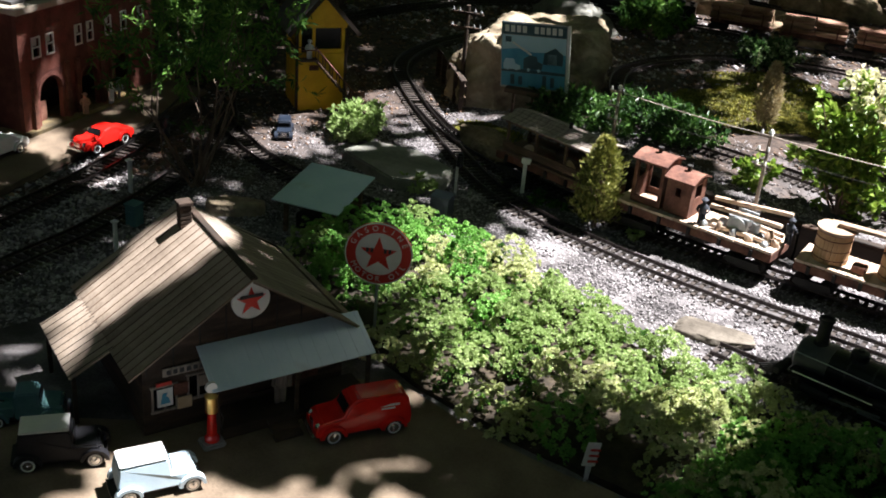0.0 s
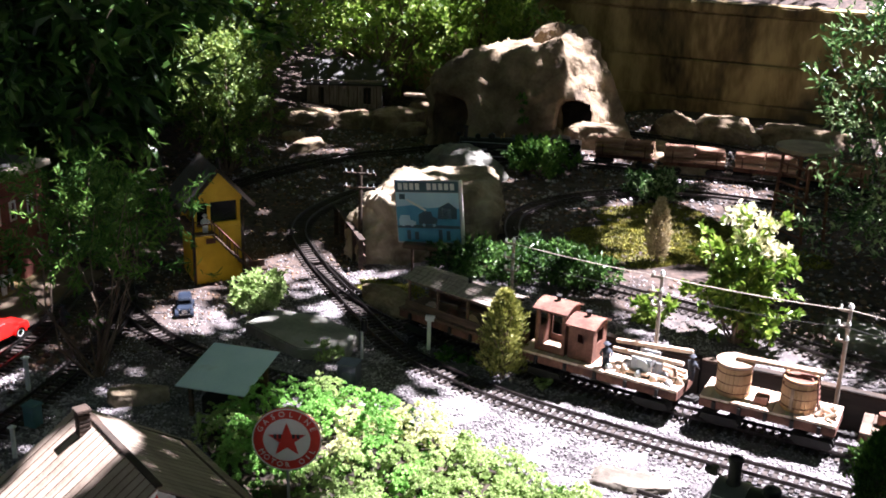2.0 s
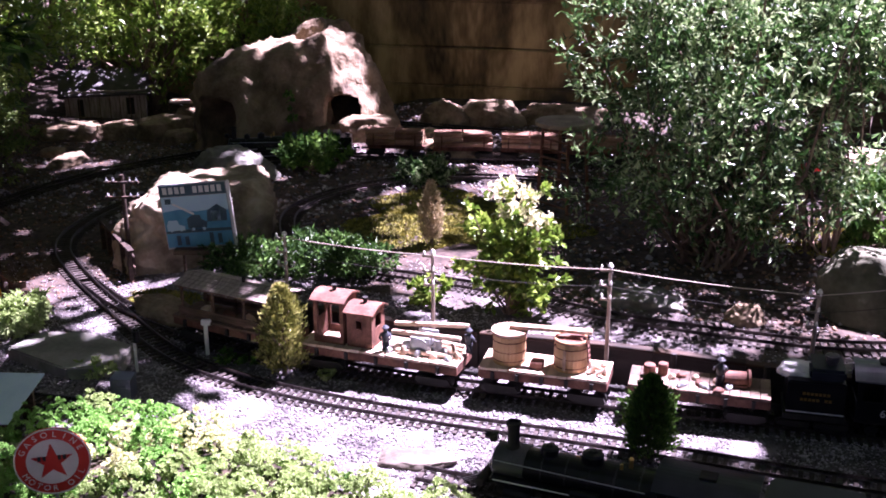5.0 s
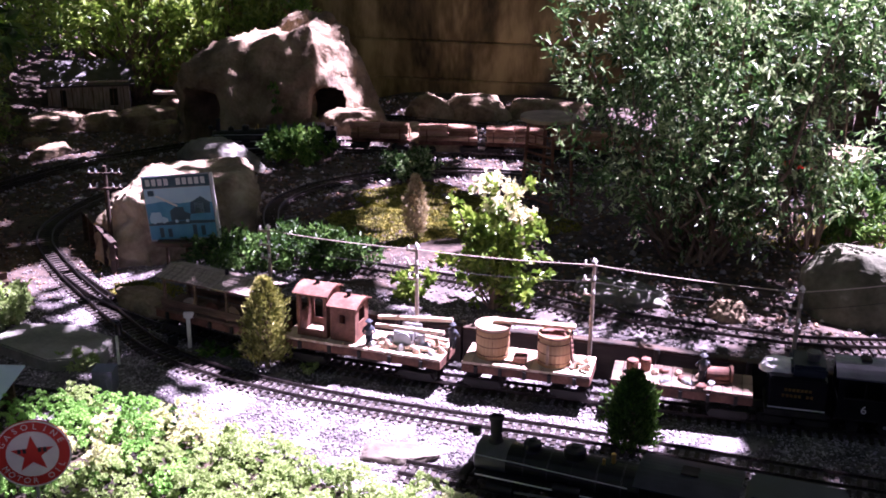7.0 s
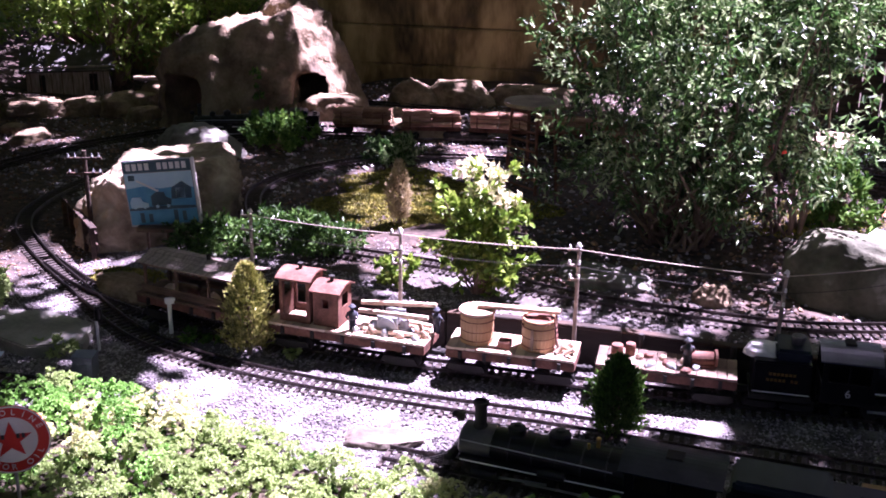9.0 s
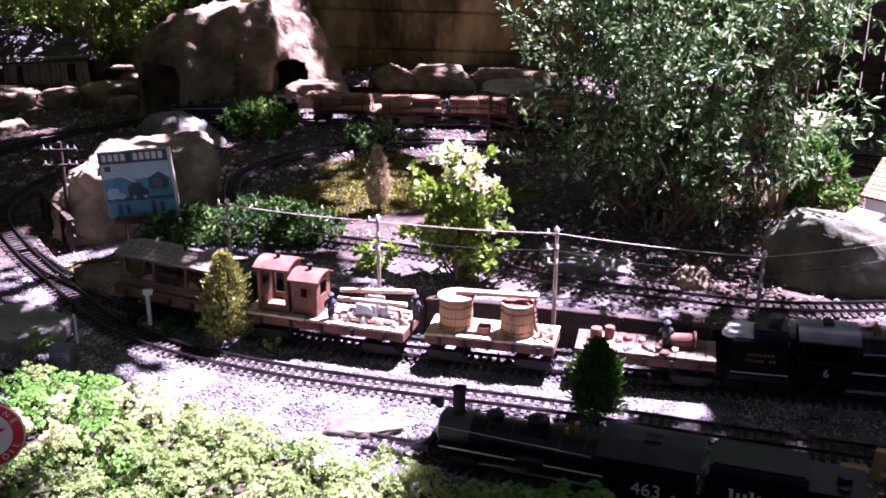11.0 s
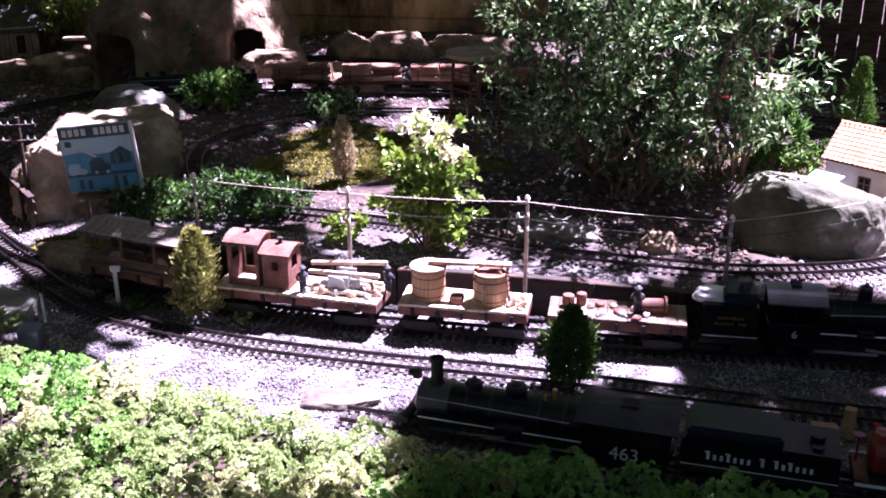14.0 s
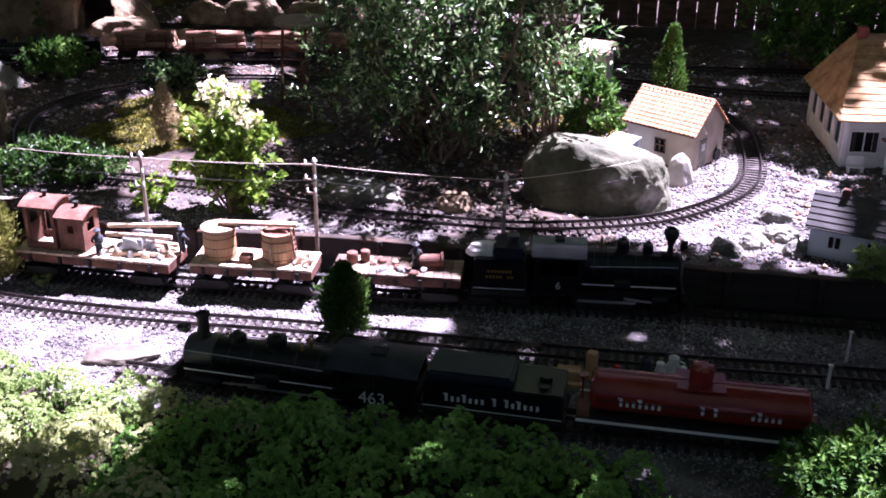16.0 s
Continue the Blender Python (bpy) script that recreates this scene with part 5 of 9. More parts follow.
for s in (-1, 1):
    bm = bmesh.new()
    for k in range(6):
        box(bm, 0.003, 0.024, 0.003, 0, 0, 0.01 + 0.012 * k)
    for t in (-1, 1):
        box(bm, 0.003, 0.003, 0.085, 0, t * 0.012, 0)
    if s > 0:
        solid("ladder", bm, M_RUST, pose(BX + 0.105 * c, BY + 0.105 * s_ - 0.005, BZ + DECK, 0, -6, BR), "small rusty ladder leaning on the barrel", "ladder")

# crane car with two rusty cabs
CX, CY, CZ, CR = place(TRACK_C, -1.165)
flat_car(CX, CY, CZ, CR, 0.41, "long flat car carrying two rusty cabs and timber", width=0.11)


def rusty_cab(dx, L, W, H, label, rim, low, high):
    cc, ss = math.cos(radians(CR)), math.sin(radians(CR))
    ob = thing("work_cab", pose(CX + dx * cc, CY + dx * ss, CZ + DECK, 0, 0, CR), label, "cab", "work cabs")
    t = 0.003
    def frame_wall(w, hole, m):
        bm = bmesh.new()
        rim = [(-w / 2, 0), (w / 2, 0), (w / 2, H), (-w / 2, H)]
        a, b, c_, d_ = hole
        cut = [(a, c_), (b, c_), (b, d_), (a, d_)]
        v = [[bm.verts.new((x, y, z)) for x, z in ring] for ring in (rim, cut) for y in (-t / 2, t / 2)]
        lo, hi, lc, hc = v
        for i in range(4):
            j = (i + 1) % 4
            for quad in ((lo[i], lo[j], lc[j], lc[i]), (hi[j], hi[i], hc[i], hc[j]), (lo[j], lo[i], hi[i], hi[j]), (lc[i], lc[j], hc[j], hc[i])):
                bm.faces.new(quad)
        part("cab_wall", bm, M_RUST, ob, at=m)
    for s in (-1, 1):
        frame_wall(L, (-L / 2 + rim, L / 2 - rim, H * low, H * high), pose(0, s * (W / 2 - t / 2), 0))
        frame_wall(W - 2 * t - 0.001, (-W / 2 + 0.022, W / 2 - 0.022, H * 0.5, H * 0.86), pose(s * (L / 2 - t / 2), 0, 0, 0, 0, 90))
    bm = bmesh.new()
    n = 8
    e = W / 2 + 0.007
    prism(bm, [(-e + 2 * e * i / n, H + 0.014 * math.sin(math.pi * i / n)) for i in range(n + 1)] + [(e - 2 * e * i / n, H - 0.004 + 0.014 * math.sin(math.pi * i / n)) for i in range(n + 1)], L + 0.014, pose(0, 0, 0, 0, 0, 90))
    part("roof", bm, M_RUST, ob, "rust-red curved roof")
    bm = bmesh.new()
    cyl(bm, 0.005, 0.014, 0.0, 0, H + 0.012, seg=12)
    cyl(bm, 0.007, 0.004, 0.0, 0, H + 0.024, seg=12)
    part("chimney", bm, M_DARK, ob)


rusty_cab(-0.132, 0.080, 0.080, 0.112, "tall rust-red cab with open sides on the flat car", 0.009, 0.16, 0.92)
rusty_cab(-0.050, 0.066, 0.078, 0.090, "low rust-red cab with a curved roof on the flat car", 0.025, 0.52, 0.76)
for i, (dx, dy, dz, L, ry, rz) in enumerate(((0.11, 0.022, 0.062, 0.19, -5, 2), (0.11, -0.006, 0.045, 0.18, -3, -3), (0.12, -0.032, 0.010, 0.14, 0, 5), (0.14, 0.035, 0.012, 0.10, 0, -8))):
    bm = bmesh.new()
    box(bm, L, 0.011, 0.009, bevel=0.001)
    solid("timber", bm, M_DECK, pose(CX + dx, CY + dy + dx * math.tan(radians(CR)), CZ + DECK - 0.006 + dz, 0, ry, CR + rz), "bleached square timber lying over the crane winch", "timber", "timbers")
bm = bmesh.new()
cyl(bm, 0.017, 0.05, 0, -0.025, 0.02, -90, seg=18)
box(bm, 0.05, 0.006, 0.042, 0, -0.028, 0)
box(bm, 0.05, 0.006, 0.042, 0, 0.028, 0)
cyl(bm, 0.022, 0.005, 0, -0.036, 0.02, -90, seg=18)
cyl(bm, 0.010, 0.03, 0.034, 0, 0, seg=12)
solid("winch", bm, M_STEEL, pose(CX + 0.10, CY + 0.02, CZ + DECK, 0, 0, CR), "grey winch drum among the timbers", "winch")
for i, (dx, dy, mat_, lab) in enumerate(((0.02, -0.032, M_DENIM, "figurine in blue overalls standing by the cab"), (0.205, 0.02, M_DENIM, "figurine in blue overalls standing at the car's end"))):
    figure(CX + dx, CY + dy + dx * math.tan(radians(CR)), CZ + DECK, 30 + 140 * i, 0.062, mat_, lab, i)
for i in range(14):
    bm = rock_mesh(0.011 + 0.004 * (i % 3), 0.010, 0.010 + 0.004 * (i % 4), 80 + i, 2, 0.3)
    dx = 0.03 + 0.0125 * i
    solid("scrap", bm, M_DECK if i % 2 else M_STEEL, pose(CX + dx, CY + dx * math.tan(radians(CR)) - 0.036 + 0.02 * ((i * 7) % 3), CZ + DECK + 0.002, 0, 0, 40 * i), "pale lump of scrap on the deck", "scrap", "deck scraps")

# junk car
JX, JY, JZ, JR = place(TRACK_C, -0.435)
flat_car(JX, JY, JZ, JR, 0.31, "flat car with tools and a rusty engine block", width=0.10, mat=M_WOOD_BROWN)
bm = bmesh.new()
cyl(bm, 0.016, 0.05, -0.025, 0, 0.018, 0, 90, 0, seg=18)
box(bm, 0.05, 0.03, 0.006, 0, 0, 0)
cyl(bm, 0.02, 0.006, 0.026, 0, 0.02, 0, 90, 0, seg=18)
solid("engine_block", bm, M_RUST, pose(JX + 0.075, JY + 0.018, JZ + DECK, 0, 0, JR + 8), "rusty engine block on the flat car", "engine")
figure(JX + 0.045, JY + 0.002, JZ + DECK, 200, 0.064, M_GRAPHITE, "figurine in a pale shirt working on the flat car", 1)
for i, (dx, dy, r) in enumerate(((-0.11, 0.0, 0.014), (-0.085, 0.02, 0.012))):
    bm = bmesh.new()
    lathe(bm, [(r * 0.9, 0), (r, 0.006), (r, 0.022), (r * 0.9, 0.027), (r * 0.2, 0.028)], seg=18)
    solid("oil_drum", bm, M_RUST, pose(JX + dx, JY + dy - 0.02, JZ + DECK), "small rusty drum on the flat car", "drum", "drums")
for i in range(9):
    bm = rock_mesh(0.010 + 0.004 * (i % 3), 0.009, 0.009, 95 + i, 2, 0.3)
    solid("scrap", bm, (M_DECK, M_RUST, M_STEEL)[i % 3], pose(JX - 0.06 + 0.016 * i, JY + 0.025 * math.sin(i * 2.4) - 0.01, JZ + DECK + 0.002, 0, 0, 33 * i), "small lump of scrap on the deck", "scrap", "deck scraps")

# open-sided bunk car with a grey board roof
KX, KY, KZ, KR = place(TRACK_C, -1.585)
flat_car(KX, KY, KZ, KR, 0.36, "dark flat car under a board-roofed shelter", mat=M_WOOD_DARK)


def shelter():
    ob = thing("shelter", pose(KX, KY, KZ + DECK, 0, 0, KR), "open shelter with a silver-grey board roof on a flat car", "shelter")
    for x in (-0.15, -0.05, 0.05, 0.15):
        for s in (-1, 1):
            bm = bmesh.new()
            box(bm, 0.006, 0.006, 0.082, x, s * 0.045, 0)
            part("post", bm, M_WOOD_DARK, ob)
    for s in (-1, 1):
        bm = bmesh.new()
        box(bm, 0.32, 0.004, 0.006, 0, s * 0.048, 0.078)
        part("crosspiece", bm, M_WOOD_DARK, ob)
        bm = bmesh.new()
        box(bm, 0.32, 0.004, 0.02, 0, s * 0.049, 0.006)
        part("side_board", bm, M_WOOD_DARK, ob)
    bm = bmesh.new()
    box(bm, 0.33, 0.0148, 0.003, bevel=0.0005)
    me = link_mesh("roof_board", bm, M_WOOD_GREY)
    for k in range(8):
        y = (k - 3.5) * 0.0152
        share("roof_board", me, ob, pose(0.002 * (k % 3), y, 0.104 - 0.0045 * abs(k - 3.5), -16 * math.copysign(1, k - 3.5), 0, 0))
    bm = bmesh.new()
    cyl(bm, 0.005, 0.02, 0.02, 0, 0.10, seg=10)
    part("chimney", bm, M_DARK, ob)


shelter()
for i, dx in enumerate((-0.10, -0.03, 0.04)):
    bm = rock_mesh(0.02, 0.018, 0.022, 120 + i, 2, 0.25)
    solid("sack", bm, (M_DECK, M_RUST, M_CUT)[i], pose(KX + dx, KY + dx * math.tan(radians(KR)) - 0.012, KZ + DECK + 0.002), "stuffed tan sack inside the shelter", "sack", "sacks")

# log train on the back track, as curved along it
ROUTE = TRACK_F[::-1][:-1] + TRACK_B
route = spline(ROUTE, 0.005)
seg = np.concatenate([[0], np.cumsum(np.linalg.norm(np.diff(route, axis=0), axis=1))])


def at_route(s):
    x, y = np.interp(s, seg, route[:, 0]), np.interp(s, seg, route[:, 1])
    x2, y2 = np.interp(s + 0.06, seg, route[:, 0]), np.interp(s + 0.06, seg, route[:, 1])
    x1, y1 = np.interp(s - 0.06, seg, route[:, 0]), np.interp(s - 0.06, seg, route[:, 1])
    return float(x), float(y), rail_top(float(x), float(y)), math.degrees(math.atan2(y2 - y1, x2 - x1))


S0 = float(seg[int(np.argmin(np.linalg.norm(route - np.array((-2.50, 3.90)), axis=1)))])
px, py, pz, rot = at_route(S0)
steam_engine(px, py, pz, rot, 0.72, "small black switcher locomotive hauling log cars", full=False)
px, py, pz, rot = at_route(S0 - 0.215)
tender(px, py, pz, rot, 0.74, "small black tender coupled before the log cars", [(0.0, 0.05, 0.012)], M_LETTER, length=0.17)


def log_car(s, i):
    x, y, z, rot = at_route(s)
    ob = thing("log_car", pose(x, y, z, 0, 0, rot), "log car stacked with red-brown logs", "model rail car", "log cars")
    bm = bmesh.new()
    box(bm, 0.24, 0.014, 0.014, 0, 0, 0.026)
    for k in (-0.085, 0.085):
        box(bm, 0.014, 0.09, 0.008, k, 0, 0.040)
    part("frame", bm, M_RUST, ob)
    rng = random.Random(i)
    for r, n in enumerate((4, 3, 3)):
        for k in range(n):
            for half in (-1, 1):
                bm = bmesh.new()
                rad = 0.0108 + rng.uniform(-0.001, 0.001)
                L = 0.112 + rng.uniform(-0.006, 0.006)
                cyl(bm, rad, L, -L / 2, 0, 0, 0, 90, 0, seg=12)
                log = part("log", bm, M_LOG, ob, at=pose(half * 0.059 + rng.uniform(-0.004, 0.004), (k - (n - 1) / 2) * 0.0222, 0.059 + r * 0.0195, 0, 0, rng.uniform(-1, 1)))
                bm = bmesh.new()
                cyl(bm, rad * 0.86, 0.001, half * (L / 2 - 0.0002) - (0.001 if half < 0 else 0), 0, 0, 0, 90, 0, seg=12)
                part("cut_end", bm, M_CUT, log, "pale sawn end")
    for k in (-0.085, 0.085):
        for s_ in (-1, 1):
            bm = bmesh.new()
            box(bm, 0.005, 0.004, 0.055, k, s_ * 0.048, 0.044)
            part("stake", bm, M_RUST, ob)
    truck(ob, -0.085)
    truck(ob, 0.085)
    coupler(ob, -0.125)
    coupler(ob, 0.125)


for i in range(5):
    log_car(S0 - 0.46 - 0.275 * i, i)

# red-roofed train on the far side of the oval
px, py, rot = -0.78, 4.315, 8
steam_engine(px, py, rail_top(px, py), rot + 180, 0.62, "small black locomotive with red trim behind the shrub", full=False)


def red_caboose(x, y, rot):
    ob = thing("caboose", pose(x, y, rail_top(x, y), 0, 0, rot), "black caboose with a bright red roof", "model rail car")
    bm = bmesh.new()
    box(bm, 0.20, 0.085, 0.06, 0, 0, 0.03, bevel=0.002)
    body = part("body", bm, M_BLACK, ob)
    for k in (-0.06, 0, 0.06):
        for s in (-1, 1):
            bm = bmesh.new()
            box(bm, 0.02, 0.002, 0.022, k, s * 0.0432, 0.055)
            part("window", bm, M_GLASS_DARK, body)
    bm = bmesh.new()
    prism(bm, [(-0.052, 0.089), (-0.03, 0.103), (0, 0.107), (0.03, 0.103), (0.052, 0.089), (0.052, 0.092 - 0.006), (-0.052, 0.086)], 0.22, pose(0, 0, 0.001, 0, 0, 90))
    part("roof", bm, M_RED, ob, "bright red roof")
    truck(ob, -0.065)
    truck(ob, 0.065)


red_caboose(-0.56, 4.345, 6)

# ---------------------------------------------------------------- roads and yard
def slab_area(name, outline, h, mat, label, category):
    bm = bmesh.new()
    f = bm.faces.new([bm.verts.new((x, y, h)) for x, y in outline])
    g = bmesh.ops.extrude_face_region(bm, geom=[f])
    bmesh.ops.translate(bm, verts=[v for v in g["geom"] if isinstance(v, bmesh.types.BMVert)], vec=(0, 0, -0.03))
    bmesh.ops.recalc_face_normals(bm, faces=bm.faces)
    solid(name, bm, mat, Matrix(), label, category, kind="structure")


slab_area("road", [(-1.95, 0.55), (-1.62, 0.86), (-1.42, 0.98), (-1.30, 1.12), (-1.22, 1.46), (-1.12, 1.53), (-1.0, 1.537), (-0.89, 1.548), (-0.776, 1.57), (-0.70, 1.60), (-0.55, 1.55), (-0.3, 1.2), (-0.6, 0.2), (-1.8, 0.0)],
          0.010, M_ROAD, "tan packed-sand yard before the filling station", "yard")
slab_area("road", [(-2.30, 1.05), (-2.337, 1.294), (-2.431, 1.481), (-2.55, 1.73), (-2.645, 1.93), (-2.74, 2.12), (-3.1, 2.02), (-2.79, 1.86), (-2.64, 1.54), (-2.52, 1.26), (-2.45, 1.02)], 0.012, M_ROAD, "tan sandy village road in shade", "road")
slab_area("pavement", [(-2.62, 1.50), (-2.765, 1.83), (-2.90, 2.10), (-3.0, 2.05), (-2.86, 1.78), (-2.71, 1.45)], 0.022, M_CONCRETE, "narrow grey pavement in front of the brick building", "pavement")


# ---------------------------------------------------------------- the filling station
def wall_with_holes(bm, x0, x1, z0, z1, y, t, holes):
    """A wall in x, z at y with rectangular openings (xa, xb, za, zb), in x order."""
    x = x0
    for xa, xb, za, zb in holes:
        if xa > x:
            box(bm, xa - x, t, z1 - z0, (x + xa) / 2, y, z0)
        if za > z0:
            box(bm, xb - xa, t, za - z0, (xa + xb) / 2, y, z0)
        if zb < z1:
            box(bm, xb - xa, t, z1 - zb, (xa + xb) / 2, y, zb)
        x = xb
    if x < x1:
        box(bm, x1 - x, t, z1 - z0, (x + x1) / 2, y, z0)


def star(bm, r, m, depth=0.0012):
    prism(bm, [((r if k % 2 == 0 else r * 0.4) * math.sin(math.pi * k / 5), (r if k % 2 == 0 else r * 0.4) * math.cos(math.pi * k / 5)) for k in range(10)], depth, m)


def roof_pitch(parent, x_edge, z_edge, x_top, z_top, y0, y1, n_rows, mat, name="roof_board", along=True):
    """Overlapping boards running up a slope; x is across the roof, y along the ridge."""
    L = math.hypot(x_top - x_edge, z_top - z_edge)
    ang = math.degrees(math.atan2(z_top - z_edge, x_top - x_edge))
    w = (y1 - y0) / n_rows
    bm = bmesh.new()
    box(bm, L, w * 0.985, 0.0035, 0, 0, 0, bevel=0.0006)
    me = link_mesh(name, bm, mat)
    rib = bmesh.new()
    box(rib, L, 0.0018, 0.0010, 0, 0, 0)
    me2 = link_mesh("batten", rib, M_WOOD_DARK)
    mid = Vector(((x_edge + x_top) / 2, 0, (z_edge + z_top) / 2))
    for k in range(n_rows):
        share(name, me, parent, pose(mid.x, y0 + (k + 0.5) * w, mid.z, 0, -ang, 0))
        share("batten", me2, parent, pose(mid.x, y0 + k * w, mid.z, 0, -ang, 0) @ pose(0, 0, 0.0033))


def filling_station():
    ob = thing("filling_station", pose(-1.24, 1.26, 0.010, 0, 0, 78.5), "dark wooden filling station with tan board roof and tin awning", "model building")
    W, D, E, A = 0.36, 0.29, 0.150, 0.262          # width, depth, eave, apex
    bm = bmesh.new()
    wall_with_holes(bm, -W / 2, W / 2, 0, E, 0.002, 0.006, [(-0.165, -0.125, 0.04, 0.09), (-0.105, -0.07, 0.05, 0.10), (0.005, 0.055, 0.03, 0.115), (0.09, 0.15, 0.05, 0.10)])
    pieces("front_wall", bm, M_WOOD_BLACK, ob)
    bm = bmesh.new()
    prism(bm, [(-W / 2, E), (W / 2, E), (0, A)], 0.006, pose(0, 0.002, 0))
    part("gable", bm, M_WOOD_BLACK, ob)
    bm = bmesh.new()
    prism(bm, [(-W / 2, 0), (W / 2, 0), (W / 2, E), (0, A), (-W / 2, E)], 0.006, pose(0, D, 0))
    part("rear_wall", bm, M_WOOD_BLACK, ob)
    for s in (-1, 1):
        bm = bmesh.new()
        box(bm, 0.006, D - 0.006, E, s * (W / 2 - 0.003), D / 2, 0)
        part("side_wall", bm, M_WOOD_BLACK, ob)
    for k in range(24):
        bm = bmesh.new()
        x = -W / 2 + (k + 0.5) * W / 24
        h = E + (A - E) * (1 - abs(x) / (W / 2))
        if k % 3 == 0:
            box(bm, 0.0022, 0.002, h - 0.115, x, -0.002, 0.115)
            part("board_seam", bm, M_DARK, ob)
        else:
            bm.free()
    for i, (xa, xb, za, zb) in enumerate(((-0.165, -0.125, 0.04, 0.09), (-0.105, -0.07, 0.05, 0.10), (0.09, 0.15, 0.05, 0.10))):
        bm = bmesh.new()
        box(bm, xb - xa, 0.002, zb - za, (xa + xb) / 2, 0.006, za)
        win = part("window", bm, M_GLASS_DARK, ob)
        bm = bmesh.new()
        for z in (za, zb - 0.003):
            box(bm, xb - xa + 0.006, 0.004, 0.004, (xa + xb) / 2, -0.0025, z)
        for x in (xa, xb, (xa + xb) / 2):
            box(bm, 0.003, 0.004, zb - za, x, -0.0025, za)
        part("window_frame", bm, M_WOOD_GREY, win)
    bm = bmesh.new()
    box(bm, 0.048, 0.003, 0.083, 0.03, 0.006, 0.031)
    part("door", bm, M_WOOD_BLACK, ob)
    roof_pitch(ob, -0.208, E - 0.022, 0.0, A + 0.004, -0.03, D + 0.02, 17, M_SHINGLE)
    roof_pitch(ob, 0.208, E - 0.022, 0.0, A + 0.004, -0.03, D + 0.02, 17, M_SHINGLE)
    bm = bmesh.new()
    box(bm, 0.012, D + 0.05, 0.005, 0, D / 2 - 0.005, A + 0.005, bevel=0.001)
    part("ridge_cap", bm, M_WOOD_BLACK, ob)
    bm = bmesh.new()
    box(bm, 0.020, 0.020, 0.045, 0, 0, -0.01, bevel=0.001)
    for k in range(5):
        box(bm, 0.022, 0.022, 0.006, 0, 0, -0.006 + 0.008 * k, bevel=0.001)
    box(bm, 0.026, 0.026, 0.006, 0, 0, 0.036, bevel=0.001)
    pieces("chimney_course", bm, M_WOOD_BLACK, ob, "small dark brick chimney", at=pose(-0.022, D - 0.055, A - 0.004))
    # awning of pale tin on posts
    L = math.hypot(0.075, 0.045)
    bm = bmesh.new()
    box(bm, 0.295, L, 0.003, 0, 0, 0, bevel=0.0006)
    awn = part("awning", bm, M_TIN, ob, "tin awning coloured pale blue for reflected sky", at=pose(0.058, -0.038, 0.126, math.degrees(math.atan2(0.045, 0.075)), 0, 0))
    bm = bmesh.new()
    box(bm, 0.0012, L, 0.0007)
    me = link_mesh("seam", bm, M_TIN)
    for k in range(13):
        share("seam", me, awn, pose(-0.14 + k * 0.0233, 0, 0.0028))
    for x in (-0.08, 0.06, 0.195):
        bm = bmesh.new()
        box(bm, 0.006, 0.006, 0.10, x, -0.07, 0)
        part("awning_post", bm, M_WOOD_BLACK, ob)
    bm = bmesh.new()
    box(bm, 0.27, 0.066, 0.022, 0.065, -0.034, 0, bevel=0.001)
    part("porch", bm, M_WOOD_BLACK, ob, "dark plank porch")
    for k in range(3):
        bm = bmesh.new()
        box(bm, 0.05, 0.016, 0.006, 0.03, -0.075 - 0.014 * k, 0.016 - 0.0075 * k)
        part("step", bm, M_WOOD_BLACK, ob)
    # side lean-to
    bm = bmesh.new()
    box(bm, 0.085, 0.19, 0.004, 0, 0, 0)
    lean = part("lean_to_roof", bm, M_SHINGLE, ob, at=pose(-0.238, 0.165, 0.112, 0, -28, 0))
    bm = bmesh.new()
    box(bm, 0.085, 0.0018, 0.0010)
    me = link_mesh("batten", bm, M_WOOD_BLACK)
    for k in range(11):
        share("batten", me, lean, pose(0, -0.09 + k * 0.018, 0.0035))
    for y in (0.08, 0.25):
        bm = bmesh.new()
        box(bm, 0.007, 0.007, 0.092, -0.268, y, 0)
        part("lean_to_post", bm, M_WOOD_BLACK, ob)
    # round roof sign with a star
    bm = bmesh.new()
    cyl(bm, 0.033, 0.004, 0, 0, 0, 90, seg=36)
    disc = part("round_sign", bm, M_WHITE, ob, "round white sign with a red star", at=pose(0, -0.012, 0.223))
    bm = bmesh.new()
    star(bm, 0.026, pose(0, -0.0048, 0))
    part("star", bm, M_SIGN_RED, disc, "red star")
    bm = bmesh.new()
    box(bm, 0.04, 0.001, 0.006, 0, -0.0062, 0.006)
    part("lettering_bar", bm, M_OIL_BLACK, disc)
    # notices and posters
    for nm, x, z, w, h, mat in (("poster", -0.145, 0.052, 0.026, 0.034, M_WHITE), ("poster", -0.112, 0.040, 0.024, 0.022, M_CUT), ("poster", -0.118, 0.068, 0.024, 0.022, M_RUST),
                                ("poster", -0.075, 0.075, 0.028, 0.020, M_WOOD_GREY), ("poster", -0.146, 0.092, 0.026, 0.006, M_SIGN_RED), ("name_board", -0.11, 0.108, 0.075, 0.015, M_WOOD_GREY), ("poster", 0.115, 0.04, 0.03, 0.026, M_RUST), ("poster", 0.155, 0.07, 0.022, 0.03, M_SIGN_RED)):
        bm = bmesh.new()
        box(bm, w, 0.002, h, x, -0.0055, z)
        q = part(nm, bm, mat, ob)
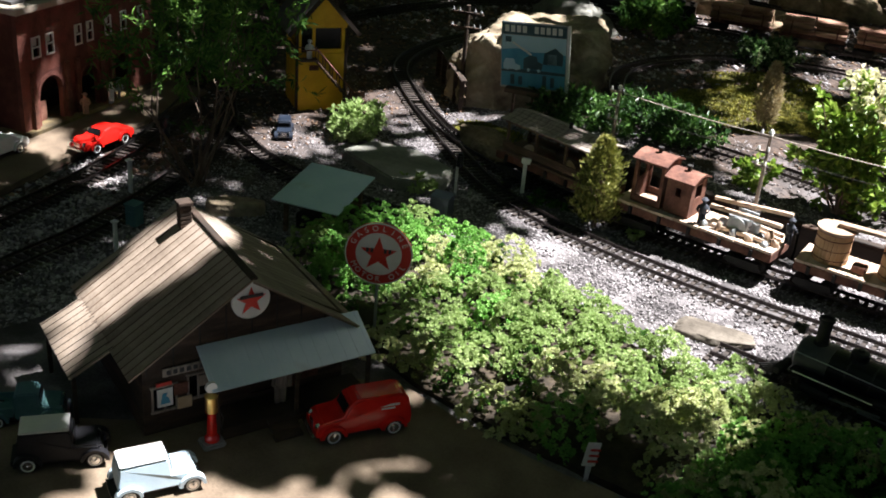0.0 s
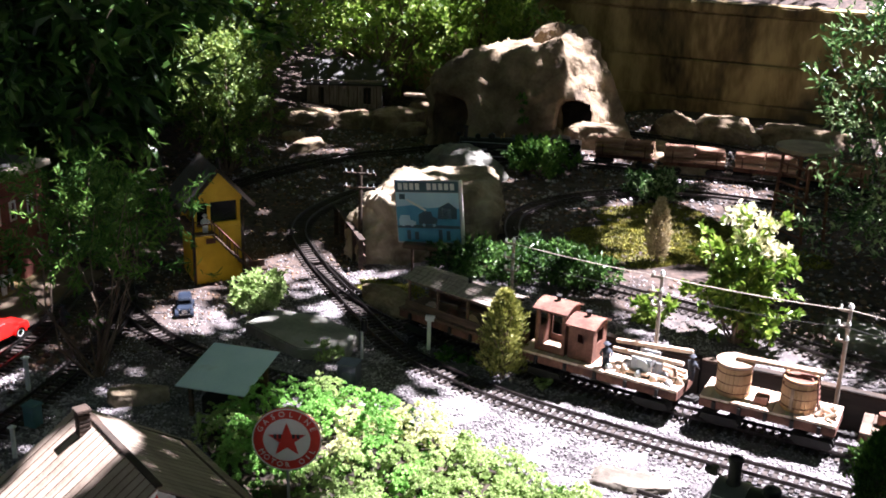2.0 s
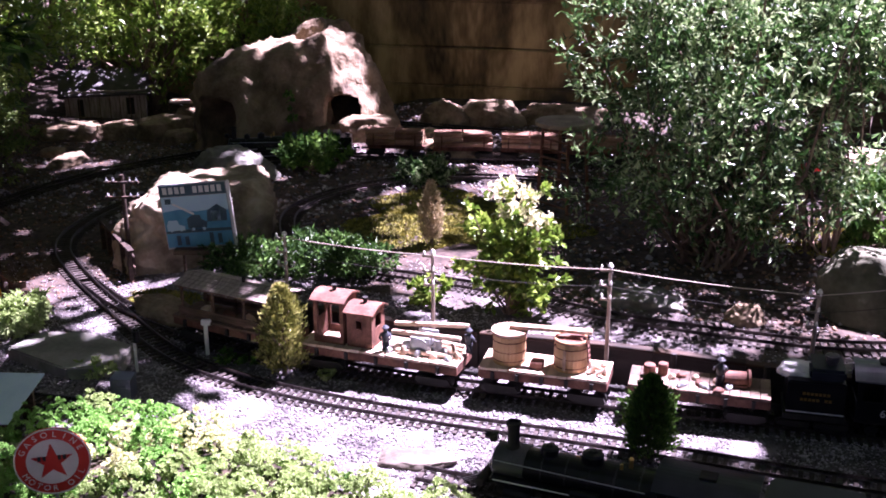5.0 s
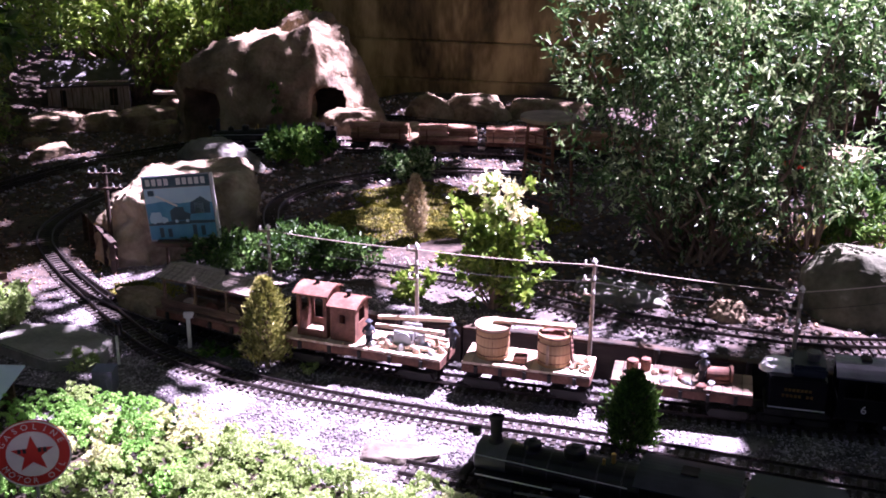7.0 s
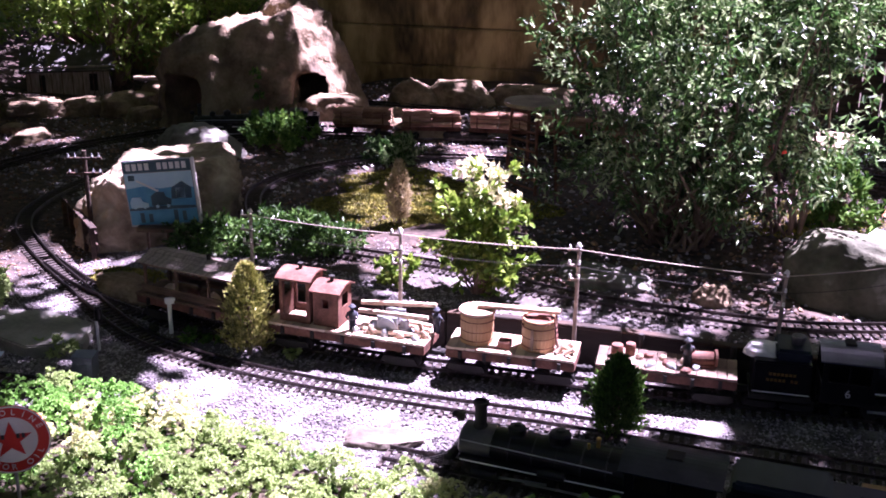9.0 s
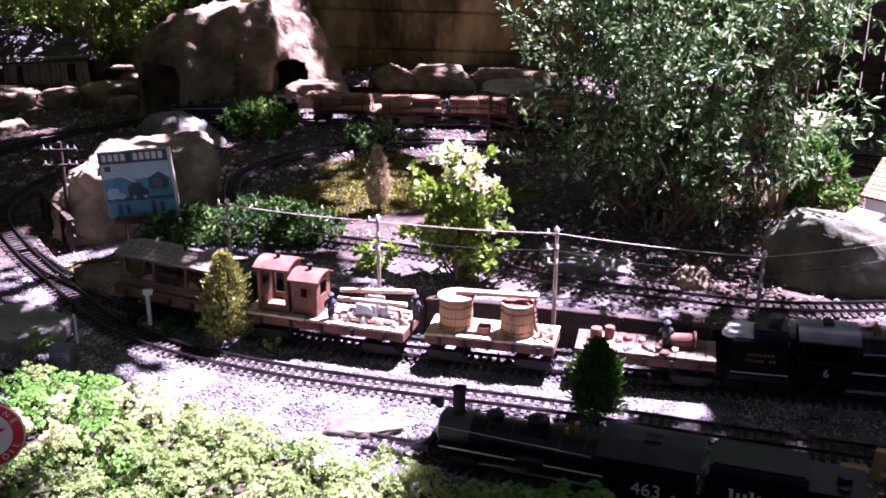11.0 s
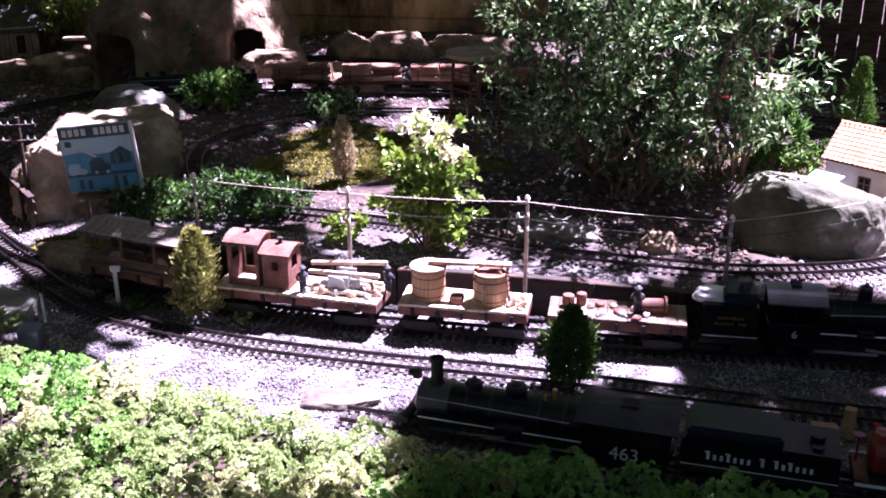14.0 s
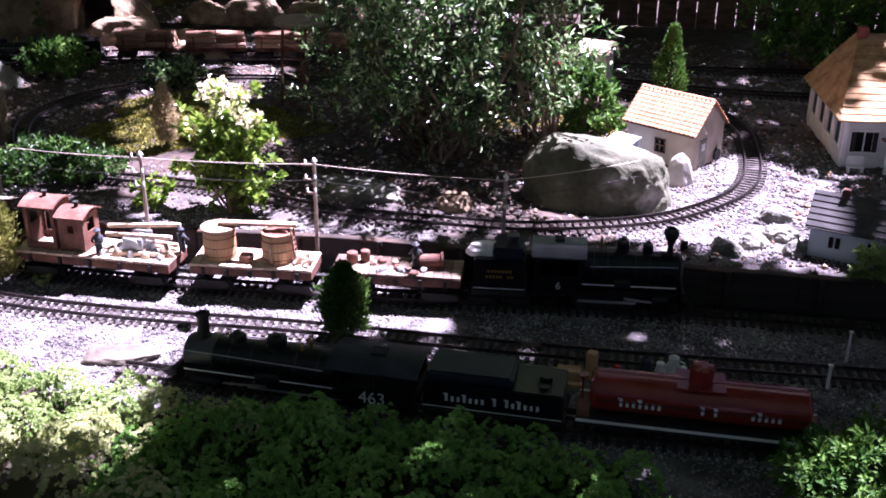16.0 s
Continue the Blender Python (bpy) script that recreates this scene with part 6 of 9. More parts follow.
        if nm == "name_board":
            bm = bmesh.new()
            for k in range(6):
                box(bm, 0.007, 0.001, 0.008, x - 0.028 + 0.0112 * k, -0.0072, z + 0.0035)
            part("lettering_bar", bm, M_OIL_BLACK, q)
        elif mat is M_WHITE:
            bm = bmesh.new()
            prism(bm, [(-0.008, -0.01), (0.008, -0.01), (0.006, 0.0), (0.001, 0.004), (0.004, 0.01), (-0.004, 0.010), (-0.006, 0.0)], 0.001, pose(x, -0.0072, z + 0.016))
            part("picture", bm, M_SIGN_BLUE, q)
    bm = bmesh.new()
    for z in (0.03, 0.075):
        box(bm, 0.010, 0.004, 0.03, 0.075, -0.006, z)
    box(bm, 0.03, 0.003, 0.010, 0.075, -0.006, 0.09)
    part("hanging_sign", bm, M_WOOD_GREY, ob)
    return ob


filling_station()
figure(-1.20, 1.30, 0.032, 80, 0.072, M_WOOD_GREY, "grey painted figurine standing on the porch")


def gas_pump():
    ob = thing("gas_pump", pose(-1.19, 1.158, 0.010, 0, 0, 78), "old red gas pump with a round white globe", "gas pump")
    bm = bmesh.new()
    box(bm, 0.038, 0.034, 0.010, bevel=0.003)
    part("base", bm, M_STEEL, ob, "grey concrete base")
    bm = bmesh.new()
    lathe(bm, [(0.0125, 0.010), (0.0125, 0.016), (0.009, 0.022), (0.0075, 0.05), (0.0075, 0.062), (0.0105, 0.066)], seg=18)
    part("column", bm, M_RED, ob)
    bm = bmesh.new()
    lathe(bm, [(0.010, 0.066), (0.010, 0.094), (0.0115, 0.096), (0.004, 0.102)], seg=18)
    part("meter", bm, M_BRASS, ob)
    bm = bmesh.new()
    cyl(bm, 0.0095, 0.006, 0, 0.003, 0.112, 90, seg=22)
    part("globe", bm, M_WHITE, ob)
    bm = bmesh.new()
    tube(bm, [(0.010, 0, 0.075), (0.019, -0.002, 0.05), (0.014, -0.006, 0.030), (0.011, -0.004, 0.060)], 0.0015)
    part("hose", bm, M_DARK, ob)


gas_pump()


def gasoline_sign():
    ob = thing("gasoline_sign", pose(-1.283, 1.58, 0.0, 0, 0, 42), "round red and white gasoline sign on a thin pole", "sign")
    bm = bmesh.new()
    cyl(bm, 0.003, 0.20, 0, 0.004, 0, seg=10)
    part("pole", bm, M_STEEL, ob)
    bm = bmesh.new()
    cyl(bm, 0.064, 0.004, 0, 0.002, 0.203, 90, seg=48)
    disc = part("disc", bm, M_SIGN_RED, ob, "red enamel rim")
    bm = bmesh.new()
    cyl(bm, 0.0435, 0.001, 0, -0.0021, 0.203, 90, seg=40)
    part("centre", bm, M_WHITE, disc, "white centre field")
    bm = bmesh.new()
    annulus(bm, 0.0615, 0.064, 0.0008, 0, -0.0022, 0.203, 90, seg=48)
    part("rim_line", bm, M_WHITE, disc)
    bm = bmesh.new()
    star(bm, 0.036, pose(0, -0.0040, 0.203))
    part("star", bm, M_SIGN_RED, disc, "red star")
    bm = bmesh.new()
    for k in (-1, 1):
        for j in range(2):
            box(bm, 0.0055, 0.0008, 0.0085, k * (0.0125 + 0.0085 * j), -0.0052, 0.207)
    part("lettering_bar", bm, M_OIL_BLACK, disc)
    for word, a0, a1, flip in (("GASOLINE", 155, 25, False), ("MOTOR OIL", 208, 332, True)):
        n = len(word)
        for i, ch in enumerate(word):
            if ch == " ":
                continue
            a = a0 + (a1 - a0) * i / (n - 1)
            r = 0.0525
            lettering(ch, 0.0150, M_LETTER, disc, pose(r * math.cos(radians(a)), -0.0028, 0.203 + r * math.sin(radians(a)), 90, 0, 0) @ pose(0, 0, 0, 0, 0, a - 90 if not flip else a + 90), "white letter")


gasoline_sign()


# ---------------------------------------------------------------- vehicles
def body_mesh(sections, hw, bevel=0.003):
    """A car shell from a side outline (x, z) of half width hw, narrowed towards the top."""
    bm = bmesh.new()
    zt = max(z for _, z in sections)
    for s in (-1, 1):
        pass
    left, right = [], []
    for x, z in sections:
        k = 1.0 - 0.22 * max(0.0, (z / zt - 0.45)) / 0.55
        left.append(bm.verts.new((x, -hw * k, z)))
        right.append(bm.verts.new((x, hw * k, z)))
    bm.faces.new(left)
    bm.faces.new(right[::-1])
    n = len(left)
    for i in range(n):
        bm.faces.new((left[(i + 1) % n], left[i], right[i], right[(i + 1) % n]))
    bmesh.ops.recalc_face_normals(bm, faces=bm.faces)
    bmesh.ops.bevel(bm, geom=list(bm.edges), offset=bevel, segments=3, affect="EDGES", clamp_overlap=True)
    return bm


def tyre(parent, x, y, r, rim):
    bm = bmesh.new()
    lathe(bm, [(r * 0.55, -0.006), (r * 0.92, -0.006), (r, -0.003), (r, 0.003), (r * 0.92, 0.006), (r * 0.55, 0.006)], seg=22)
    w = part("wheel", bm, M_TYRE, parent, at=pose(x, y, r, 90, 0, 0))
    for s in (-1, 1):
        bm = bmesh.new()
        annulus(bm, r * 0.58, r * 0.78, 0.0007, 0, 0, s * 0.0058, 0 if s > 0 else 180, seg=22)
        part("whitewall", bm, rim, w)
        bm = bmesh.new()
        lathe(bm, [(r * 0.56, 0), (r * 0.52, 0.001), (r * 0.2, 0.002), (r * 0.05, 0.003)], 0, 0, s * 0.0058, 0 if s > 0 else 180, seg=18)
        part("hubcap", bm, M_CHROME, w)
    return w


def car(x, y, z, rot, k, kind, paint, label, name="toy_car", top=None):
    ob = thing(name, pose(x, y, z, 0, 0, rot) @ Matrix.Scale(k, 4), label, "toy car" if name == "toy_car" else "toy truck", "toy vehicles")
    if kind == "panel_van":
        lower = [(-0.082, 0.014), (-0.084, 0.034), (-0.078, 0.066), (-0.066, 0.073), (0.006, 0.073), (0.022, 0.066), (0.033, 0.046), (0.070, 0.040), (0.080, 0.030), (0.082, 0.014)]
    elif kind == "sedan":
        lower = [(-0.092, 0.014), (-0.094, 0.030), (-0.084, 0.038), (-0.055, 0.042), (-0.036, 0.055), (-0.010, 0.058), (0.014, 0.054), (0.032, 0.040), (0.078, 0.036), (0.090, 0.026), (0.090, 0.014)]
    elif kind == "pickup":
        lower = [(-0.016, 0.016), (-0.016, 0.064), (-0.008, 0.070), (0.022, 0.070), (0.030, 0.064), (0.033, 0.044), (0.070, 0.040), (0.074, 0.030), (0.074, 0.016)]
    else:
        lower = [(-0.066, 0.016), (-0.068, 0.04), (-0.064, 0.068), (0.012, 0.070), (0.018, 0.064), (0.020, 0.042), (0.058, 0.040), (0.062, 0.034), (0.062, 0.016)]
    hw = 0.031
    body = part("body", body_mesh(lower, hw), paint, ob, smooth=False)
    # fenders
    fx, rx = (0.052, -0.052) if kind != "pickup" else (0.050, -0.048)
    for s in (-1, 1):
        for wx in (fx, rx):
            bm = bmesh.new()
            n = 10
            pts = [(wx + 0.023 * math.cos(math.pi * i / n), 0.014 + 0.021 * math.sin(math.pi * i / n)) for i in range(n + 1)]
            inn = [(wx + 0.017 * math.cos(math.pi * i / n), 0.014 + 0.0155 * math.sin(math.pi * i / n)) for i in range(n, -1, -1)]
            prism(bm, pts + inn, 0.014, pose(0, s * (hw - 0.001), 0))
            part("fender", bm, paint, ob)
            tyre(ob, wx, s * (hw - 0.0025), 0.0145, M_WHITE)
        bm = bmesh.new()
        ball(bm, 0.005, 0.005, 0.005, lower[-2][0] - 0.004, s * 0.021, 0.033)
        part("headlight", bm, M_CHROME, ob)
        # side glass set just proud of the shell
        bm = bmesh.new()
        if kind == "sedan":
            prism(bm, [(-0.040, 0.043), (-0.030, 0.052), (0.012, 0.051), (0.024, 0.043)], 0.002, pose(0, s * (hw * 0.86), 0, s * 12))
        elif kind == "panel_van":
            prism(bm, [(0.0, 0.048), (0.0, 0.064), (0.014, 0.064), (0.024, 0.048)], 0.002, pose(0, s * (hw * 0.875), 0, s * 6))
        elif kind == "pickup":
            prism(bm, [(-0.008, 0.046), (-0.008, 0.063), (0.020, 0.063), (0.024, 0.046)], 0.002, pose(0, s * (hw * 0.875), 0, s * 6))
        else:
            prism(bm, [(-0.016, 0.044), (-0.016, 0.060), (0.010, 0.060), (0.012, 0.044)], 0.002, pose(0, s * (hw * 0.90), 0, s * 6))
        part("side_window", bm, M_GLASS_DARK, ob)
    bm = bmesh.new()
    front = lower[-2][0]
    box(bm, 0.005, 0.058, 0.006, front + 0.006, 0, 0.014, bevel=0.0015)
    part("bumper", bm, M_CHROME, ob)
    bm = bmesh.new()
    for i in range(7):
        box(bm, 0.002, 0.0018, 0.016, front + 0.0005, (i - 3) * 0.0032, 0.019)
    part("grille", bm, M_CHROME, ob)
    bm = bmesh.new()
    ws = {"sedan": (0.026, 0.049, -38), "panel_van": (0.0285, 0.057, -26), "pickup": (0.0325, 0.055, -10), "box": (0.0205, 0.053, -6)}[kind]
    box(bm, 0.0016, 0.040, 0.016, 0, 0, -0.008)
    part("windscreen", bm, M_GLASS_DARK, ob, at=pose(ws[0], 0, ws[1], 0, ws[2], 0))
    bm = bmesh.new()
    box(bm, 0.15, 0.05, 0.008, -0.004, 0, 0.010)
    part("chassis", bm, M_DARK, ob)
    if kind == "pickup":
        bm = bmesh.new()
        box(bm, 0.068, 0.058, 0.003, -0.052, 0, 0.022)
        for s in (-1, 1):
            box(bm, 0.068, 0.003, 0.018, -0.052, s * 0.0285, 0.025)
        box(bm, 0.003, 0.054, 0.018, -0.0845, 0, 0.025)
        part("load_bed", bm, paint, ob)
    if top:
        bm = bmesh.new()
        if kind == "pickup":
            box(bm, 0.042, 0.048, 0.004, 0.007, 0, 0.069, bevel=0.0015)
        else:
            box(bm, 0.078, 0.050, 0.004, -0.024, 0, 0.069, bevel=0.0015)
        part("roof_panel", bm, top, ob, "pale canvas roof")
    return ob


van = car(-1.083, 1.378, 0.010, -111, 1.02, "panel_van", M_RED, "bright red toy panel van with a white script bar", name="toy_van")
for s in (-1, 1):
    bm = bmesh.new()
    box(bm, 0.034, 0.0006, 0.004, 0, 0, 0.004)
    box(bm, 0.024, 0.0006, 0.003, 0.003, 0, -0.001)
    part("script_bar", bm, M_LETTER, van, "white script shape", at=pose(-0.045, s * 0.0275, 0.050, s * 8, 0, 0))
car(-1.150, 1.035, 0.010, 73, 0.92, "box", M_BLUE_WALL, "pale blue toy truck with a white roof", name="toy_truck", top=M_WHITE)
car(-1.300, 0.955, 0.010, 62, 0.95, "box", M_BLACK_GLOSS, "black vintage toy truck with a grey canvas roof", name="toy_truck", top=M_WALL_WHITE)
car(-1.435, 0.955, 0.010, 60, 0.85, "pickup", M_TEAL, "dull teal toy pickup parked beside the station", name="toy_truck")
car(-2.478, 1.632, 0.012, -72, 0.98, "sedan", M_RED, "glossy red toy sedan parked on the village road")
car(-2.545, 1.375, 0.012, -68, 0.95, "sedan", M_WHITE, "white toy sedan in shade on the village road")
car(-2.32, 2.112, 0.0, -38, 0.70, "box", M_DUSTY_SHEEN, "small navy vintage toy car below the signal tower")


# ---------------------------------------------------------------- signal tower
def signal_tower():
    ob = thing("signal_tower", pose(-2.44, 2.331, 0.0, 0, 0, 66.5) @ Matrix.Scale(1.1, 4), "bright yellow wooden signal tower with dark roof and outside stair", "model building")
    W, D, E, A = 0.132, 0.14, 0.236, 0.326
    bm = bmesh.new()
    box(bm, W, D, 0.158, 0, D / 2, 0)
    part("lower_storey", bm, M_YELLOW, ob)
    bm = bmesh.new()
    box(bm, W + 0.004, D + 0.004, 0.006, 0, D / 2, 0.158)
    part("floor_band", bm, M_YELLOW, ob)
    for s in (-1, 1):
        for t in (0, 1):
            bm = bmesh.new()
            box(bm, 0.010, 0.010, E - 0.164, s * (W / 2 - 0.005), 0.005 + t * (D - 0.010), 0.164)
            part("corner_post", bm, M_YELLOW, ob)
    bm = bmesh.new()
    box(bm, 0.008, 0.008, E - 0.164, -0.022, 0.004, 0.164)
    part("mullion", bm, M_YELLOW, ob)
    bm = bmesh.new()
    box(bm, 0.076, 0.006, 0.012, 0.022, 0.004, 0.164)
    part("sill_board", bm, M_YELLOW, ob)
    bm = bmesh.new()
    box(bm, W - 0.022, D - 0.022, E - 0.166, 0, D / 2, 0.165)
    part("window_band", bm, M_GLASS_DARK, ob, "dark window glass")
    bm = bmesh.new()
    box(bm, W + 0.006, D + 0.006, 0.008, 0, D / 2, E)
    part("eave_board", bm, M_YELLOW, ob)
    for y in (0.0, D):
        bm = bmesh.new()
        prism(bm, [(-W / 2 - 0.016, E + 0.007), (W / 2 + 0.016, E + 0.007), (0, A)], 0.005, pose(0, y, 0))
        part("gable", bm, M_YELLOW, ob)
    for s in (-1, 1):
        roof_pitch(ob, s * (W / 2 + 0.032), E - 0.012, 0.0, A + 0.007, -0.028, D + 0.03, 10, M_ROOF_GREY, "roof_board")
        bm = bmesh.new()
        run, rise = W / 2 + 0.032, A + 0.019 - E
        box(bm, math.hypot(run, rise), 0.004, 0.011, 0, 0, -0.005)
        part("fascia", bm, M_WOOD_BLACK, ob, "black gable trim", at=pose(s * run / 2, -0.030, A + 0.005 - rise / 2, 0, s * math.degrees(math.atan2(rise, run)), 0))
        bm = bmesh.new()
        box(bm, 0.007, 0.007, 0.236, s * (W / 2 + 0.002), -0.002, 0)
        part("corner_trim", bm, M_WOOD_BLACK, ob, "black corner trim")
    bm = bmesh.new()
    cyl(bm, 0.006, 0.05, 0.03, D * 0.6, A - 0.04, seg=12)
    part("stovepipe", bm, M_DARK, ob)
    bm = bmesh.new()
    box(bm, 0.026, 0.003, 0.014, -0.02, -0.0015, 0.118)
    part("plaque", bm, M_RUST, ob)
    # stair up the front
    bm = bmesh.new()
    box(bm, 0.05, 0.03, 0.004, -0.04, -0.015, 0.150)
    part("landing", bm, M_WOOD_DARK, ob)
    for k in range(9):
        bm = bmesh.new()
        box(bm, 0.012, 0.026, 0.003, -0.012 + 0.0115 * k, -0.014, 0.142 - 0.0135 * k)
        part("tread", bm, M_WOOD_DARK, ob)
    for y in (-0.001, -0.028):
        bm = bmesh.new()
        tube(bm, [(-0.016, y, 0.148), (0.088, y, 0.026)], 0.003, 6)
        part("stringer", bm, M_WOOD_DARK, ob)
        bm = bmesh.new()
        tube(bm, [(-0.064, y, 0.182), (-0.016, y, 0.182), (0.088, y, 0.060)], 0.0022, 6)
        part("handrail", bm, M_RUST, ob)
        for k in range(6):
            bm = bmesh.new()
            x = -0.016 + 0.0205 * k
            z = 0.148 - (x + 0.016) * 1.173
            box(bm, 0.003, 0.003, 0.036, x, y, z)
            part("baluster", bm, M_RUST, ob)
    for s in (-1, 1):
        bm = bmesh.new()
        box(bm, 0.014, D * 0.5, 0.028, s * (W / 2 + 0.008), D * 0.4, 0.15, bevel=0.001)
        part("side_box", bm, M_WOOD_DARK, ob)


signal_tower()
figure(-2.443, 2.288, 0.155 * 1.1, 60, 0.055, M_WHITE, "white painted figurine on the tower landing")
bm = bmesh.new()
box(bm, 0.05, 0.035, 0.004, 0, 0, 0.022)
for sx in (-1, 1):
    for sy in (-1, 1):
        box(bm, 0.004, 0.004, 0.022, sx * 0.022, sy * 0.014, 0)
box(bm, 0.05, 0.004, 0.02, 0, 0.0165, 0.026)
solid("bench", bm, M_WOOD_DARK, pose(-2.40, 2.45, 0, 0, 0, 66), "small dark bench beside the signal tower", "bench")


# ---------------------------------------------------------------- tin-roofed shed
def tin_shed():
    ob = thing("tin_shed", pose(-1.775, 1.835, 0.0, 0, 0, -65), "open shed under a tin roof tinted with sky blue", "model building")
    for sx in (-1, 1):
        for sy in (-1, 1):
            bm = bmesh.new()
            box(bm, 0.009, 0.009, 0.092 - sx * 0.012, sx * 0.07, sy * 0.062, 0)
            part("post", bm, M_WOOD_DARK, ob)
    bm = bmesh.new()
    box(bm, 0.198, 0.172, 0.003, 0, 0, 0, bevel=0.0006)
    roof = part("roof", bm, M_TIN, ob, "tin sheet tinted with sky blue", at=pose(0, 0, 0.096, 0, 7, 0))
    bm = bmesh.new()
    box(bm, 0.198, 0.0012, 0.0006)
    me = link_mesh("seam", bm, M_TIN)
    for k in range(9):
        share("seam", me, roof, pose(0, -0.076 + k * 0.019, 0.0028))
    bm = bmesh.new()
    box(bm, 0.004, 0.12, 0.07, -0.07, 0, 0)
    part("rear_board", bm, M_WOOD_DARK, ob)
    bm = bmesh.new()
    box(bm, 0.11, 0.09, 0.045, 0, 0, 0, bevel=0.003)
    part("dark_block", bm, M_DARK, ob)


tin_shed()


# ---------------------------------------------------------------- trackside posts
def switch_stand():
    ob = thing("switch_stand", pose(-1.651, 2.403, gz(-1.651, 2.403), 0, 0, 35), "white switch stand with a stubby cross arm", "track signal")
    bm = bmesh.new()
    box(bm, 0.010, 0.008, 0.088, bevel=0.001)
    part("post", bm, M_WHITE, ob)
    bm = bmesh.new()
    box(bm, 0.026, 0.010, 0.016, 0.002, 0, 0.083, bevel=0.002)
    part("arm", bm, M_WHITE, ob)
    bm = bmesh.new()
    box(bm, 0.024, 0.02, 0.02, -0.045, 0.02, 0, bevel=0.002)
    part("throw_box", bm, M_DARK, ob)


switch_stand()


def signal_post(x, y, h, label, black_head=True, w=0.006):
    ob = thing("signal_post", pose(x, y, gz(x, y), 0, 0, 20), label, "track signal", "signal posts")
    bm = bmesh.new()
    box(bm, w, w, h, bevel=0.001)
    part("post", bm, M_WHITE, ob)
    if black_head:
        bm = bmesh.new()
        cyl(bm, 0.009, 0.030, 0.006, 0, h - 0.022, seg=16)
        cyl(bm, 0.006, 0.006, 0.006, 0, h + 0.008, seg=16)
        part("head", bm, M_BLACK, ob, "black signal lamp")
    else:
        bm = bmesh.new()
        box(bm, w * 1.8, w * 1.8, 0.004, 0, 0, h, bevel=0.001)
        part("cap", bm, M_WHITE, ob)


signal_post(-1.735, 2.235, 0.105, "slim white signal post with a black lamp")
signal_post(-2.196, 1.561, 0.085, "plain white post beside the shaded track", False, 0.009)
signal_post(-1.92, 1.375, 0.075, "plain white post behind the filling station", False, 0.008)
signal_post(0.599, 2.712, 0.072, "plain white post beside the main track", False, 0.005)
signal_post(0.562, 2.573, 0.055, "short white post beside the main track", False, 0.006)
signal_post(-0.757, 1.600, 0.060, "short white marker at the edge of the yard", False, 0.008)
signal_post(-1.72, 4.60, 0.07, "short white post on the back track", False, 0.012)


def small_box(x, y, w, d, h, rot, mat, label, name="junction_box"):
    ob = thing(name, pose(x, y, gz(x, y), 0, 0, rot), label, "box", "trackside boxes")
    bm = bmesh.new()
    box(bm, w, d, h, bevel=0.0015)
    part("body", bm, mat, ob)
    bm = bmesh.new()
    box(bm, w + 0.004, d + 0.004, 0.005, 0, 0, h, bevel=0.001)
    part("lid", bm, mat, ob)
    bm = bmesh.new()
    box(bm, w * 0.5, 0.0015, h * 0.5, 0, -d / 2 - 0.0009, h * 0.25)
    part("door_panel", bm, mat, ob)


small_box(-1.66, 2.115, 0.048, 0.045, 0.052, 25, M_CAB_STEEL, "grey metal junction box beside the switch")
small_box(-2.03, 1.48, 0.03, 0.03, 0.05, 20, M_TEAL, "dull teal metal box beside the shaded track")

# red and white warning plate at the edge of the yard
ob = thing("warning_plate", pose(-0.752, 1.588, 0.0, 0, 0, 60), "small leaning red and white plate on a stick", "sign")
bm = bmesh.new()
cyl(bm, 0.002, 0.05, seg=8)
part("stick", bm, M_WHITE, ob)
bm = bmesh.new()
box(bm, 0.024, 0.003, 0.046, 0, -0.003, 0.038, ry=8, bevel=0.001)
plate = part("plate", bm, M_WHITE, ob)
bm = bmesh.new()
for k in range(3):
    box(bm, 0.018, 0.001, 0.004, 0.006 + 0.001 * k, -0.0052, 0.046 + 0.011 * k, ry=8)
part("stripe", bm, M_SIGN_RED, plate)


# ---------------------------------------------------------------- telegraph line
def line_pole(x, y, h, lean, label):
    ob = thing("telegraph_pole", pose(x, y, gz(x, y), lean[0], lean[1], 12), label, "pole", "telegraph poles")
    bm = bmesh.new()
    cyl(bm, 0.0055, h, r2=0.0042, seg=12)
    part("shaft", bm, M_WOOD_GREY, ob)
    for z, L in ((h - 0.012, 0.03), (h - 0.05, 0.03), (h - 0.085, 0.026)):
        bm = bmesh.new()
        box(bm, L, 0.005, 0.005, -L * 0.35, -0.004, z)
        arm = part("crossarm", bm, M_WOOD_GREY, ob)
        for k in (-0.85, 0.1):
            bm = bmesh.new()
            lathe(bm, [(0.0028, 0), (0.0036, 0.003), (0.0022, 0.005), (0.0034, 0.007), (0.0015, 0.011)], L * k * 0.8, -0.004, z + 0.005, seg=12)
            part("insulator", bm, M_LETTER, arm, "white insulator")
    bm = bmesh.new()
    cyl(bm, 0.007, 0.008, 0, 0, h, r2=0.003, seg=12)
    part("finial", bm, M_WHITE, ob)


POLES = [(-1.494, 2.549, 0.31), (-1.075, 2.575, 0.320), (-0.675, 2.712, 0.308), (-0.227, 2.838, 0.196)]
for i, (x, y, h) in enumerate(POLES):
    line_pole(x, y, h, ((0, 0), (0, 0), (0, 0), (0, 1))[i], "slim grey telegraph pole with white insulators")


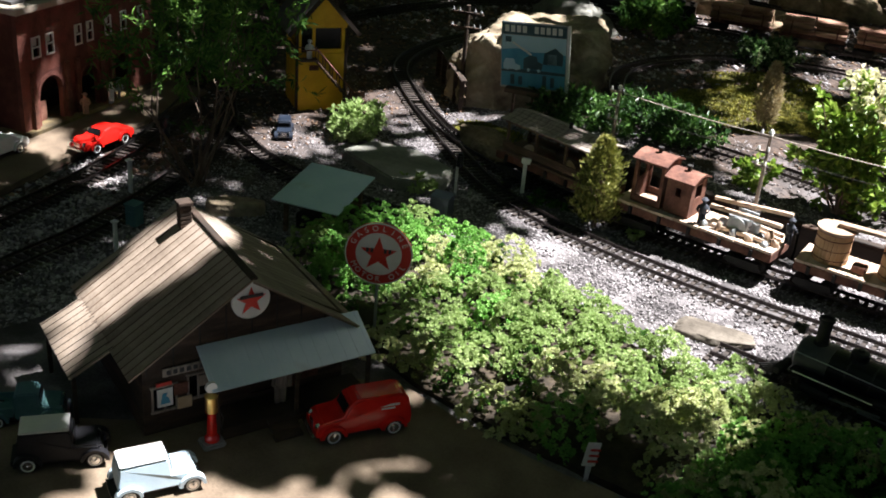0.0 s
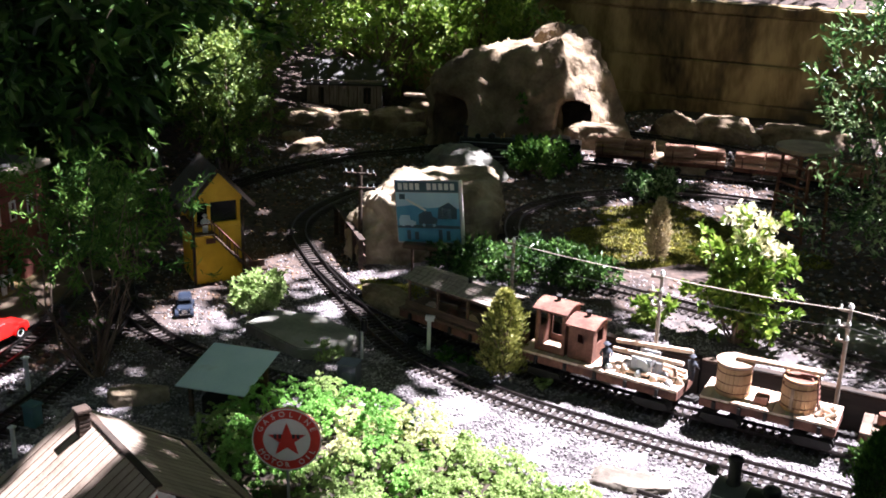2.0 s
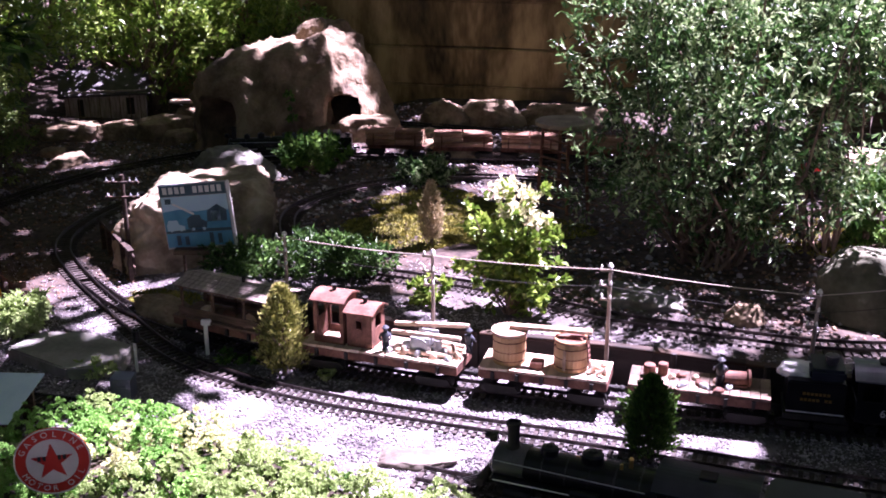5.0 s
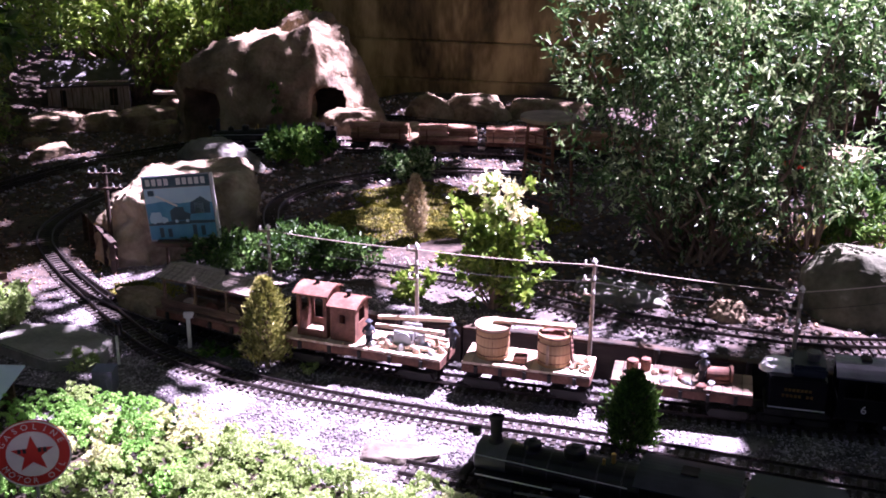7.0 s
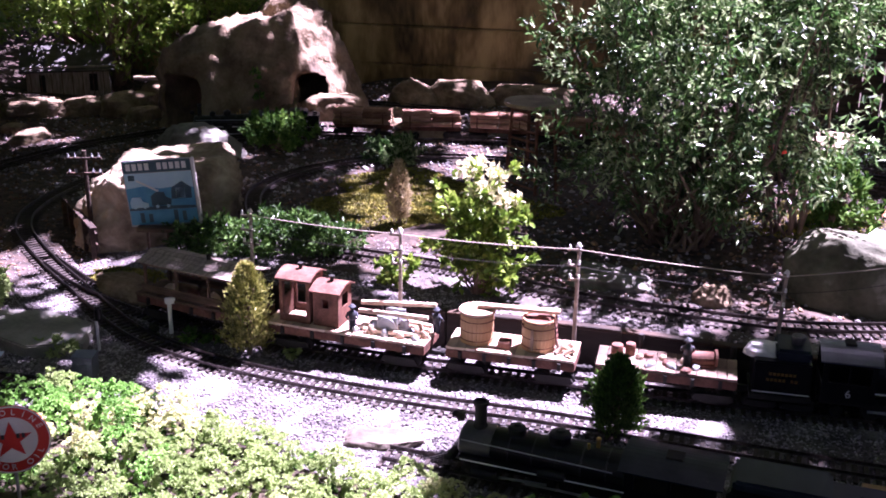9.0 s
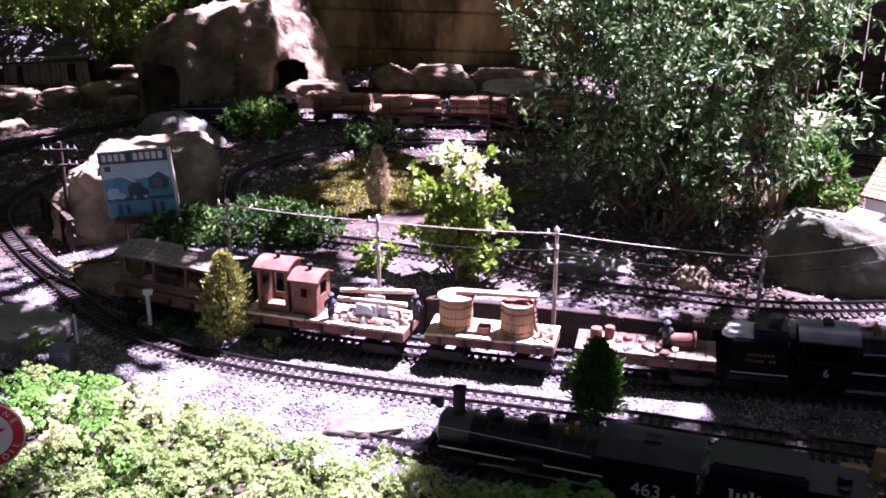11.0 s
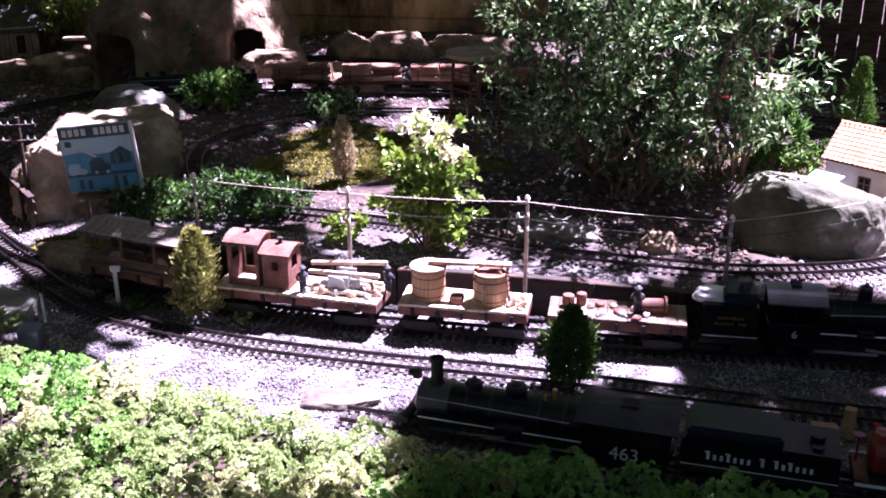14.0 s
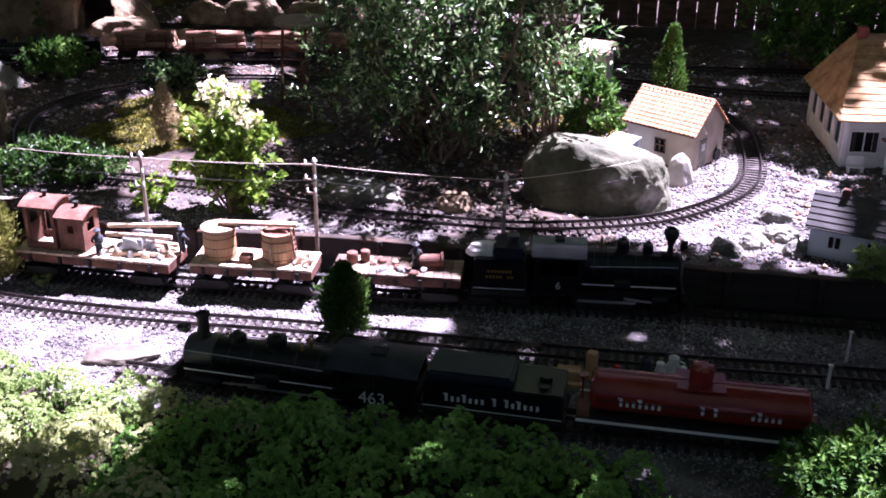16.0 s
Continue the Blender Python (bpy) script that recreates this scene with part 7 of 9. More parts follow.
def wires():
    ends = [(x, y, gz(x, y) + h - 0.005) for x, y, h in POLES] + [(0.05, 3.16, 0.255)]
    for j, (dz, sag) in enumerate(((0.0, 0.005), (-0.042, 0.008))):
        for a, b in zip(ends, ends[1:]):
            bm = bmesh.new()
            pts = []
            for i in range(13):
                t = i / 12
                pts.append((a[0] + (b[0] - a[0]) * t, a[1] + (b[1] - a[1]) * t - 0.008, a[2] + (b[2] - a[2]) * t + dz - 4 * sag * t * (1 - t)))
            tube(bm, pts, 0.0012 if j == 0 else 0.0007, 6)
            solid("wire", bm, M_DARK if j else M_WIRE, Matrix(), "thin dark wire strung below the twine" if j else "pale twine strung between the telegraph poles", "wire", "wires")


wires()

# the taller pole by the billboard, and the plank barrier beside the curve
ob = thing("telegraph_pole", pose(-2.275, 2.775, gz(-2.275, 2.775), 0, 0, 30), "dark wooden telegraph pole with two crossarms", "pole", "telegraph poles")
bm = bmesh.new()
cyl(bm, 0.008, 0.318, r2=0.0065, seg=12)
part("shaft", bm, M_WOOD_BLACK, ob)
for z in (0.245, 0.292):
    bm = bmesh.new()
    box(bm, 0.105, 0.007, 0.007, 0, -0.009, z)
    arm = part("crossarm", bm, M_WOOD_BLACK, ob)
    for k in (-0.045, -0.025, 0.025, 0.045):
        bm = bmesh.new()
        lathe(bm, [(0.003, 0), (0.004, 0.004), (0.0025, 0.006), (0.0015, 0.012)], k, -0.009, z + 0.007, seg=12)
        part("insulator", bm, M_STEEL, arm)
a, b = Vector((-2.211, 2.712, 0)), Vector((-2.523, 2.906, 0))
ob = thing("plank_barrier", pose(a.x, a.y, 0, 0, 0, math.degrees(math.atan2(b.y - a.y, b.x - a.x))), "dark plank barrier sloping beside the curve", "barrier")
L = (b - a).length
for k in range(5):
    bm = bmesh.new()
    box(bm, 0.014, 0.014, 0.10, k * L / 4, 0, 0, bevel=0.001)
    part("post", bm, M_WOOD_BLACK, ob)
for z in (0.022, 0.058):
    bm = bmesh.new()
    box(bm, L + 0.02, 0.007, 0.028, L / 2, -0.011, z, bevel=0.001)
    part("plank", bm, M_WOOD_BLACK, ob)
bm = bmesh.new()
box(bm, L + 0.03, 0.020, 0.007, L / 2, -0.003, 0.100, bevel=0.001)
part("cap", bm, M_WOOD_BLACK, ob)


# ---------------------------------------------------------------- the billboard
def billboard():
    x, y = -1.968, 2.768
    ob = thing("billboard", pose(x, y, gz(x, y), 0, 0, 25), "blue and white metal billboard with a farm picture on posts", "billboard")
    g = gz(x, y)
    base = 0.135 - g
    T = pose(0, 0, base, 0, -5, 0)
    W, Hh = 0.205, 0.200
    bm = bmesh.new()
    box(bm, W, 0.005, Hh, bevel=0.0018)
    board = part("board", bm, M_STEEL, ob, "curled metal sheet", at=T)
    def patch(nm, x0, x1, z0, z1, mat, lift=0.0006):
        bm = bmesh.new()
        box(bm, x1 - x0, 0.0008, z1 - z0, (x0 + x1) / 2, -0.0029 - lift, z0)
        return part(nm, bm, mat, board)
    patch("title_band", -0.099, 0.099, 0.163, 0.196, M_SIGN_DARK)
    patch("sky_field", -0.099, 0.099, 0.098, 0.161, M_SIGN_PALE)
    patch("picture_field", -0.099, 0.099, 0.050, 0.097, M_SIGN_BLUE)
    patch("caption_field", -0.099, 0.099, 0.006, 0.049, M_SIGN_BLUE)
    for k in range(10):
        if k != 4:
            x0 = -0.090 + 0.0182 * k
            patch("lettering_bar", x0, x0 + 0.0125, 0.170, 0.190, M_LETTER, 0.0015)
    patch("emblem", -0.088, -0.070, 0.140, 0.156, M_SIGN_DARK, 0.0015)
    # picture: a barn with trees, a harvester with its long spout, and a truck
    for nm, pts, mat in (("hill", [(-0.099, 0.097), (0.099, 0.097), (0.099, 0.112), (0.06, 0.118), (0.0, 0.113), (-0.05, 0.122), (-0.099, 0.116)], M_SIGN_BLUE),
                         ("barn", [(0.030, 0.080), (0.090, 0.080), (0.092, 0.112), (0.066, 0.132), (0.034, 0.114)], M_SIGN_DARK), ("barn_wall", [(0.045, 0.082), (0.072, 0.082), (0.072, 0.112), (0.045, 0.112)], M_SIGN_PALE),
                         ("harvester", [(-0.030, 0.062), (0.026, 0.062), (0.030, 0.080), (0.014, 0.088), (0.010, 0.102), (-0.012, 0.104), (-0.030, 0.092)], M_SIGN_DARK),
                         ("spout", [(-0.068, 0.138), (-0.064, 0.142), (-0.004, 0.108), (-0.008, 0.103)], M_LETTER),
                         ("truck", [(-0.092, 0.058), (-0.040, 0.058), (-0.040, 0.070), (-0.056, 0.076), (-0.060, 0.090), (-0.086, 0.090), (-0.094, 0.074)], M_SIGN_PALE),
                         ("foreground", [(-0.099, 0.050), (0.099, 0.050), (0.099, 0.058), (-0.02, 0.061), (-0.099, 0.056)], M_SIGN_DARK)):
        bm = bmesh.new()
        prism(bm, pts, 0.0008, pose(0, -0.0044 - 0.0006 * (mat is not M_SIGN_BLUE), 0))
        part(nm, bm, mat, board)
    for cx in (-0.08, -0.052, -0.014, 0.018):
        bm = bmesh.new()
        cyl(bm, 0.005, 0.0008, cx, -0.0056, 0.060, 90, seg=18)
        part("picture_wheel", bm, M_SIGN_PALE, board)
    for cx, h in ((-0.07, 0.03), (-0.045, 0.026), (0.03, 0.034), (0.055, 0.03)):
        patch("caption_figure", cx, cx + 0.012, 0.012, 0.012 + h, M_SIGN_DARK, 0.0015)
    bm = bmesh.new()
    box(bm, 0.009, 0.012, Hh, 0.106, 0.0, 0, bevel=0.002)
    part("edge_trim", bm, M_WHITE, board, "white curled edge")
    for px in (-0.06, 0.0, 0.07):
        bm = bmesh.new()
        box(bm, 0.007, 0.007, base + 0.05 + 0.02, px, 0.010, -0.02)
        part("post", bm, M_WOOD_DARK, ob)
    bm = bmesh.new()
    box(bm, 0.12, 0.035, 0.014, -0.02, -0.016, base - 0.014, bevel=0.002)
    part("ledge", bm, M_WOOD_DARK, ob)


billboard()


# ---------------------------------------------------------------- brick building in the shade
def brick_building():
    ob = thing("brick_building", pose(-2.655, 1.51, 0.010, 0, 0, 114.5), "dark red brick building with tall arches and cornice", "model building")
    W, D, Hh = 0.56, 0.22, 0.335
    arches = ((0.045, 0.135), (0.215, 0.285), (0.365, 0.435))
    bm = bmesh.new()
    holes = [(a, b, 0.0, 0.10) for a, b in arches]
    wall_with_holes(bm, -0.02, W, 0, 0.10, 0, 0.014, holes)
    n = 12
    x = -0.02
    for a, b in arches:
        box(bm, a - x, 0.014, 0.06, (a + x) / 2, 0, 0.10)
        r = (b - a) / 2
        pts = [((a + b) / 2 - r * math.cos(math.pi * i / n), 0.10 + r * math.sin(math.pi * i / n)) for i in range(n + 1)]
        prism(bm, [(a, 0.16), *pts, (b, 0.16)], 0.014)
        x = b
    box(bm, W - x, 0.014, 0.06, (W + x) / 2, 0, 0.10)
    wins = [(0.03, 0.06), (0.085, 0.112), (0.20, 0.226), (0.25, 0.274), (0.33, 0.354), (0.40, 0.424), (0.48, 0.504)]
    wall_with_holes(bm, -0.02, W, 0.16, Hh, 0, 0.014, [(a, b, 0.205, 0.26) for a, b in wins])
    pieces("front_wall", bm, M_BRICK_DARK, ob)
    for a, b in wins:
        bm = bmesh.new()
        box(bm, b - a, 0.002, 0.055, (a + b) / 2, 0.003, 0.205)
        w = part("window", bm, M_GLASS_DARK, ob)
        bm = bmesh.new()
        for z in (0.203, 0.231, 0.257):
            box(bm, b - a + 0.004, 0.004, 0.004, (a + b) / 2, -0.008, z)
        for xx in (a, b):
            box(bm, 0.0035, 0.004, 0.058, xx, -0.008, 0.203)
        part("window_frame", bm, M_WALL_WHITE, w, "off-white sash frame")
        bm = bmesh.new()
        box(bm, b - a - 0.004, 0.001, 0.022, (a + b) / 2, 0.0012, 0.234)
        part("blind", bm, M_WALL_WHITE, w)
    for a, b in arches:
        bm = bmesh.new()
        r = (b - a) / 2
        n = 16
        o = [((a + b) / 2 - (r + 0.009) * math.cos(math.pi * i / n), 0.10 + (r + 0.009) * math.sin(math.pi * i / n)) for i in range(n + 1)]
        inn = [((a + b) / 2 + r * math.cos(math.pi * i / n), 0.10 + r * math.sin(math.pi * i / n)) for i in range(n + 1)]
        prism(bm, o + inn, 0.020)
        part("arch_ring", bm, M_BRICK_DARK, ob)
    for x in (0.02, 0.155, 0.195, 0.30, 0.345):
        bm = bmesh.new()
        box(bm, 0.016, 0.010, 0.17, x, -0.012, 0, bevel=0.001)
        part("pilaster", bm, M_RUST, ob)
    bm = bmesh.new()
    box(bm, W + 0.06, D + 0.04, 0.016, W / 2 - 0.01, D / 2 - 0.01, Hh, bevel=0.002)
    part("cornice", bm, M_STUCCO, ob, "beige cornice")
    bm = bmesh.new()
    box(bm, W, D - 0.02, 0.008, W / 2 - 0.01, D / 2, Hh + 0.017)
    part("roof", bm, M_ROOF_GREY, ob)
    for x in (-0.013, W - 0.007):
        bm = bmesh.new()
        box(bm, 0.014, D - 0.008, Hh, x, D / 2 + 0.0035, 0)
        part("side_wall", bm, M_BRICK_DARK, ob)
    bm = bmesh.new()
    box(bm, W + 0.02, 0.014, Hh, W / 2 - 0.01, D, 0)
    part("rear_wall", bm, M_BRICK_DARK, ob)
    bm = bmesh.new()
    box(bm, 0.05, 0.004, 0.07, 0.07, 0.02, 0)
    part("engine_door", bm, M_RUST, ob)
    return ob


bb = brick_building()
bm = bmesh.new()
box(bm, 0.30, 0.2, 0.30, 0, 0, 0, bevel=0.004)
solid("shop_block", bm, M_BRICK_DARK, pose(-2.72, 1.24, 0.0, 0, 0, 114.5), "plain dark brick block beside the arched building", "model building")
for i, (x, y, m) in enumerate(((-2.695, 1.695, M_SKIN), (-2.745, 1.80, M_WHITE), (-2.775, 1.84, M_STEEL), (-2.45, 1.81, M_DENIM))):
    figure(x, y, 0.024 if i < 3 else 0.012, 60 + 50 * i, 0.06, m, ("tan painted figurine standing in an archway", "white painted figurine on the pavement", "grey painted figurine on the pavement", "blue-coated figurine beside the road")[i], i % 2)


# ---------------------------------------------------------------- tile-roofed cottage
def cottage():
    ob = thing("cottage", pose(0.136, 3.603, Z1, 0, 0, -23), "beige stucco cottage with an orange tile roof", "model building")
    W, D, E, A = 0.235, 0.175, 0.115, 0.195      # body runs towards -x from the near corner
    bm = bmesh.new()
    wall_with_holes(bm, -W, 0, 0, E, 0.003, 0.006, [(-0.13, -0.095, 0.035, 0.078)])
    part("front_wall", bm, M_STUCCO, ob)
    bm = bmesh.new()
    box(bm, W, 0.006, E, -W / 2, D, 0)
    part("rear_wall", bm, M_STUCCO, ob)
    for x in (0.0, -W):
        bm = bmesh.new()
        prism(bm, [(0.003, 0), (D, 0), (D, E), (D / 2, A), (0.003, E)], 0.006, pose(x - 0.003 if x == 0 else x + 0.003, 0, 0, 0, 0, 90))
        part("gable_wall", bm, M_STUCCO, ob)
    bm = bmesh.new()
    box(bm, 0.003, 0.042, 0.085, 0.0015, 0.055, 0)
    door = part("door", bm, M_SLAB, ob, "dull grey-green door")
    bm = bmesh.new()
    box(bm, 0.002, 0.018, 0.022, 0.004, 0.055, 0.052)
    part("door_pane", bm, M_WHITE, door)
    bm = bmesh.new()
    box(bm, 0.034, 0.002, 0.042, -0.1125, 0.005, 0.0355)
    w = part("window", bm, M_GLASS_DARK, ob)
    bm = bmesh.new()
    for z in (0.034, 0.056, 0.076):
        box(bm, 0.038, 0.004, 0.003, -0.1125, -0.0015, z)
    for x in (-0.13, -0.1125, -0.095):
        box(bm, 0.003, 0.004, 0.044, x, -0.0015, 0.034)
    part("window_frame", bm, M_WOOD_DARK, w)
    bm = bmesh.new()
    cyl(bm, 0.018, 0.006, 0.004, 0.14, 0.020, 0, 90, 0, seg=20)
    part("wagon_wheel", bm, M_DARK, ob)
    # rows of half-round tiles on both pitches
    over = 0.012
    L = math.hypot(D / 2 + over, A - E + 0.01)
    ang = math.degrees(math.atan2(A - E + 0.006, D / 2 + over))
    rows, cols = 9, 17
    bm = bmesh.new()
    w_, l_ = (W + 2 * over) / cols, L / rows * 1.25
    n = 6
    prism(bm, [(-w_ / 2 + w_ * i / n, 0.0045 * math.sin(math.pi * i / n)) for i in range(n + 1)] + [(w_ / 2 - w_ * i / n, -0.0018 + 0.0045 * math.sin(math.pi * i / n)) for i in range(n + 1)], l_)
    me = link_mesh("roof_tile", bm, M_TILE)
    rng = random.Random(4)
    for side in (0, 1):
        for r in range(rows):
            for k in range(cols):
                t = (r + 0.5) / rows
                x = -W - over + (k + 0.5) * w_
                y = -over + t * (D / 2 + over)
                z = E - 0.006 + t * (A - E + 0.010) + 0.004
                if side:
                    y = D - y
                share("roof_tile", me, ob, pose(x, y, z, (ang - 4) * (1 if side == 0 else -1) + rng.uniform(-1.5, 1.5), 0, rng.uniform(-1, 1)))
        bm = bmesh.new()
        box(bm, W + 0.014, L, 0.003, 0, 0, 0)
        y = (-over + D / 2) / 2
        part("roof_deck", bm, M_WOOD_DARK, ob, at=pose(-W / 2, y if side == 0 else D - y, (E + A) / 2 - 0.005, ang if side == 0 else -ang, 0, 0))
    bm = bmesh.new()
    for k in range(12):
        cyl(bm, 0.008, W / 11.5, -W - 0.01 + k * (W + 0.02) / 12, D / 2, A + 0.004, 0, 90, 0, seg=12, r2=0.0068)
    part("ridge_tiles", bm, M_TILE, ob)


cottage()
# low blue-grey lean-to beside the cottage
bm = bmesh.new()
box(bm, 0.09, 0.07, 0.004, 0, 0, 0.075, rx=10)
box(bm, 0.075, 0.055, 0.075, 0, 0.004, 0)
solid("lean_to", bm, M_TIN, pose(-0.075, 3.60, Z1, 0, 0, -23), "low grey tin lean-to between cottage and boulder", "lean-to")


def nest_box():
    x, y = -0.33, 4.42
    ob = thing("slat_roof_hut", pose(x, y, gz(x, y), 0, 0, -8), "small hut with a pale slatted roof among leaves", "model building")
    bm = bmesh.new()
    box(bm, 0.10, 0.08, 0.13, 0, 0, 0)
    part("body", bm, M_WALL_WHITE, ob)
    for s in (-1, 1):
        for k in range(5):
            bm = bmesh.new()
            box(bm, 0.135, 0.013, 0.004, 0, 0, 0)
            part("roof_slat", bm, M_DECK, ob, at=pose(0, s * (0.006 + k * 0.0115), 0.172 - k * 0.0085, s * -38 + s * 6, 0, 0))
    bm = bmesh.new()
    prism(bm, [(-0.04, 0.13), (0.04, 0.13), (0, 0.165)], 0.098, pose(0, 0, 0, 0, 0, 90))
    part("gable", bm, M_WALL_WHITE, ob)


nest_box()


# ---------------------------------------------------------------- the two houses
def big_house():
    ob = thing("farmhouse", pose(0.557, 3.800, Z1 - 0.01, 0, 0, 14), "off-white farmhouse with a straw-yellow shingle roof", "model building")
    W, D, E = 0.36, 0.45, 0.165
    bm = bmesh.new()
    box(bm, W + 0.006, D + 0.006, 0.02, W / 2, D / 2, 0)
    part("plinth", bm, M_WALL_WHITE, ob)
    bm = bmesh.new()
    wins_f = [(0.035, 0.085, 0.06, 0.125), (0.22, 0.27, 0.06, 0.125)]
    wall_with_holes(bm, 0, W, 0.02, E, 0.003, 0.006, wins_f)
    part("front_wall", bm, M_WALL_WHITE, ob)
    bm = bmesh.new()
    wins_l = [(0.035 + 0.105 * k, 0.105 + 0.105 * k, 0.065, 0.14) for k in range(4)]
    for a, b, za, zb in wins_l:
        pass
    tmp = bmesh.new()
    wall_with_holes(bm, 0.006, D, 0.02, E, 0, 0.006, wins_l)
    tmp.free()
    part("side_wall", bm, M_WALL_WHITE, ob, at=pose(0.003, 0, 0, 0, 0, 90))
    bm = bmesh.new()
    box(bm, 0.006, D - 0.006, E - 0.02, W - 0.003, D / 2 + 0.003, 0.02)
    part("side_wall", bm, M_WALL_WHITE, ob)
    bm = bmesh.new()
    box(bm, W - 0.012, 0.006, E - 0.02, W / 2, D - 0.003, 0.02)
    part("rear_wall", bm, M_WALL_WHITE, ob)
    for a, b, za, zb in wins_f:
        bm = bmesh.new()
        box(bm, b - a, 0.002, zb - za, (a + b) / 2, 0.004, za)
        w = part("window", bm, M_GLASS_DARK, ob)
        for s, xx in ((-1, a), (1, b)):
            bm = bmesh.new()
            box(bm, 0.014, 0.003, zb - za, xx + s * 0.007, -0.0016, za)
            part("shutter", bm, M_DARK, w, "dark shutter")
        bm = bmesh.new()
        for z in (za - 0.004, zb):
            box(bm, b - a + 0.03, 0.005, 0.006, (a + b) / 2, -0.0027, z)
        box(bm, 0.003, 0.003, zb - za, (a + b) / 2, 0.001, za)
        part("window_frame", bm, M_WHITE, w)
    for a, b, za, zb in wins_l:
        bm = bmesh.new()
        box(bm, 0.002, b - a, zb - za, 0.004, (a + b) / 2, za)
        w = part("window", bm, M_GLASS_DARK, ob)
        bm = bmesh.new()
        for z in (za - 0.004, zb):
            box(bm, 0.005, b - a + 0.008, 0.006, -0.0027, (a + b) / 2, z)
        for yy in (a, b):
            box(bm, 0.005, 0.006, zb - za, -0.0027, yy, za)
        part("window_frame", bm, M_WHITE, w)
    for x, y in ((-0.002, -0.002), (-0.002, D)):
        bm = bmesh.new()
        box(bm, 0.014, 0.014, E - 0.02, x + 0.004, y + 0.002, 0.02, bevel=0.001)
        part("corner_board", bm, M_WHITE, ob)
    for k in range(11):
        for (L, m) in ((W, pose(W / 2, -0.0012, 0.03 + 0.0125 * k)), ):
            pass
    # hip roof in stepped courses
    n = 13
    o = 0.028
    apex = Vector((0.12, 0.355, 0.34))
    for k in range(n):
        t0, t1 = k / n, (k + 1.25) / n
        t1 = min(t1, 1.0)
        bm = bmesh.new()
        def ring(t, lift):
            c = [Vector((-o, -o, E - 0.004)), Vector((W + o, -o, E - 0.004)), Vector((W + o, D + o, E - 0.004)), Vector((-o, D + o, E - 0.004))]
            top = [Vector((apex.x - 0.03, apex.y - 0.02, apex.z)), Vector((apex.x + 0.09, apex.y - 0.02, apex.z)), Vector((apex.x + 0.09, apex.y + 0.02, apex.z)), Vector((apex.x - 0.03, apex.y + 0.02, apex.z))]
            return [bm.verts.new(a.lerp(b, t) + Vector((0, 0, lift))) for a, b in zip(c, top)]
        r0, r1, r2 = ring(t0, 0.0045), ring(t1, 0.001), ring(t0, 0.0)
        for i in range(4):
            j = (i + 1) % 4
            bm.faces.new((r0[i], r0[j], r1[j], r1[i]))
            bm.faces.new((r2[i], r2[j], r0[j], r0[i]))
        if k == n - 1:
            bm.faces.new(r1)
        bmesh.ops.subdivide_edges(bm, edges=list(bm.edges), cuts=5, use_grid_fill=True)
        for v in bm.verts:
            v.co.z += 0.0022 * noise.noise(v.co * 60)
        part("shingle_course", bm, M_THATCH, ob)
    bm = bmesh.new()
    box(bm, 0.03, 0.03, 0.06, apex.x - 0.02, apex.y - 0.02, apex.z - 0.03, bevel=0.0015)
    part("chimney", bm, M_BRICK_DARK, ob, "red brick chimney")
    # dormer gable and porch
    bm = bmesh.new()
    prism(bm, [(0.17, 0.16), (0.34, 0.16), (0.34, 0.21), (0.255, 0.29), (0.17, 0.21)], 0.10, pose(0, 0.052, 0))
    dormer = part("dormer", bm, M_WALL_WHITE, ob)
    bm = bmesh.new()
    box(bm, 0.03, 0.003, 0.026, 0.215, 0.0005, 0.19)
    part("dormer_window", bm, M_GLASS_DARK, dormer)
    for s in (-1, 1):
        bm = bmesh.new()
        box(bm, 0.135, 0.15, 0.006, 0, 0, 0)
        part("dormer_roof", bm, M_THATCH, ob, at=pose(0.255 + s * 0.052, 0.06, 0.249, 0, s * 43, 0))
    bm = bmesh.new()
    box(bm, 0.10, 0.07, 0.008, 0.16, -0.035, 0.105, rx=-8)
    part("porch_roof", bm, M_RUST, ob)
    for x in (0.115, 0.205):
        bm = bmesh.new()
        box(bm, 0.010, 0.010, 0.105, x, -0.062, 0)
        part("porch_post", bm, M_WHITE, ob)
    bm = bmesh.new()
    box(bm, 0.045, 0.004, 0.09, 0.16, -0.0025, 0.012)
    part("door", bm, M_DARK, ob)


big_house()


def garden_seat(x, y, rot):
    ob = thing("garden_seat", pose(x, y, gz(x, y), 0, 0, rot), "small white garden seat before the farmhouse", "bench")
    bm = bmesh.new()
    box(bm, 0.05, 0.026, 0.004, 0, 0, 0.018, bevel=0.001)
    part("seat", bm, M_WHITE, ob)
    bm = bmesh.new()
    box(bm, 0.05, 0.004, 0.026, 0, 0.013, 0.022, rx=-10, bevel=0.001)
    part("backrest", bm, M_WHITE, ob)
    for sx in (-1, 1):
        for sy in (-1, 1):
            bm = bmesh.new()
            box(bm, 0.005, 0.005, 0.018, sx * 0.02, sy * 0.009, 0)
            part("leg", bm, M_WHITE, ob)


garden_seat(0.60, 3.755, 10)


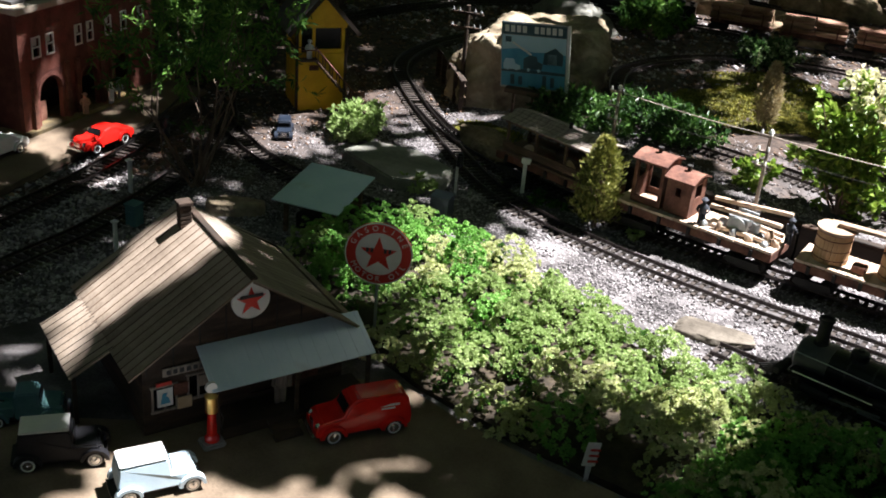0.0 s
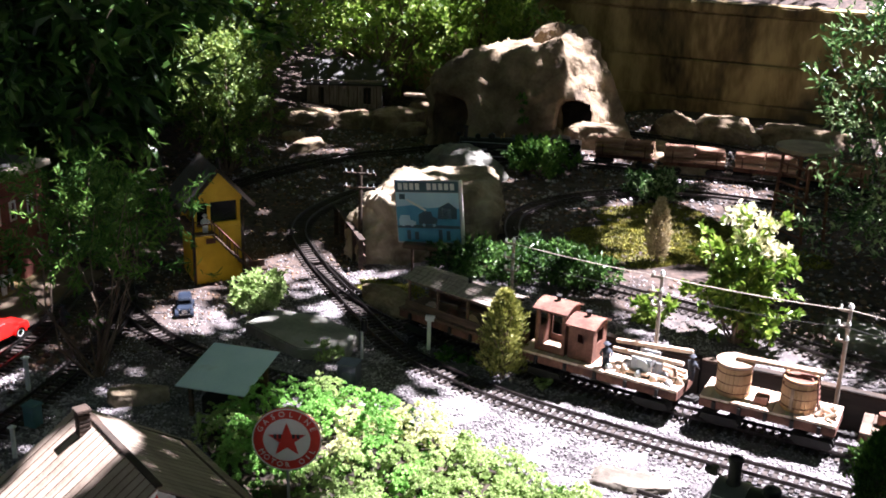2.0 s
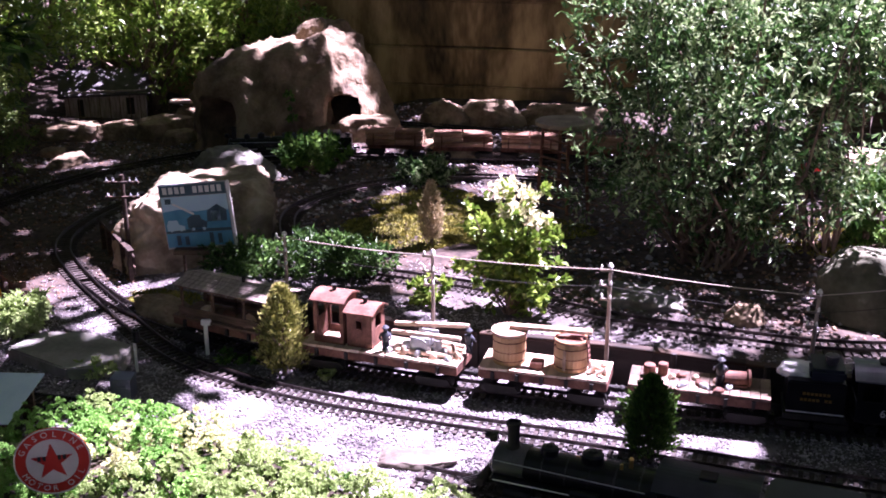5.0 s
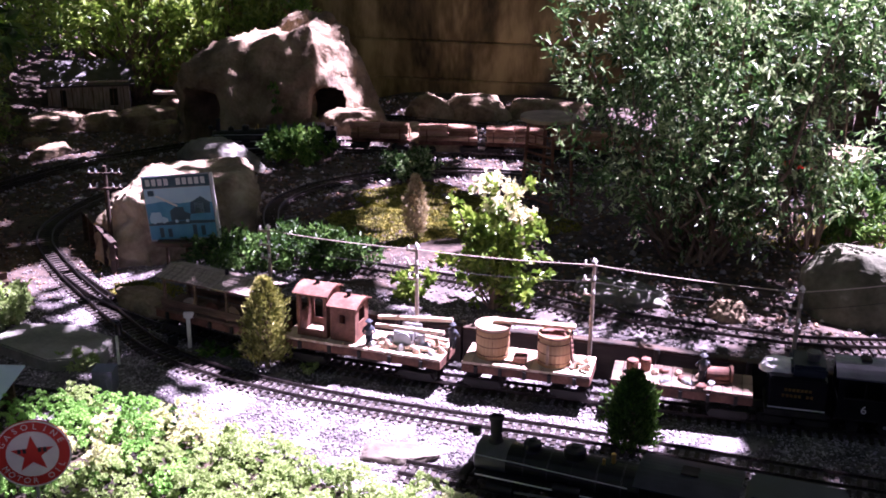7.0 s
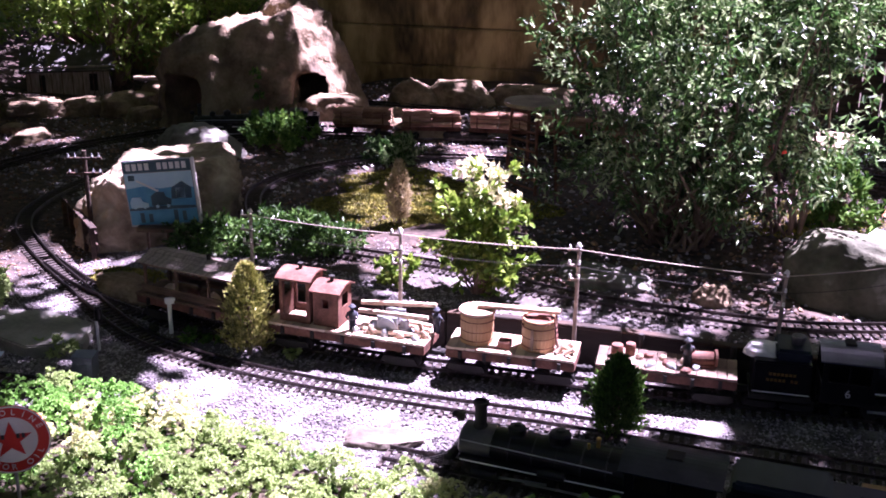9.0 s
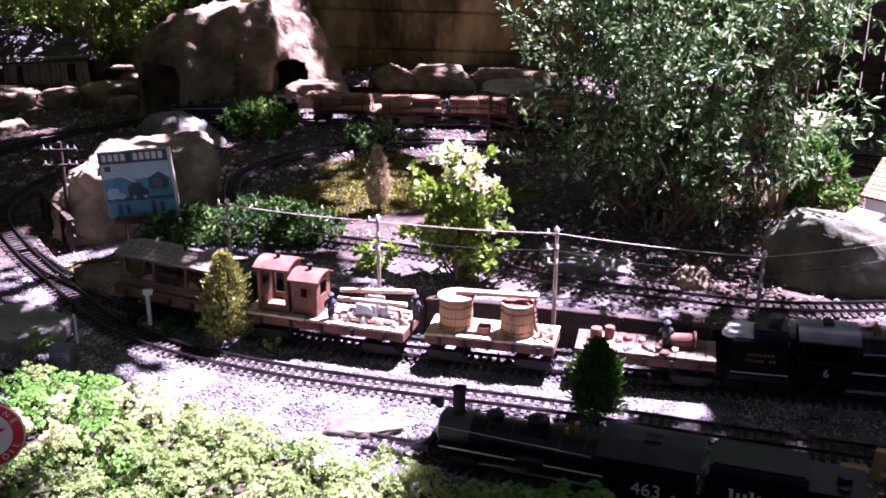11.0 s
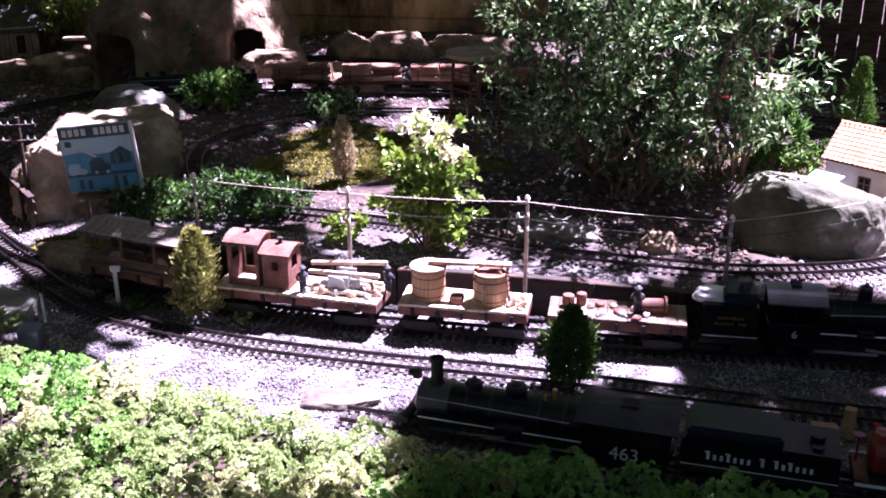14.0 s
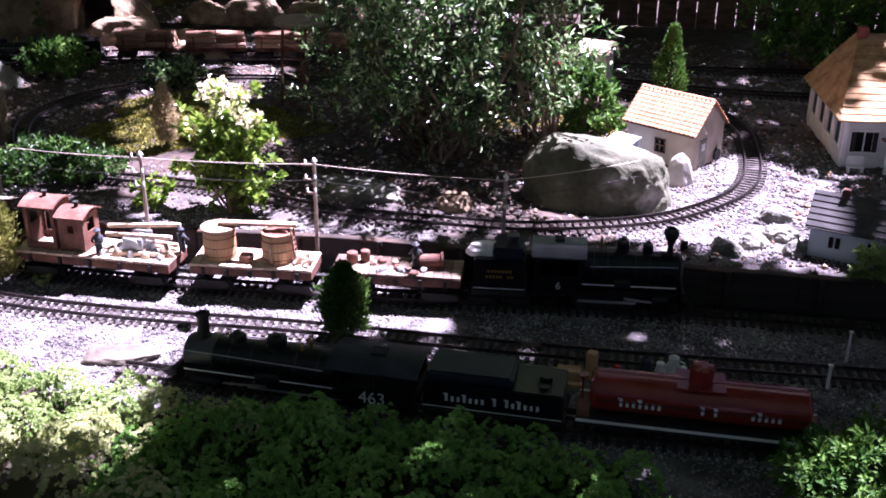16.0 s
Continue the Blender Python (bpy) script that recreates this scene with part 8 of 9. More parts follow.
def blue_house():
    ob = thing("clapboard_house", pose(0.492, 3.085, gz(0.5, 3.1) - 0.006, 0, 0, -10), "pale blue clapboard house with a grey-brown roof", "model building")
    W, D, E, A = 0.30, 0.125, 0.088, 0.150
    for k in range(9):
        bm = bmesh.new()
        box(bm, W, 0.006, E / 9 * 0.96, W / 2, 0.003, k * E / 9, rx=-4)
        part("clapboard", bm, M_BLUE_WALL, ob)
    bm = bmesh.new()
    prism(bm, [(0.005, 0), (D, 0), (D, E), (D / 2, A), (0.005, E)], 0.006, pose(0.0, 0, 0, 0, 0, 90))
    part("gable_wall", bm, M_BLUE_WALL, ob)
    bm = bmesh.new()
    prism(bm, [(0.005, 0), (D, 0), (D, E), (D / 2, A), (0.005, E)], 0.006, pose(W, 0, 0, 0, 0, 90))
    part("gable_wall", bm, M_BLUE_WALL, ob)
    bm = bmesh.new()
    box(bm, W - 0.006, 0.006, E, W / 2, D - 0.003, 0)
    part("rear_wall", bm, M_BLUE_WALL, ob)
    for x in (0.05, 0.066, 0.14, 0.22):
        bm = bmesh.new()
        box(bm, 0.011, 0.003, 0.028, x, -0.002, 0.038)
        part("window", bm, M_GLASS_DARK, ob)
    for y, z in ((0.035, 0.035), (0.06, 0.055), (0.085, 0.035)):
        bm = bmesh.new()
        box(bm, 0.003, 0.010, 0.028, -0.0042, y, z)
        part("window", bm, M_GLASS_DARK, ob)
    for s in (-1, 1):
        L = math.hypot(D / 2 + 0.012, A - E + 0.012)
        bm = bmesh.new()
        box(bm, W + 0.03, L, 0.005, 0, 0, 0, bevel=0.001)
        ang = math.degrees(math.atan2(A - E, D / 2))
        roof = part("roof", bm, M_ROOF_GREY, ob, "grey-brown roof", at=pose(W / 2, D / 2 + s * (D / 4 + 0.004), (A + E) / 2 - 0.001, -s * ang, 0, 0))
        for k in range(6):
            bm = bmesh.new()
            box(bm, W + 0.03, 0.004, 0.002, 0, -L / 2 + (k + 0.5) * L / 6, 0.0045)
            part("batten", bm, M_ROOF_GREY, roof)
    bm = bmesh.new()
    box(bm, 0.018, 0.018, 0.035, 0.06, D / 2, A - 0.012, bevel=0.001)
    part("chimney", bm, M_RUST, ob, "rust-red chimney")


blue_house()

# grey cabin and a pale plank in the far shade
def far_cabin():
    ob = thing("cabin", pose(-4.02, 4.42, gz(-4.02, 4.42) - 0.02, 0, 0, 42), "grey model cabin half hidden under shrubs", "model building")
    bm = bmesh.new()
    wall_with_holes(bm, -0.2, 0.2, 0, 0.16, 0, 0.012, [(-0.14, -0.11, 0.03, 0.12), (0.10, 0.14, 0.03, 0.12)])
    part("front_wall", bm, M_WOOD_GREY, ob)
    bm = bmesh.new()
    box(bm, 0.40, 0.2, 0.15, 0, 0.11, 0)
    part("core", bm, M_DARK, ob)
    bm = bmesh.new()
    box(bm, 0.46, 0.2, 0.012, 0, 0.07, 0.185, rx=32)
    part("roof", bm, M_ROOF_GREY, ob)
    for k in range(8):
        bm = bmesh.new()
        box(bm, 0.004, 0.004, 0.15, -0.18 + k * 0.05, -0.008, 0.003)
        part("board_seam", bm, M_WOOD_DARK, ob)


far_cabin()
bm = bmesh.new()
box(bm, 0.30, 0.06, 0.016, bevel=0.003)
solid("plank", bm, M_DECK, pose(-3.55, 4.60, gz(-3.55, 4.60) + 0.115, 0, 0, 25), "pale sunlit plank lying on stones in the shade", "plank")
rock(-3.55, 4.62, 0.12, 0.09, 0.14, 47, rot=10, label="flat-topped fieldstone edging the shaded bed", flat=0.4, boxy=0.6, rough=0.16, group="edging stones", name="stone")

# ---------------------------------------------------------------- plants
def leaf_object(name, P, D, L, Wd, mat, parent=None, label="", category="", kind="", seed=0, cup=0.25, group="", long=False, level=1.2):
    """Many folded leaves as one mesh: places P, directions D, lengths L, widths Wd."""
    rng = np.random.default_rng(seed)
    n = len(P)
    D = D / (np.linalg.norm(D, axis=1)[:, None] + 1e-9)
    R = rng.normal(0, 1, (n, 3)) + np.array([0, 0, level])
    S = np.cross(D, R)
    S /= np.linalg.norm(S, axis=1)[:, None] + 1e-9
    N = np.cross(S, D)
    L, Wd = L[:, None], Wd[:, None]
    if long:
        v = np.stack([P, P + D * L * 0.35 + S * Wd * 0.5 + N * Wd * cup, P + D * L * 0.40, P + D * L * 0.35 - S * Wd * 0.5 + N * Wd * cup, P + D * L - N * L * 0.18], 1)
        f = np.array([(0, 1, 2), (0, 2, 3), (1, 4, 2), (2, 4, 3)])
        k = 5
    else:
        v = np.stack([P, P + D * L * 0.5 + S * Wd * 0.5 + N * Wd * cup, P + D * L, P + D * L * 0.5 - S * Wd * 0.5 + N * Wd * cup], 1)
        f = np.array([(0, 1, 2), (0, 2, 3)])
        k = 4
    F = f[None] + k * np.arange(n)[:, None, None]
    me = bpy.data.meshes.new(name)
    me.from_pydata(v.reshape(-1, 3).tolist(), [], F.reshape(-1, 3).tolist())
    me.materials.append(mat)
    ob = new(name, me)
    if parent:
        ob.parent = parent
        return tagged(ob, label)
    return tagged(ob, label, category, group, kind)


def inside(x, y, poly):
    c = np.zeros(len(x), bool)
    n = len(poly)
    for i in range(n):
        (x1, y1), (x2, y2) = poly[i], poly[(i + 1) % n]
        hit = ((y1 > y) != (y2 > y)) & (x < (x2 - x1) * (y - y1) / (y2 - y1 + 1e-12) + x1)
        c ^= hit
    return c


def field(x, y, s, seed):
    r = np.random.default_rng(seed)
    z = np.zeros_like(x)
    for k in range(6):
        a, b, p = r.normal(0, s, 1)[0], r.normal(0, s, 1)[0], r.uniform(0, 6.28)
        z += np.sin(a * x + b * y + p)
    return z / 6


BED = [(-1.69, 1.68), (-1.66, 1.86), (-1.58, 2.02), (-1.36, 2.04), (-1.15, 2.02), (-0.95, 1.99), (-0.7, 2.0), (-0.4, 2.04), (0.0, 2.10), (0.16, 2.10), (0.27, 2.05), (0.38, 1.92), (0.5, 1.6), (0.3, 1.25), (-0.2, 1.25), (-0.45, 1.5), (-0.66, 1.62), (-0.86, 1.575), (-1.1, 1.545), (-1.22, 1.55), (-1.36, 1.59), (-1.55, 1.63)]


def edge_distance(x, y):
    d = np.full(len(x), 9.0)
    for (x1, y1), (x2, y2) in zip(BED, BED[1:] + BED[:1]):
        t = np.clip(((x - x1) * (x2 - x1) + (y - y1) * (y2 - y1)) / ((x2 - x1) ** 2 + (y2 - y1) ** 2), 0, 1)
        d = np.minimum(d, np.hypot(x - x1 - t * (x2 - x1), y - y1 - t * (y2 - y1)))
    return d


def cushion_places(gap, seed):
    """Places over the bed, none nearer than gap to another."""
    rng = np.random.default_rng(seed)
    x, y = rng.uniform(-1.85, 0.55, 9000), rng.uniform(1.2, 2.1, 9000)
    ok = inside(x, y, BED)
    x, y = x[ok], y[ok]
    got = np.zeros((0, 2))
    for p in np.stack([x, y], 1):
        if len(got) == 0 or np.min(np.hypot(*(got - p).T)) > gap:
            got = np.vstack([got, p])
    return got


def sedum(name, C, R, lift, mat, label, seed, heads=135, size=1.0):
    """Distinct lumpy cushions, each of many small upright rosettes."""
    rng = np.random.default_rng(seed)
    n, m = len(C), 9
    u = rng.normal(0, 1, (n, heads, 3))
    u[..., 2] = np.abs(u[..., 2]) * 1.1 - 0.12
    u /= np.linalg.norm(u, axis=2)[..., None]
    ph = rng.uniform(0, 6.28, (n, 1, 3))
    lump = 1 + 0.17 * np.sin(4.1 * u[..., 0] + ph[..., 0]) * np.sin(4.6 * u[..., 1] + ph[..., 1]) + 0.13 * np.sin(8.5 * u[..., 0] + 7.4 * u[..., 2] + ph[..., 2]) + rng.uniform(-0.10, 0.07, (n, heads))
    P = np.concatenate([C, lift[:, None]], 1)[:, None] + u * (R[:, None] * lump)[..., None] * np.array([1, 1, 1.15])
    P[..., 2] = np.maximum(P[..., 2], 0.014)
    axis = u * 0.75 + np.array([0, 0, 0.55]) + rng.normal(0, 0.18, (n, heads, 3))
    axis /= np.linalg.norm(axis, axis=2)[..., None]
    t1 = np.cross(axis, rng.normal(0, 1, (n, heads, 3)))
    t1 /= np.linalg.norm(t1, axis=2)[..., None]
    t2 = np.cross(axis, t1)
    W = []
    for k in range(m):
        el, ph_ = (0.35, 1.047 * k) if k < 6 else (1.0, 2.094 * k + 0.5)
        W.append(t1 * (math.cos(el) * math.cos(ph_)) + t2 * (math.cos(el) * math.sin(ph_)) + axis * math.sin(el))
    W = np.stack(W, 2) + rng.normal(0, 0.12, (n, heads, m, 3))
    P = P[:, :, None] + W * 0.0008
    k = n * heads * m
    return leaf_object(name, P.reshape(-1, 3), W.reshape(-1, 3), rng.uniform(0.0054, 0.0078, k) * size, rng.uniform(0.0052, 0.0070, k) * size, mat, label=label, category="groundcover", kind="stuff", seed=seed)


def plant_bed():
    rng = np.random.default_rng(8)
    C = cushion_places(0.066, 4)
    C = C[np.hypot(C[:, 0] + 0.745, C[:, 1] - 1.595) > 0.075]
    bare = (field(C[:, 0], C[:, 1], 16, 41) > 0.52) & (C[:, 0] < -0.75) & (C[:, 1] < 1.9)
    for bx, by, br in ((-1.16, 1.685, 0.045), (-1.33, 1.72, 0.04), (-1.24, 1.80, 0.03), (-1.02, 1.62, 0.03)):
        bare |= np.hypot(C[:, 0] - bx, C[:, 1] - by) < br
    C = C[~bare]
    x, y = C[:, 0], C[:, 1]
    n = len(C)
    d = edge_distance(x, y)
    R = rng.uniform(0.036, 0.056, n)
    lift = 0.006 + 0.040 * np.sqrt(np.clip(d / 0.16, 0, 1)) * (0.7 + 0.7 * field(x, y, 15, 5)) + rng.uniform(-0.022, 0.034, n) + 0.012 * smooth01(-0.75, -0.3, x)
    # shaded ends of the bed get the greener copy; pale cushions imitate sun glare
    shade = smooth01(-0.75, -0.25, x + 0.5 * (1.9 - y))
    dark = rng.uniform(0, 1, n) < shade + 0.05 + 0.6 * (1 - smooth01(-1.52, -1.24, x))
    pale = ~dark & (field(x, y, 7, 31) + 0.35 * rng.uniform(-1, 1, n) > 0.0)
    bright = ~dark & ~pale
    for k, m, mat, lab in ((1, bright, M_LEAF_BRIGHT, "lime-green sedum cushions along the front bed"), (5, pale, M_LEAF_GLARE, "sedum cushions coloured pale yellow-green as if in glare"),
                           (2, dark, M_SEDUM_SHADED, "sedum cushions coloured fresh green for the shaded bed")):
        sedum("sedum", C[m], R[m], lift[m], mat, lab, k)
    # small low sprigs between the cushions
    F = cushion_places(0.030, 14)
    F = F[(rng.uniform(0, 1, len(F)) < 0.3 + 0.5 * (F[:, 0] > -0.6)) & (np.hypot(F[:, 0] + 0.745, F[:, 1] - 1.595) > 0.06)]
    r_, l_ = rng.uniform(0.012, 0.020, len(F)), rng.uniform(0.010, 0.045, len(F))
    sedum("sedum", F, r_, l_, M_LEAF_MID, "small green sprigs between the sedum cushions", 6, heads=16)


plant_bed()
bm = bmesh.new()
bed = [bm.verts.new((x, y, 0.016)) for x, y in BED]
f = bm.faces.new(bed)
g = bmesh.ops.extrude_face_region(bm, geom=[f])
bmesh.ops.translate(bm, verts=[v for v in g["geom"] if isinstance(v, bmesh.types.BMVert)], vec=(0, 0, -0.03))
bmesh.ops.recalc_face_normals(bm, faces=bm.faces)
solid("planting_bed", bm, M_SOIL, Matrix(), "brown mulched soil under the groundcover", "soil", kind="structure")


def moss_patch(cx, cy, rx, ry, n, label):
    rng = np.random.default_rng(int(abs(cx) * 100))
    a, r = rng.uniform(0, 6.28, n), np.sqrt(rng.uniform(0, 1, n))
    wob = 1 + 0.18 * np.sin(3 * a + 1) + 0.1 * np.sin(7 * a)
    x, y = cx + rx * r * wob * np.cos(a), cy + ry * r * wob * np.sin(a)
    P = np.stack([x, y, ground_z(x, y) - 0.002 + 0.006 * (0.5 + 0.5 * field(x, y, 30, 3))], 1)
    D = rng.normal(0, 0.6, (n, 3)) + np.array([0, 0, 0.8])
    leaf_object("moss", P, D, rng.uniform(0.004, 0.010, n), rng.uniform(0.004, 0.008, n), M_MOSS, label=label, category="moss", kind="stuff", seed=5)


moss_patch(-1.50, 3.50, 0.38, 0.31, 30000, "yellow-green moss lawn inside the oval")
moss_patch(-2.0, 2.62, 0.14, 0.05, 2500, "yellow-green moss under the billboard")
moss_patch(-0.35, 3.9, 0.35, 0.18, 7000, "yellow-green moss behind the boulder")


def crown_points(n, c, r, rng, hollow=0.35, lumps=9, twig=14):
    """Leaf places in twiggy clumps through an uneven ellipsoid; returns places, directions."""
    m = max(4, n // twig)
    u = rng.normal(0, 1, (m, 3))
    u /= np.linalg.norm(u, axis=1)[:, None]
    lob = 1 + 0.22 * np.sin(u @ rng.normal(0, 3.0, 3) + 1) + 0.16 * np.sin(u @ rng.normal(0, 5.0, 3))
    rad = (hollow + (1 - hollow) * rng.uniform(0, 1, m) ** 0.5) * lob
    tip = u * rad[:, None] * np.array(r)
    out = u * 0.9 + rng.normal(0, 0.5, (m, 3)) + np.array([0, 0, 0.25])
    out /= np.linalg.norm(out, axis=1)[:, None]
    k = rng.integers(0, m, n)
    s = rng.uniform(-1, 1, n)
    L = 0.16 * float(np.mean(r))
    P = np.array(c) + tip[k] + out[k] * (s * L)[:, None] + rng.normal(0, 0.02 * float(np.mean(r)), (n, 3))
    D = out[k] * 0.7 + rng.normal(0, 0.75, (n, 3)) + np.array([0, 0, -0.05])
    return P, D, np.array(c) + tip


def limbs(parent, base, tips, r0, mat=None, name="limb", mid=0.5, bend=0.12, seed=0, label=""):
    rng = random.Random(seed)
    for t in tips:
        b, t = Vector(base), Vector(t)
        d = t - b
        p1 = b + d * 0.35 + Vector((rng.uniform(-bend, bend), rng.uniform(-bend, bend), abs(d.z) * 0.12)) * d.length
        p2 = b + d * 0.7 + Vector((rng.uniform(-bend, bend), rng.uniform(-bend, bend), 0.05)) * d.length * 0.6
        bm = bmesh.new()
        tube(bm, [b, p1, p2, t], r0, 7, r0 * 0.3)
        part(name, bm, mat or M_BARK, parent, label)


def shrub(name, x, y, r, h0, h1, n, leaf, mat, label, seed, stems=6, spread=0.5, hollow=0.3, long=False, category="shrub", stem_r=0.006, flowers=0, twig=14, group="", level=1.2):
    z = gz(x, y)
    ob = thing(name, pose(x, y, z), label, category, group)
    rng = np.random.default_rng(seed)
    c = (0, 0, (h0 + h1) / 2)
    P, D, tips = crown_points(n, c, (r[0], r[1], (h1 - h0) / 2), rng, hollow, twig=twig)
    leaf_object("crown", P, D, rng.uniform(0.7, 1.3, n) * leaf[0], rng.uniform(0.75, 1.25, n) * leaf[1], mat, parent=ob, seed=seed, long=long, level=level)
    pick = rng.choice(len(tips), min(stems * 3, len(tips)), replace=False)
    rr = random.Random(seed)
    for k in range(stems):
        a = 6.283 * k / stems + rr.uniform(-0.3, 0.3)
        b = (0.10 * spread * r[0] * math.cos(a), 0.10 * spread * r[1] * math.sin(a), -0.01)
        limbs(ob, b, [tips[j] for j in pick[k * 3:k * 3 + 3]], stem_r, name="stem", seed=seed + k)
    if flowers:
        top = tips[tips[:, 2] > h0 + (h1 - h0) * 0.80]
        top = top[rng.permutation(len(top))[:11]] + np.array([0, 0, 0.012])
        k = rng.integers(0, len(top), flowers)
        P = top[k] + rng.normal(0, 0.015, (flowers, 3)) * np.array([1, 1, 0.55])
        D = rng.normal(0, 0.8, (flowers, 3)) + np.array([0, 0, 0.5])
        leaf_object("blossom", P, D, rng.uniform(0.013, 0.023, flowers), rng.uniform(0.011, 0.018, flowers), M_PETAL, parent=ob, label="cream blossom", seed=seed)
    return ob


def conifer(x, y, h, r, mat, label, seed, n=5200, top=0.10, leaf=(0.012, 0.005)):
    z = gz(x, y)
    ob = thing("dwarf_conifer", pose(x, y, z), label, "conifer", "dwarf conifers")
    rng = np.random.default_rng(seed)
    t = rng.uniform(0, 1, n) ** 0.9
    prof = r * np.where(t < 0.25, 0.55 + 1.8 * t, 1.0 - 0.85 * np.clip((t - 0.25) / 0.75, 0, 1) ** 1.6) * (1 + 0.12 * np.sin(9 * t + seed))
    a = rng.uniform(0, 6.283, n)
    lob = 1 + 0.16 * np.sin(3 * a + 8 * t) + 0.10 * np.sin(7 * a - 13 * t)
    tuft = 1 + 0.30 * np.clip(np.sin(5 * a + 31 * t + seed) * np.sin(3 * a - 19 * t), -0.2, 1)
    rr = prof * lob * tuft * np.sqrt(rng.uniform(0.12, 1.0, n))
    P = np.stack([rr * np.cos(a), rr * np.sin(a), 0.02 + t * (h - 0.02)], 1)
    D = np.stack([np.cos(a) * 0.6, np.sin(a) * 0.6, np.full(n, 0.9)], 1) + rng.normal(0, 0.35, (n, 3))
    leaf_object("crown", P, D, rng.uniform(0.7, 1.4, n) * leaf[0], rng.uniform(0.7, 1.3, n) * leaf[1], mat, parent=ob, seed=seed)
    bm = bmesh.new()
    tube(bm, [(0, 0, -0.01), (0.002, 0.001, h * 0.4), (0, 0, h * 0.9)], 0.0065, 8, 0.002)
    part("trunk", bm, M_BARK, ob)
    for k in range(7):
        bm = bmesh.new()
        a = k * 2.4
        z0 = h * (0.15 + 0.09 * k)
        tube(bm, [(0, 0, z0), (0.5 * r * math.cos(a), 0.5 * r * math.sin(a), z0 + 0.35 * r), (0.8 * r * math.cos(a), 0.8 * r * math.sin(a), z0 + 0.8 * r)], 0.0025, 6, 0.001)
        part("limb", bm, M_BARK, ob)


conifer(-1.40, 2.398, 0.235, 0.058, M_LEAF_YELLOW, "yellow-green columnar dwarf conifer beside the siding", 1)
conifer(-0.475, 2.43, 0.185, 0.056, M_LEAF_MID, "dense dark green dwarf conifer between the tracks", 2, n=6500)
conifer(-1.447, 3.235, 0.205, 0.036, M_LEAF_STRAW, "straw-coloured withered dwarf conifer on the moss lawn", 3, n=2600)
conifer(-0.03, 4.22, 0.30, 0.052, M_LEAF_MID, "slim upright conifer behind the cottage", 4, n=4500)

shrub("lime_shrub", -0.985, 2.83, (0.115, 0.105), 0.0, 0.315, 2300, (0.025, 0.017), M_LEAF_LIME, "lime-green leafy shrub topped with cream blossom", 11, stems=4, hollow=0.25, flowers=400, stem_r=0.004)
shrub("juniper", -1.80, 2.80, (0.15, 0.09), 0.0, 0.085, 4600, (0.018, 0.0068), M_LEAF_SHADE, "low spreading green juniper behind the shelter car", 12, stems=4, hollow=0.2, stem_r=0.004, group="low shrubs")
shrub("juniper", -1.56, 2.90, (0.15, 0.09), 0.0, 0.115, 4600, (0.018, 0.0068), M_LEAF_SHADE, "low spreading green juniper behind the shelter car", 13, stems=4, hollow=0.2, stem_r=0.004, group="low shrubs")
shrub("azalea", -2.33, 3.82, (0.14, 0.10), 0.01, 0.135, 2600, (0.024, 0.011), M_LEAF_MID, "small green shrub in front of the hollow boulder", 14, stems=5, hollow=0.3, stem_r=0.005, group="low shrubs")
shrub("azalea", -1.84, 3.88, (0.11, 0.085), 0.0, 0.085, 2200, (0.022, 0.010), M_LEAF_DARK, "low dark shrub at the edge of the lawn", 15, stems=4, hollow=0.3, stem_r=0.004, group="low shrubs")
shrub("boxwood", -2.20, 2.27, (0.085, 0.075), 0.0, 0.105, 2400, (0.018, 0.010), M_LEAF_BRIGHT, "rounded light green bush below the signal tower", 16, stems=4, hollow=0.3, stem_r=0.003, group="low shrubs")
shrub("boxwood", -0.25, 3.86, (0.13, 0.11), 0.0, 0.26, 2200, (0.026, 0.014), M_LEAF_MID, "leafy green bush behind the mossy boulder", 17, stems=5, hollow=0.3, stem_r=0.005, group="low shrubs")
shrub("boxwood", 0.62, 2.16, (0.16, 0.13), 0.0, 0.15, 5200, (0.016, 0.0085), M_LEAF_MID, "leafy green bush beside the tank car", 18, stems=5, hollow=0.25, stem_r=0.004, group="low shrubs")
shrub("boxwood", 0.70, 2.985, (0.10, 0.07), 0.0, 0.085, 1500, (0.020, 0.011), M_LEAF_BRIGHT, "leafy bush before the blue house", 19, stems=4, hollow=0.25, stem_r=0.003, group="low shrubs")
shrub("sapling", -1.215, 2.80, (0.055, 0.045), 0.0, 0.075, 420, (0.022, 0.012), M_LEAF_LIME, "small pale leafy seedling at the plank edging", 20, stems=3, hollow=0.2, stem_r=0.002, group="seedlings")
shrub("sapling", -1.29, 2.42, (0.022, 0.02), 0.0, 0.03, 160, (0.011, 0.006), M_LEAF_BRIGHT, "tiny green seedling in the gravel", 21, stems=2, hollow=0.2, stem_r=0.0015, group="seedlings")
shrub("sapling", -1.80, 2.17, (0.05, 0.035), 0.0, 0.04, 260, (0.018, 0.009), M_LEAF_BRIGHT, "small green seedling beside the slate slab", 22, stems=3, hollow=0.2, stem_r=0.0015, group="seedlings")
shrub("sapling", -1.56, 2.395, (0.05, 0.025), 0.0, 0.025, 200, (0.016, 0.008), M_LEAF_MID, "small green seedling beside the switch stand", 23, stems=3, hollow=0.2, stem_r=0.0015, group="seedlings")
# creeper on the hollow boulder
shrub("creeper", -2.62, 4.12, (0.022, 0.014), 0.08, 0.30, 130, (0.020, 0.012), M_LEAF_MID, "thin green creeper climbing the hollow boulder", 24, stems=2, hollow=0.2, stem_r=0.003, group="")

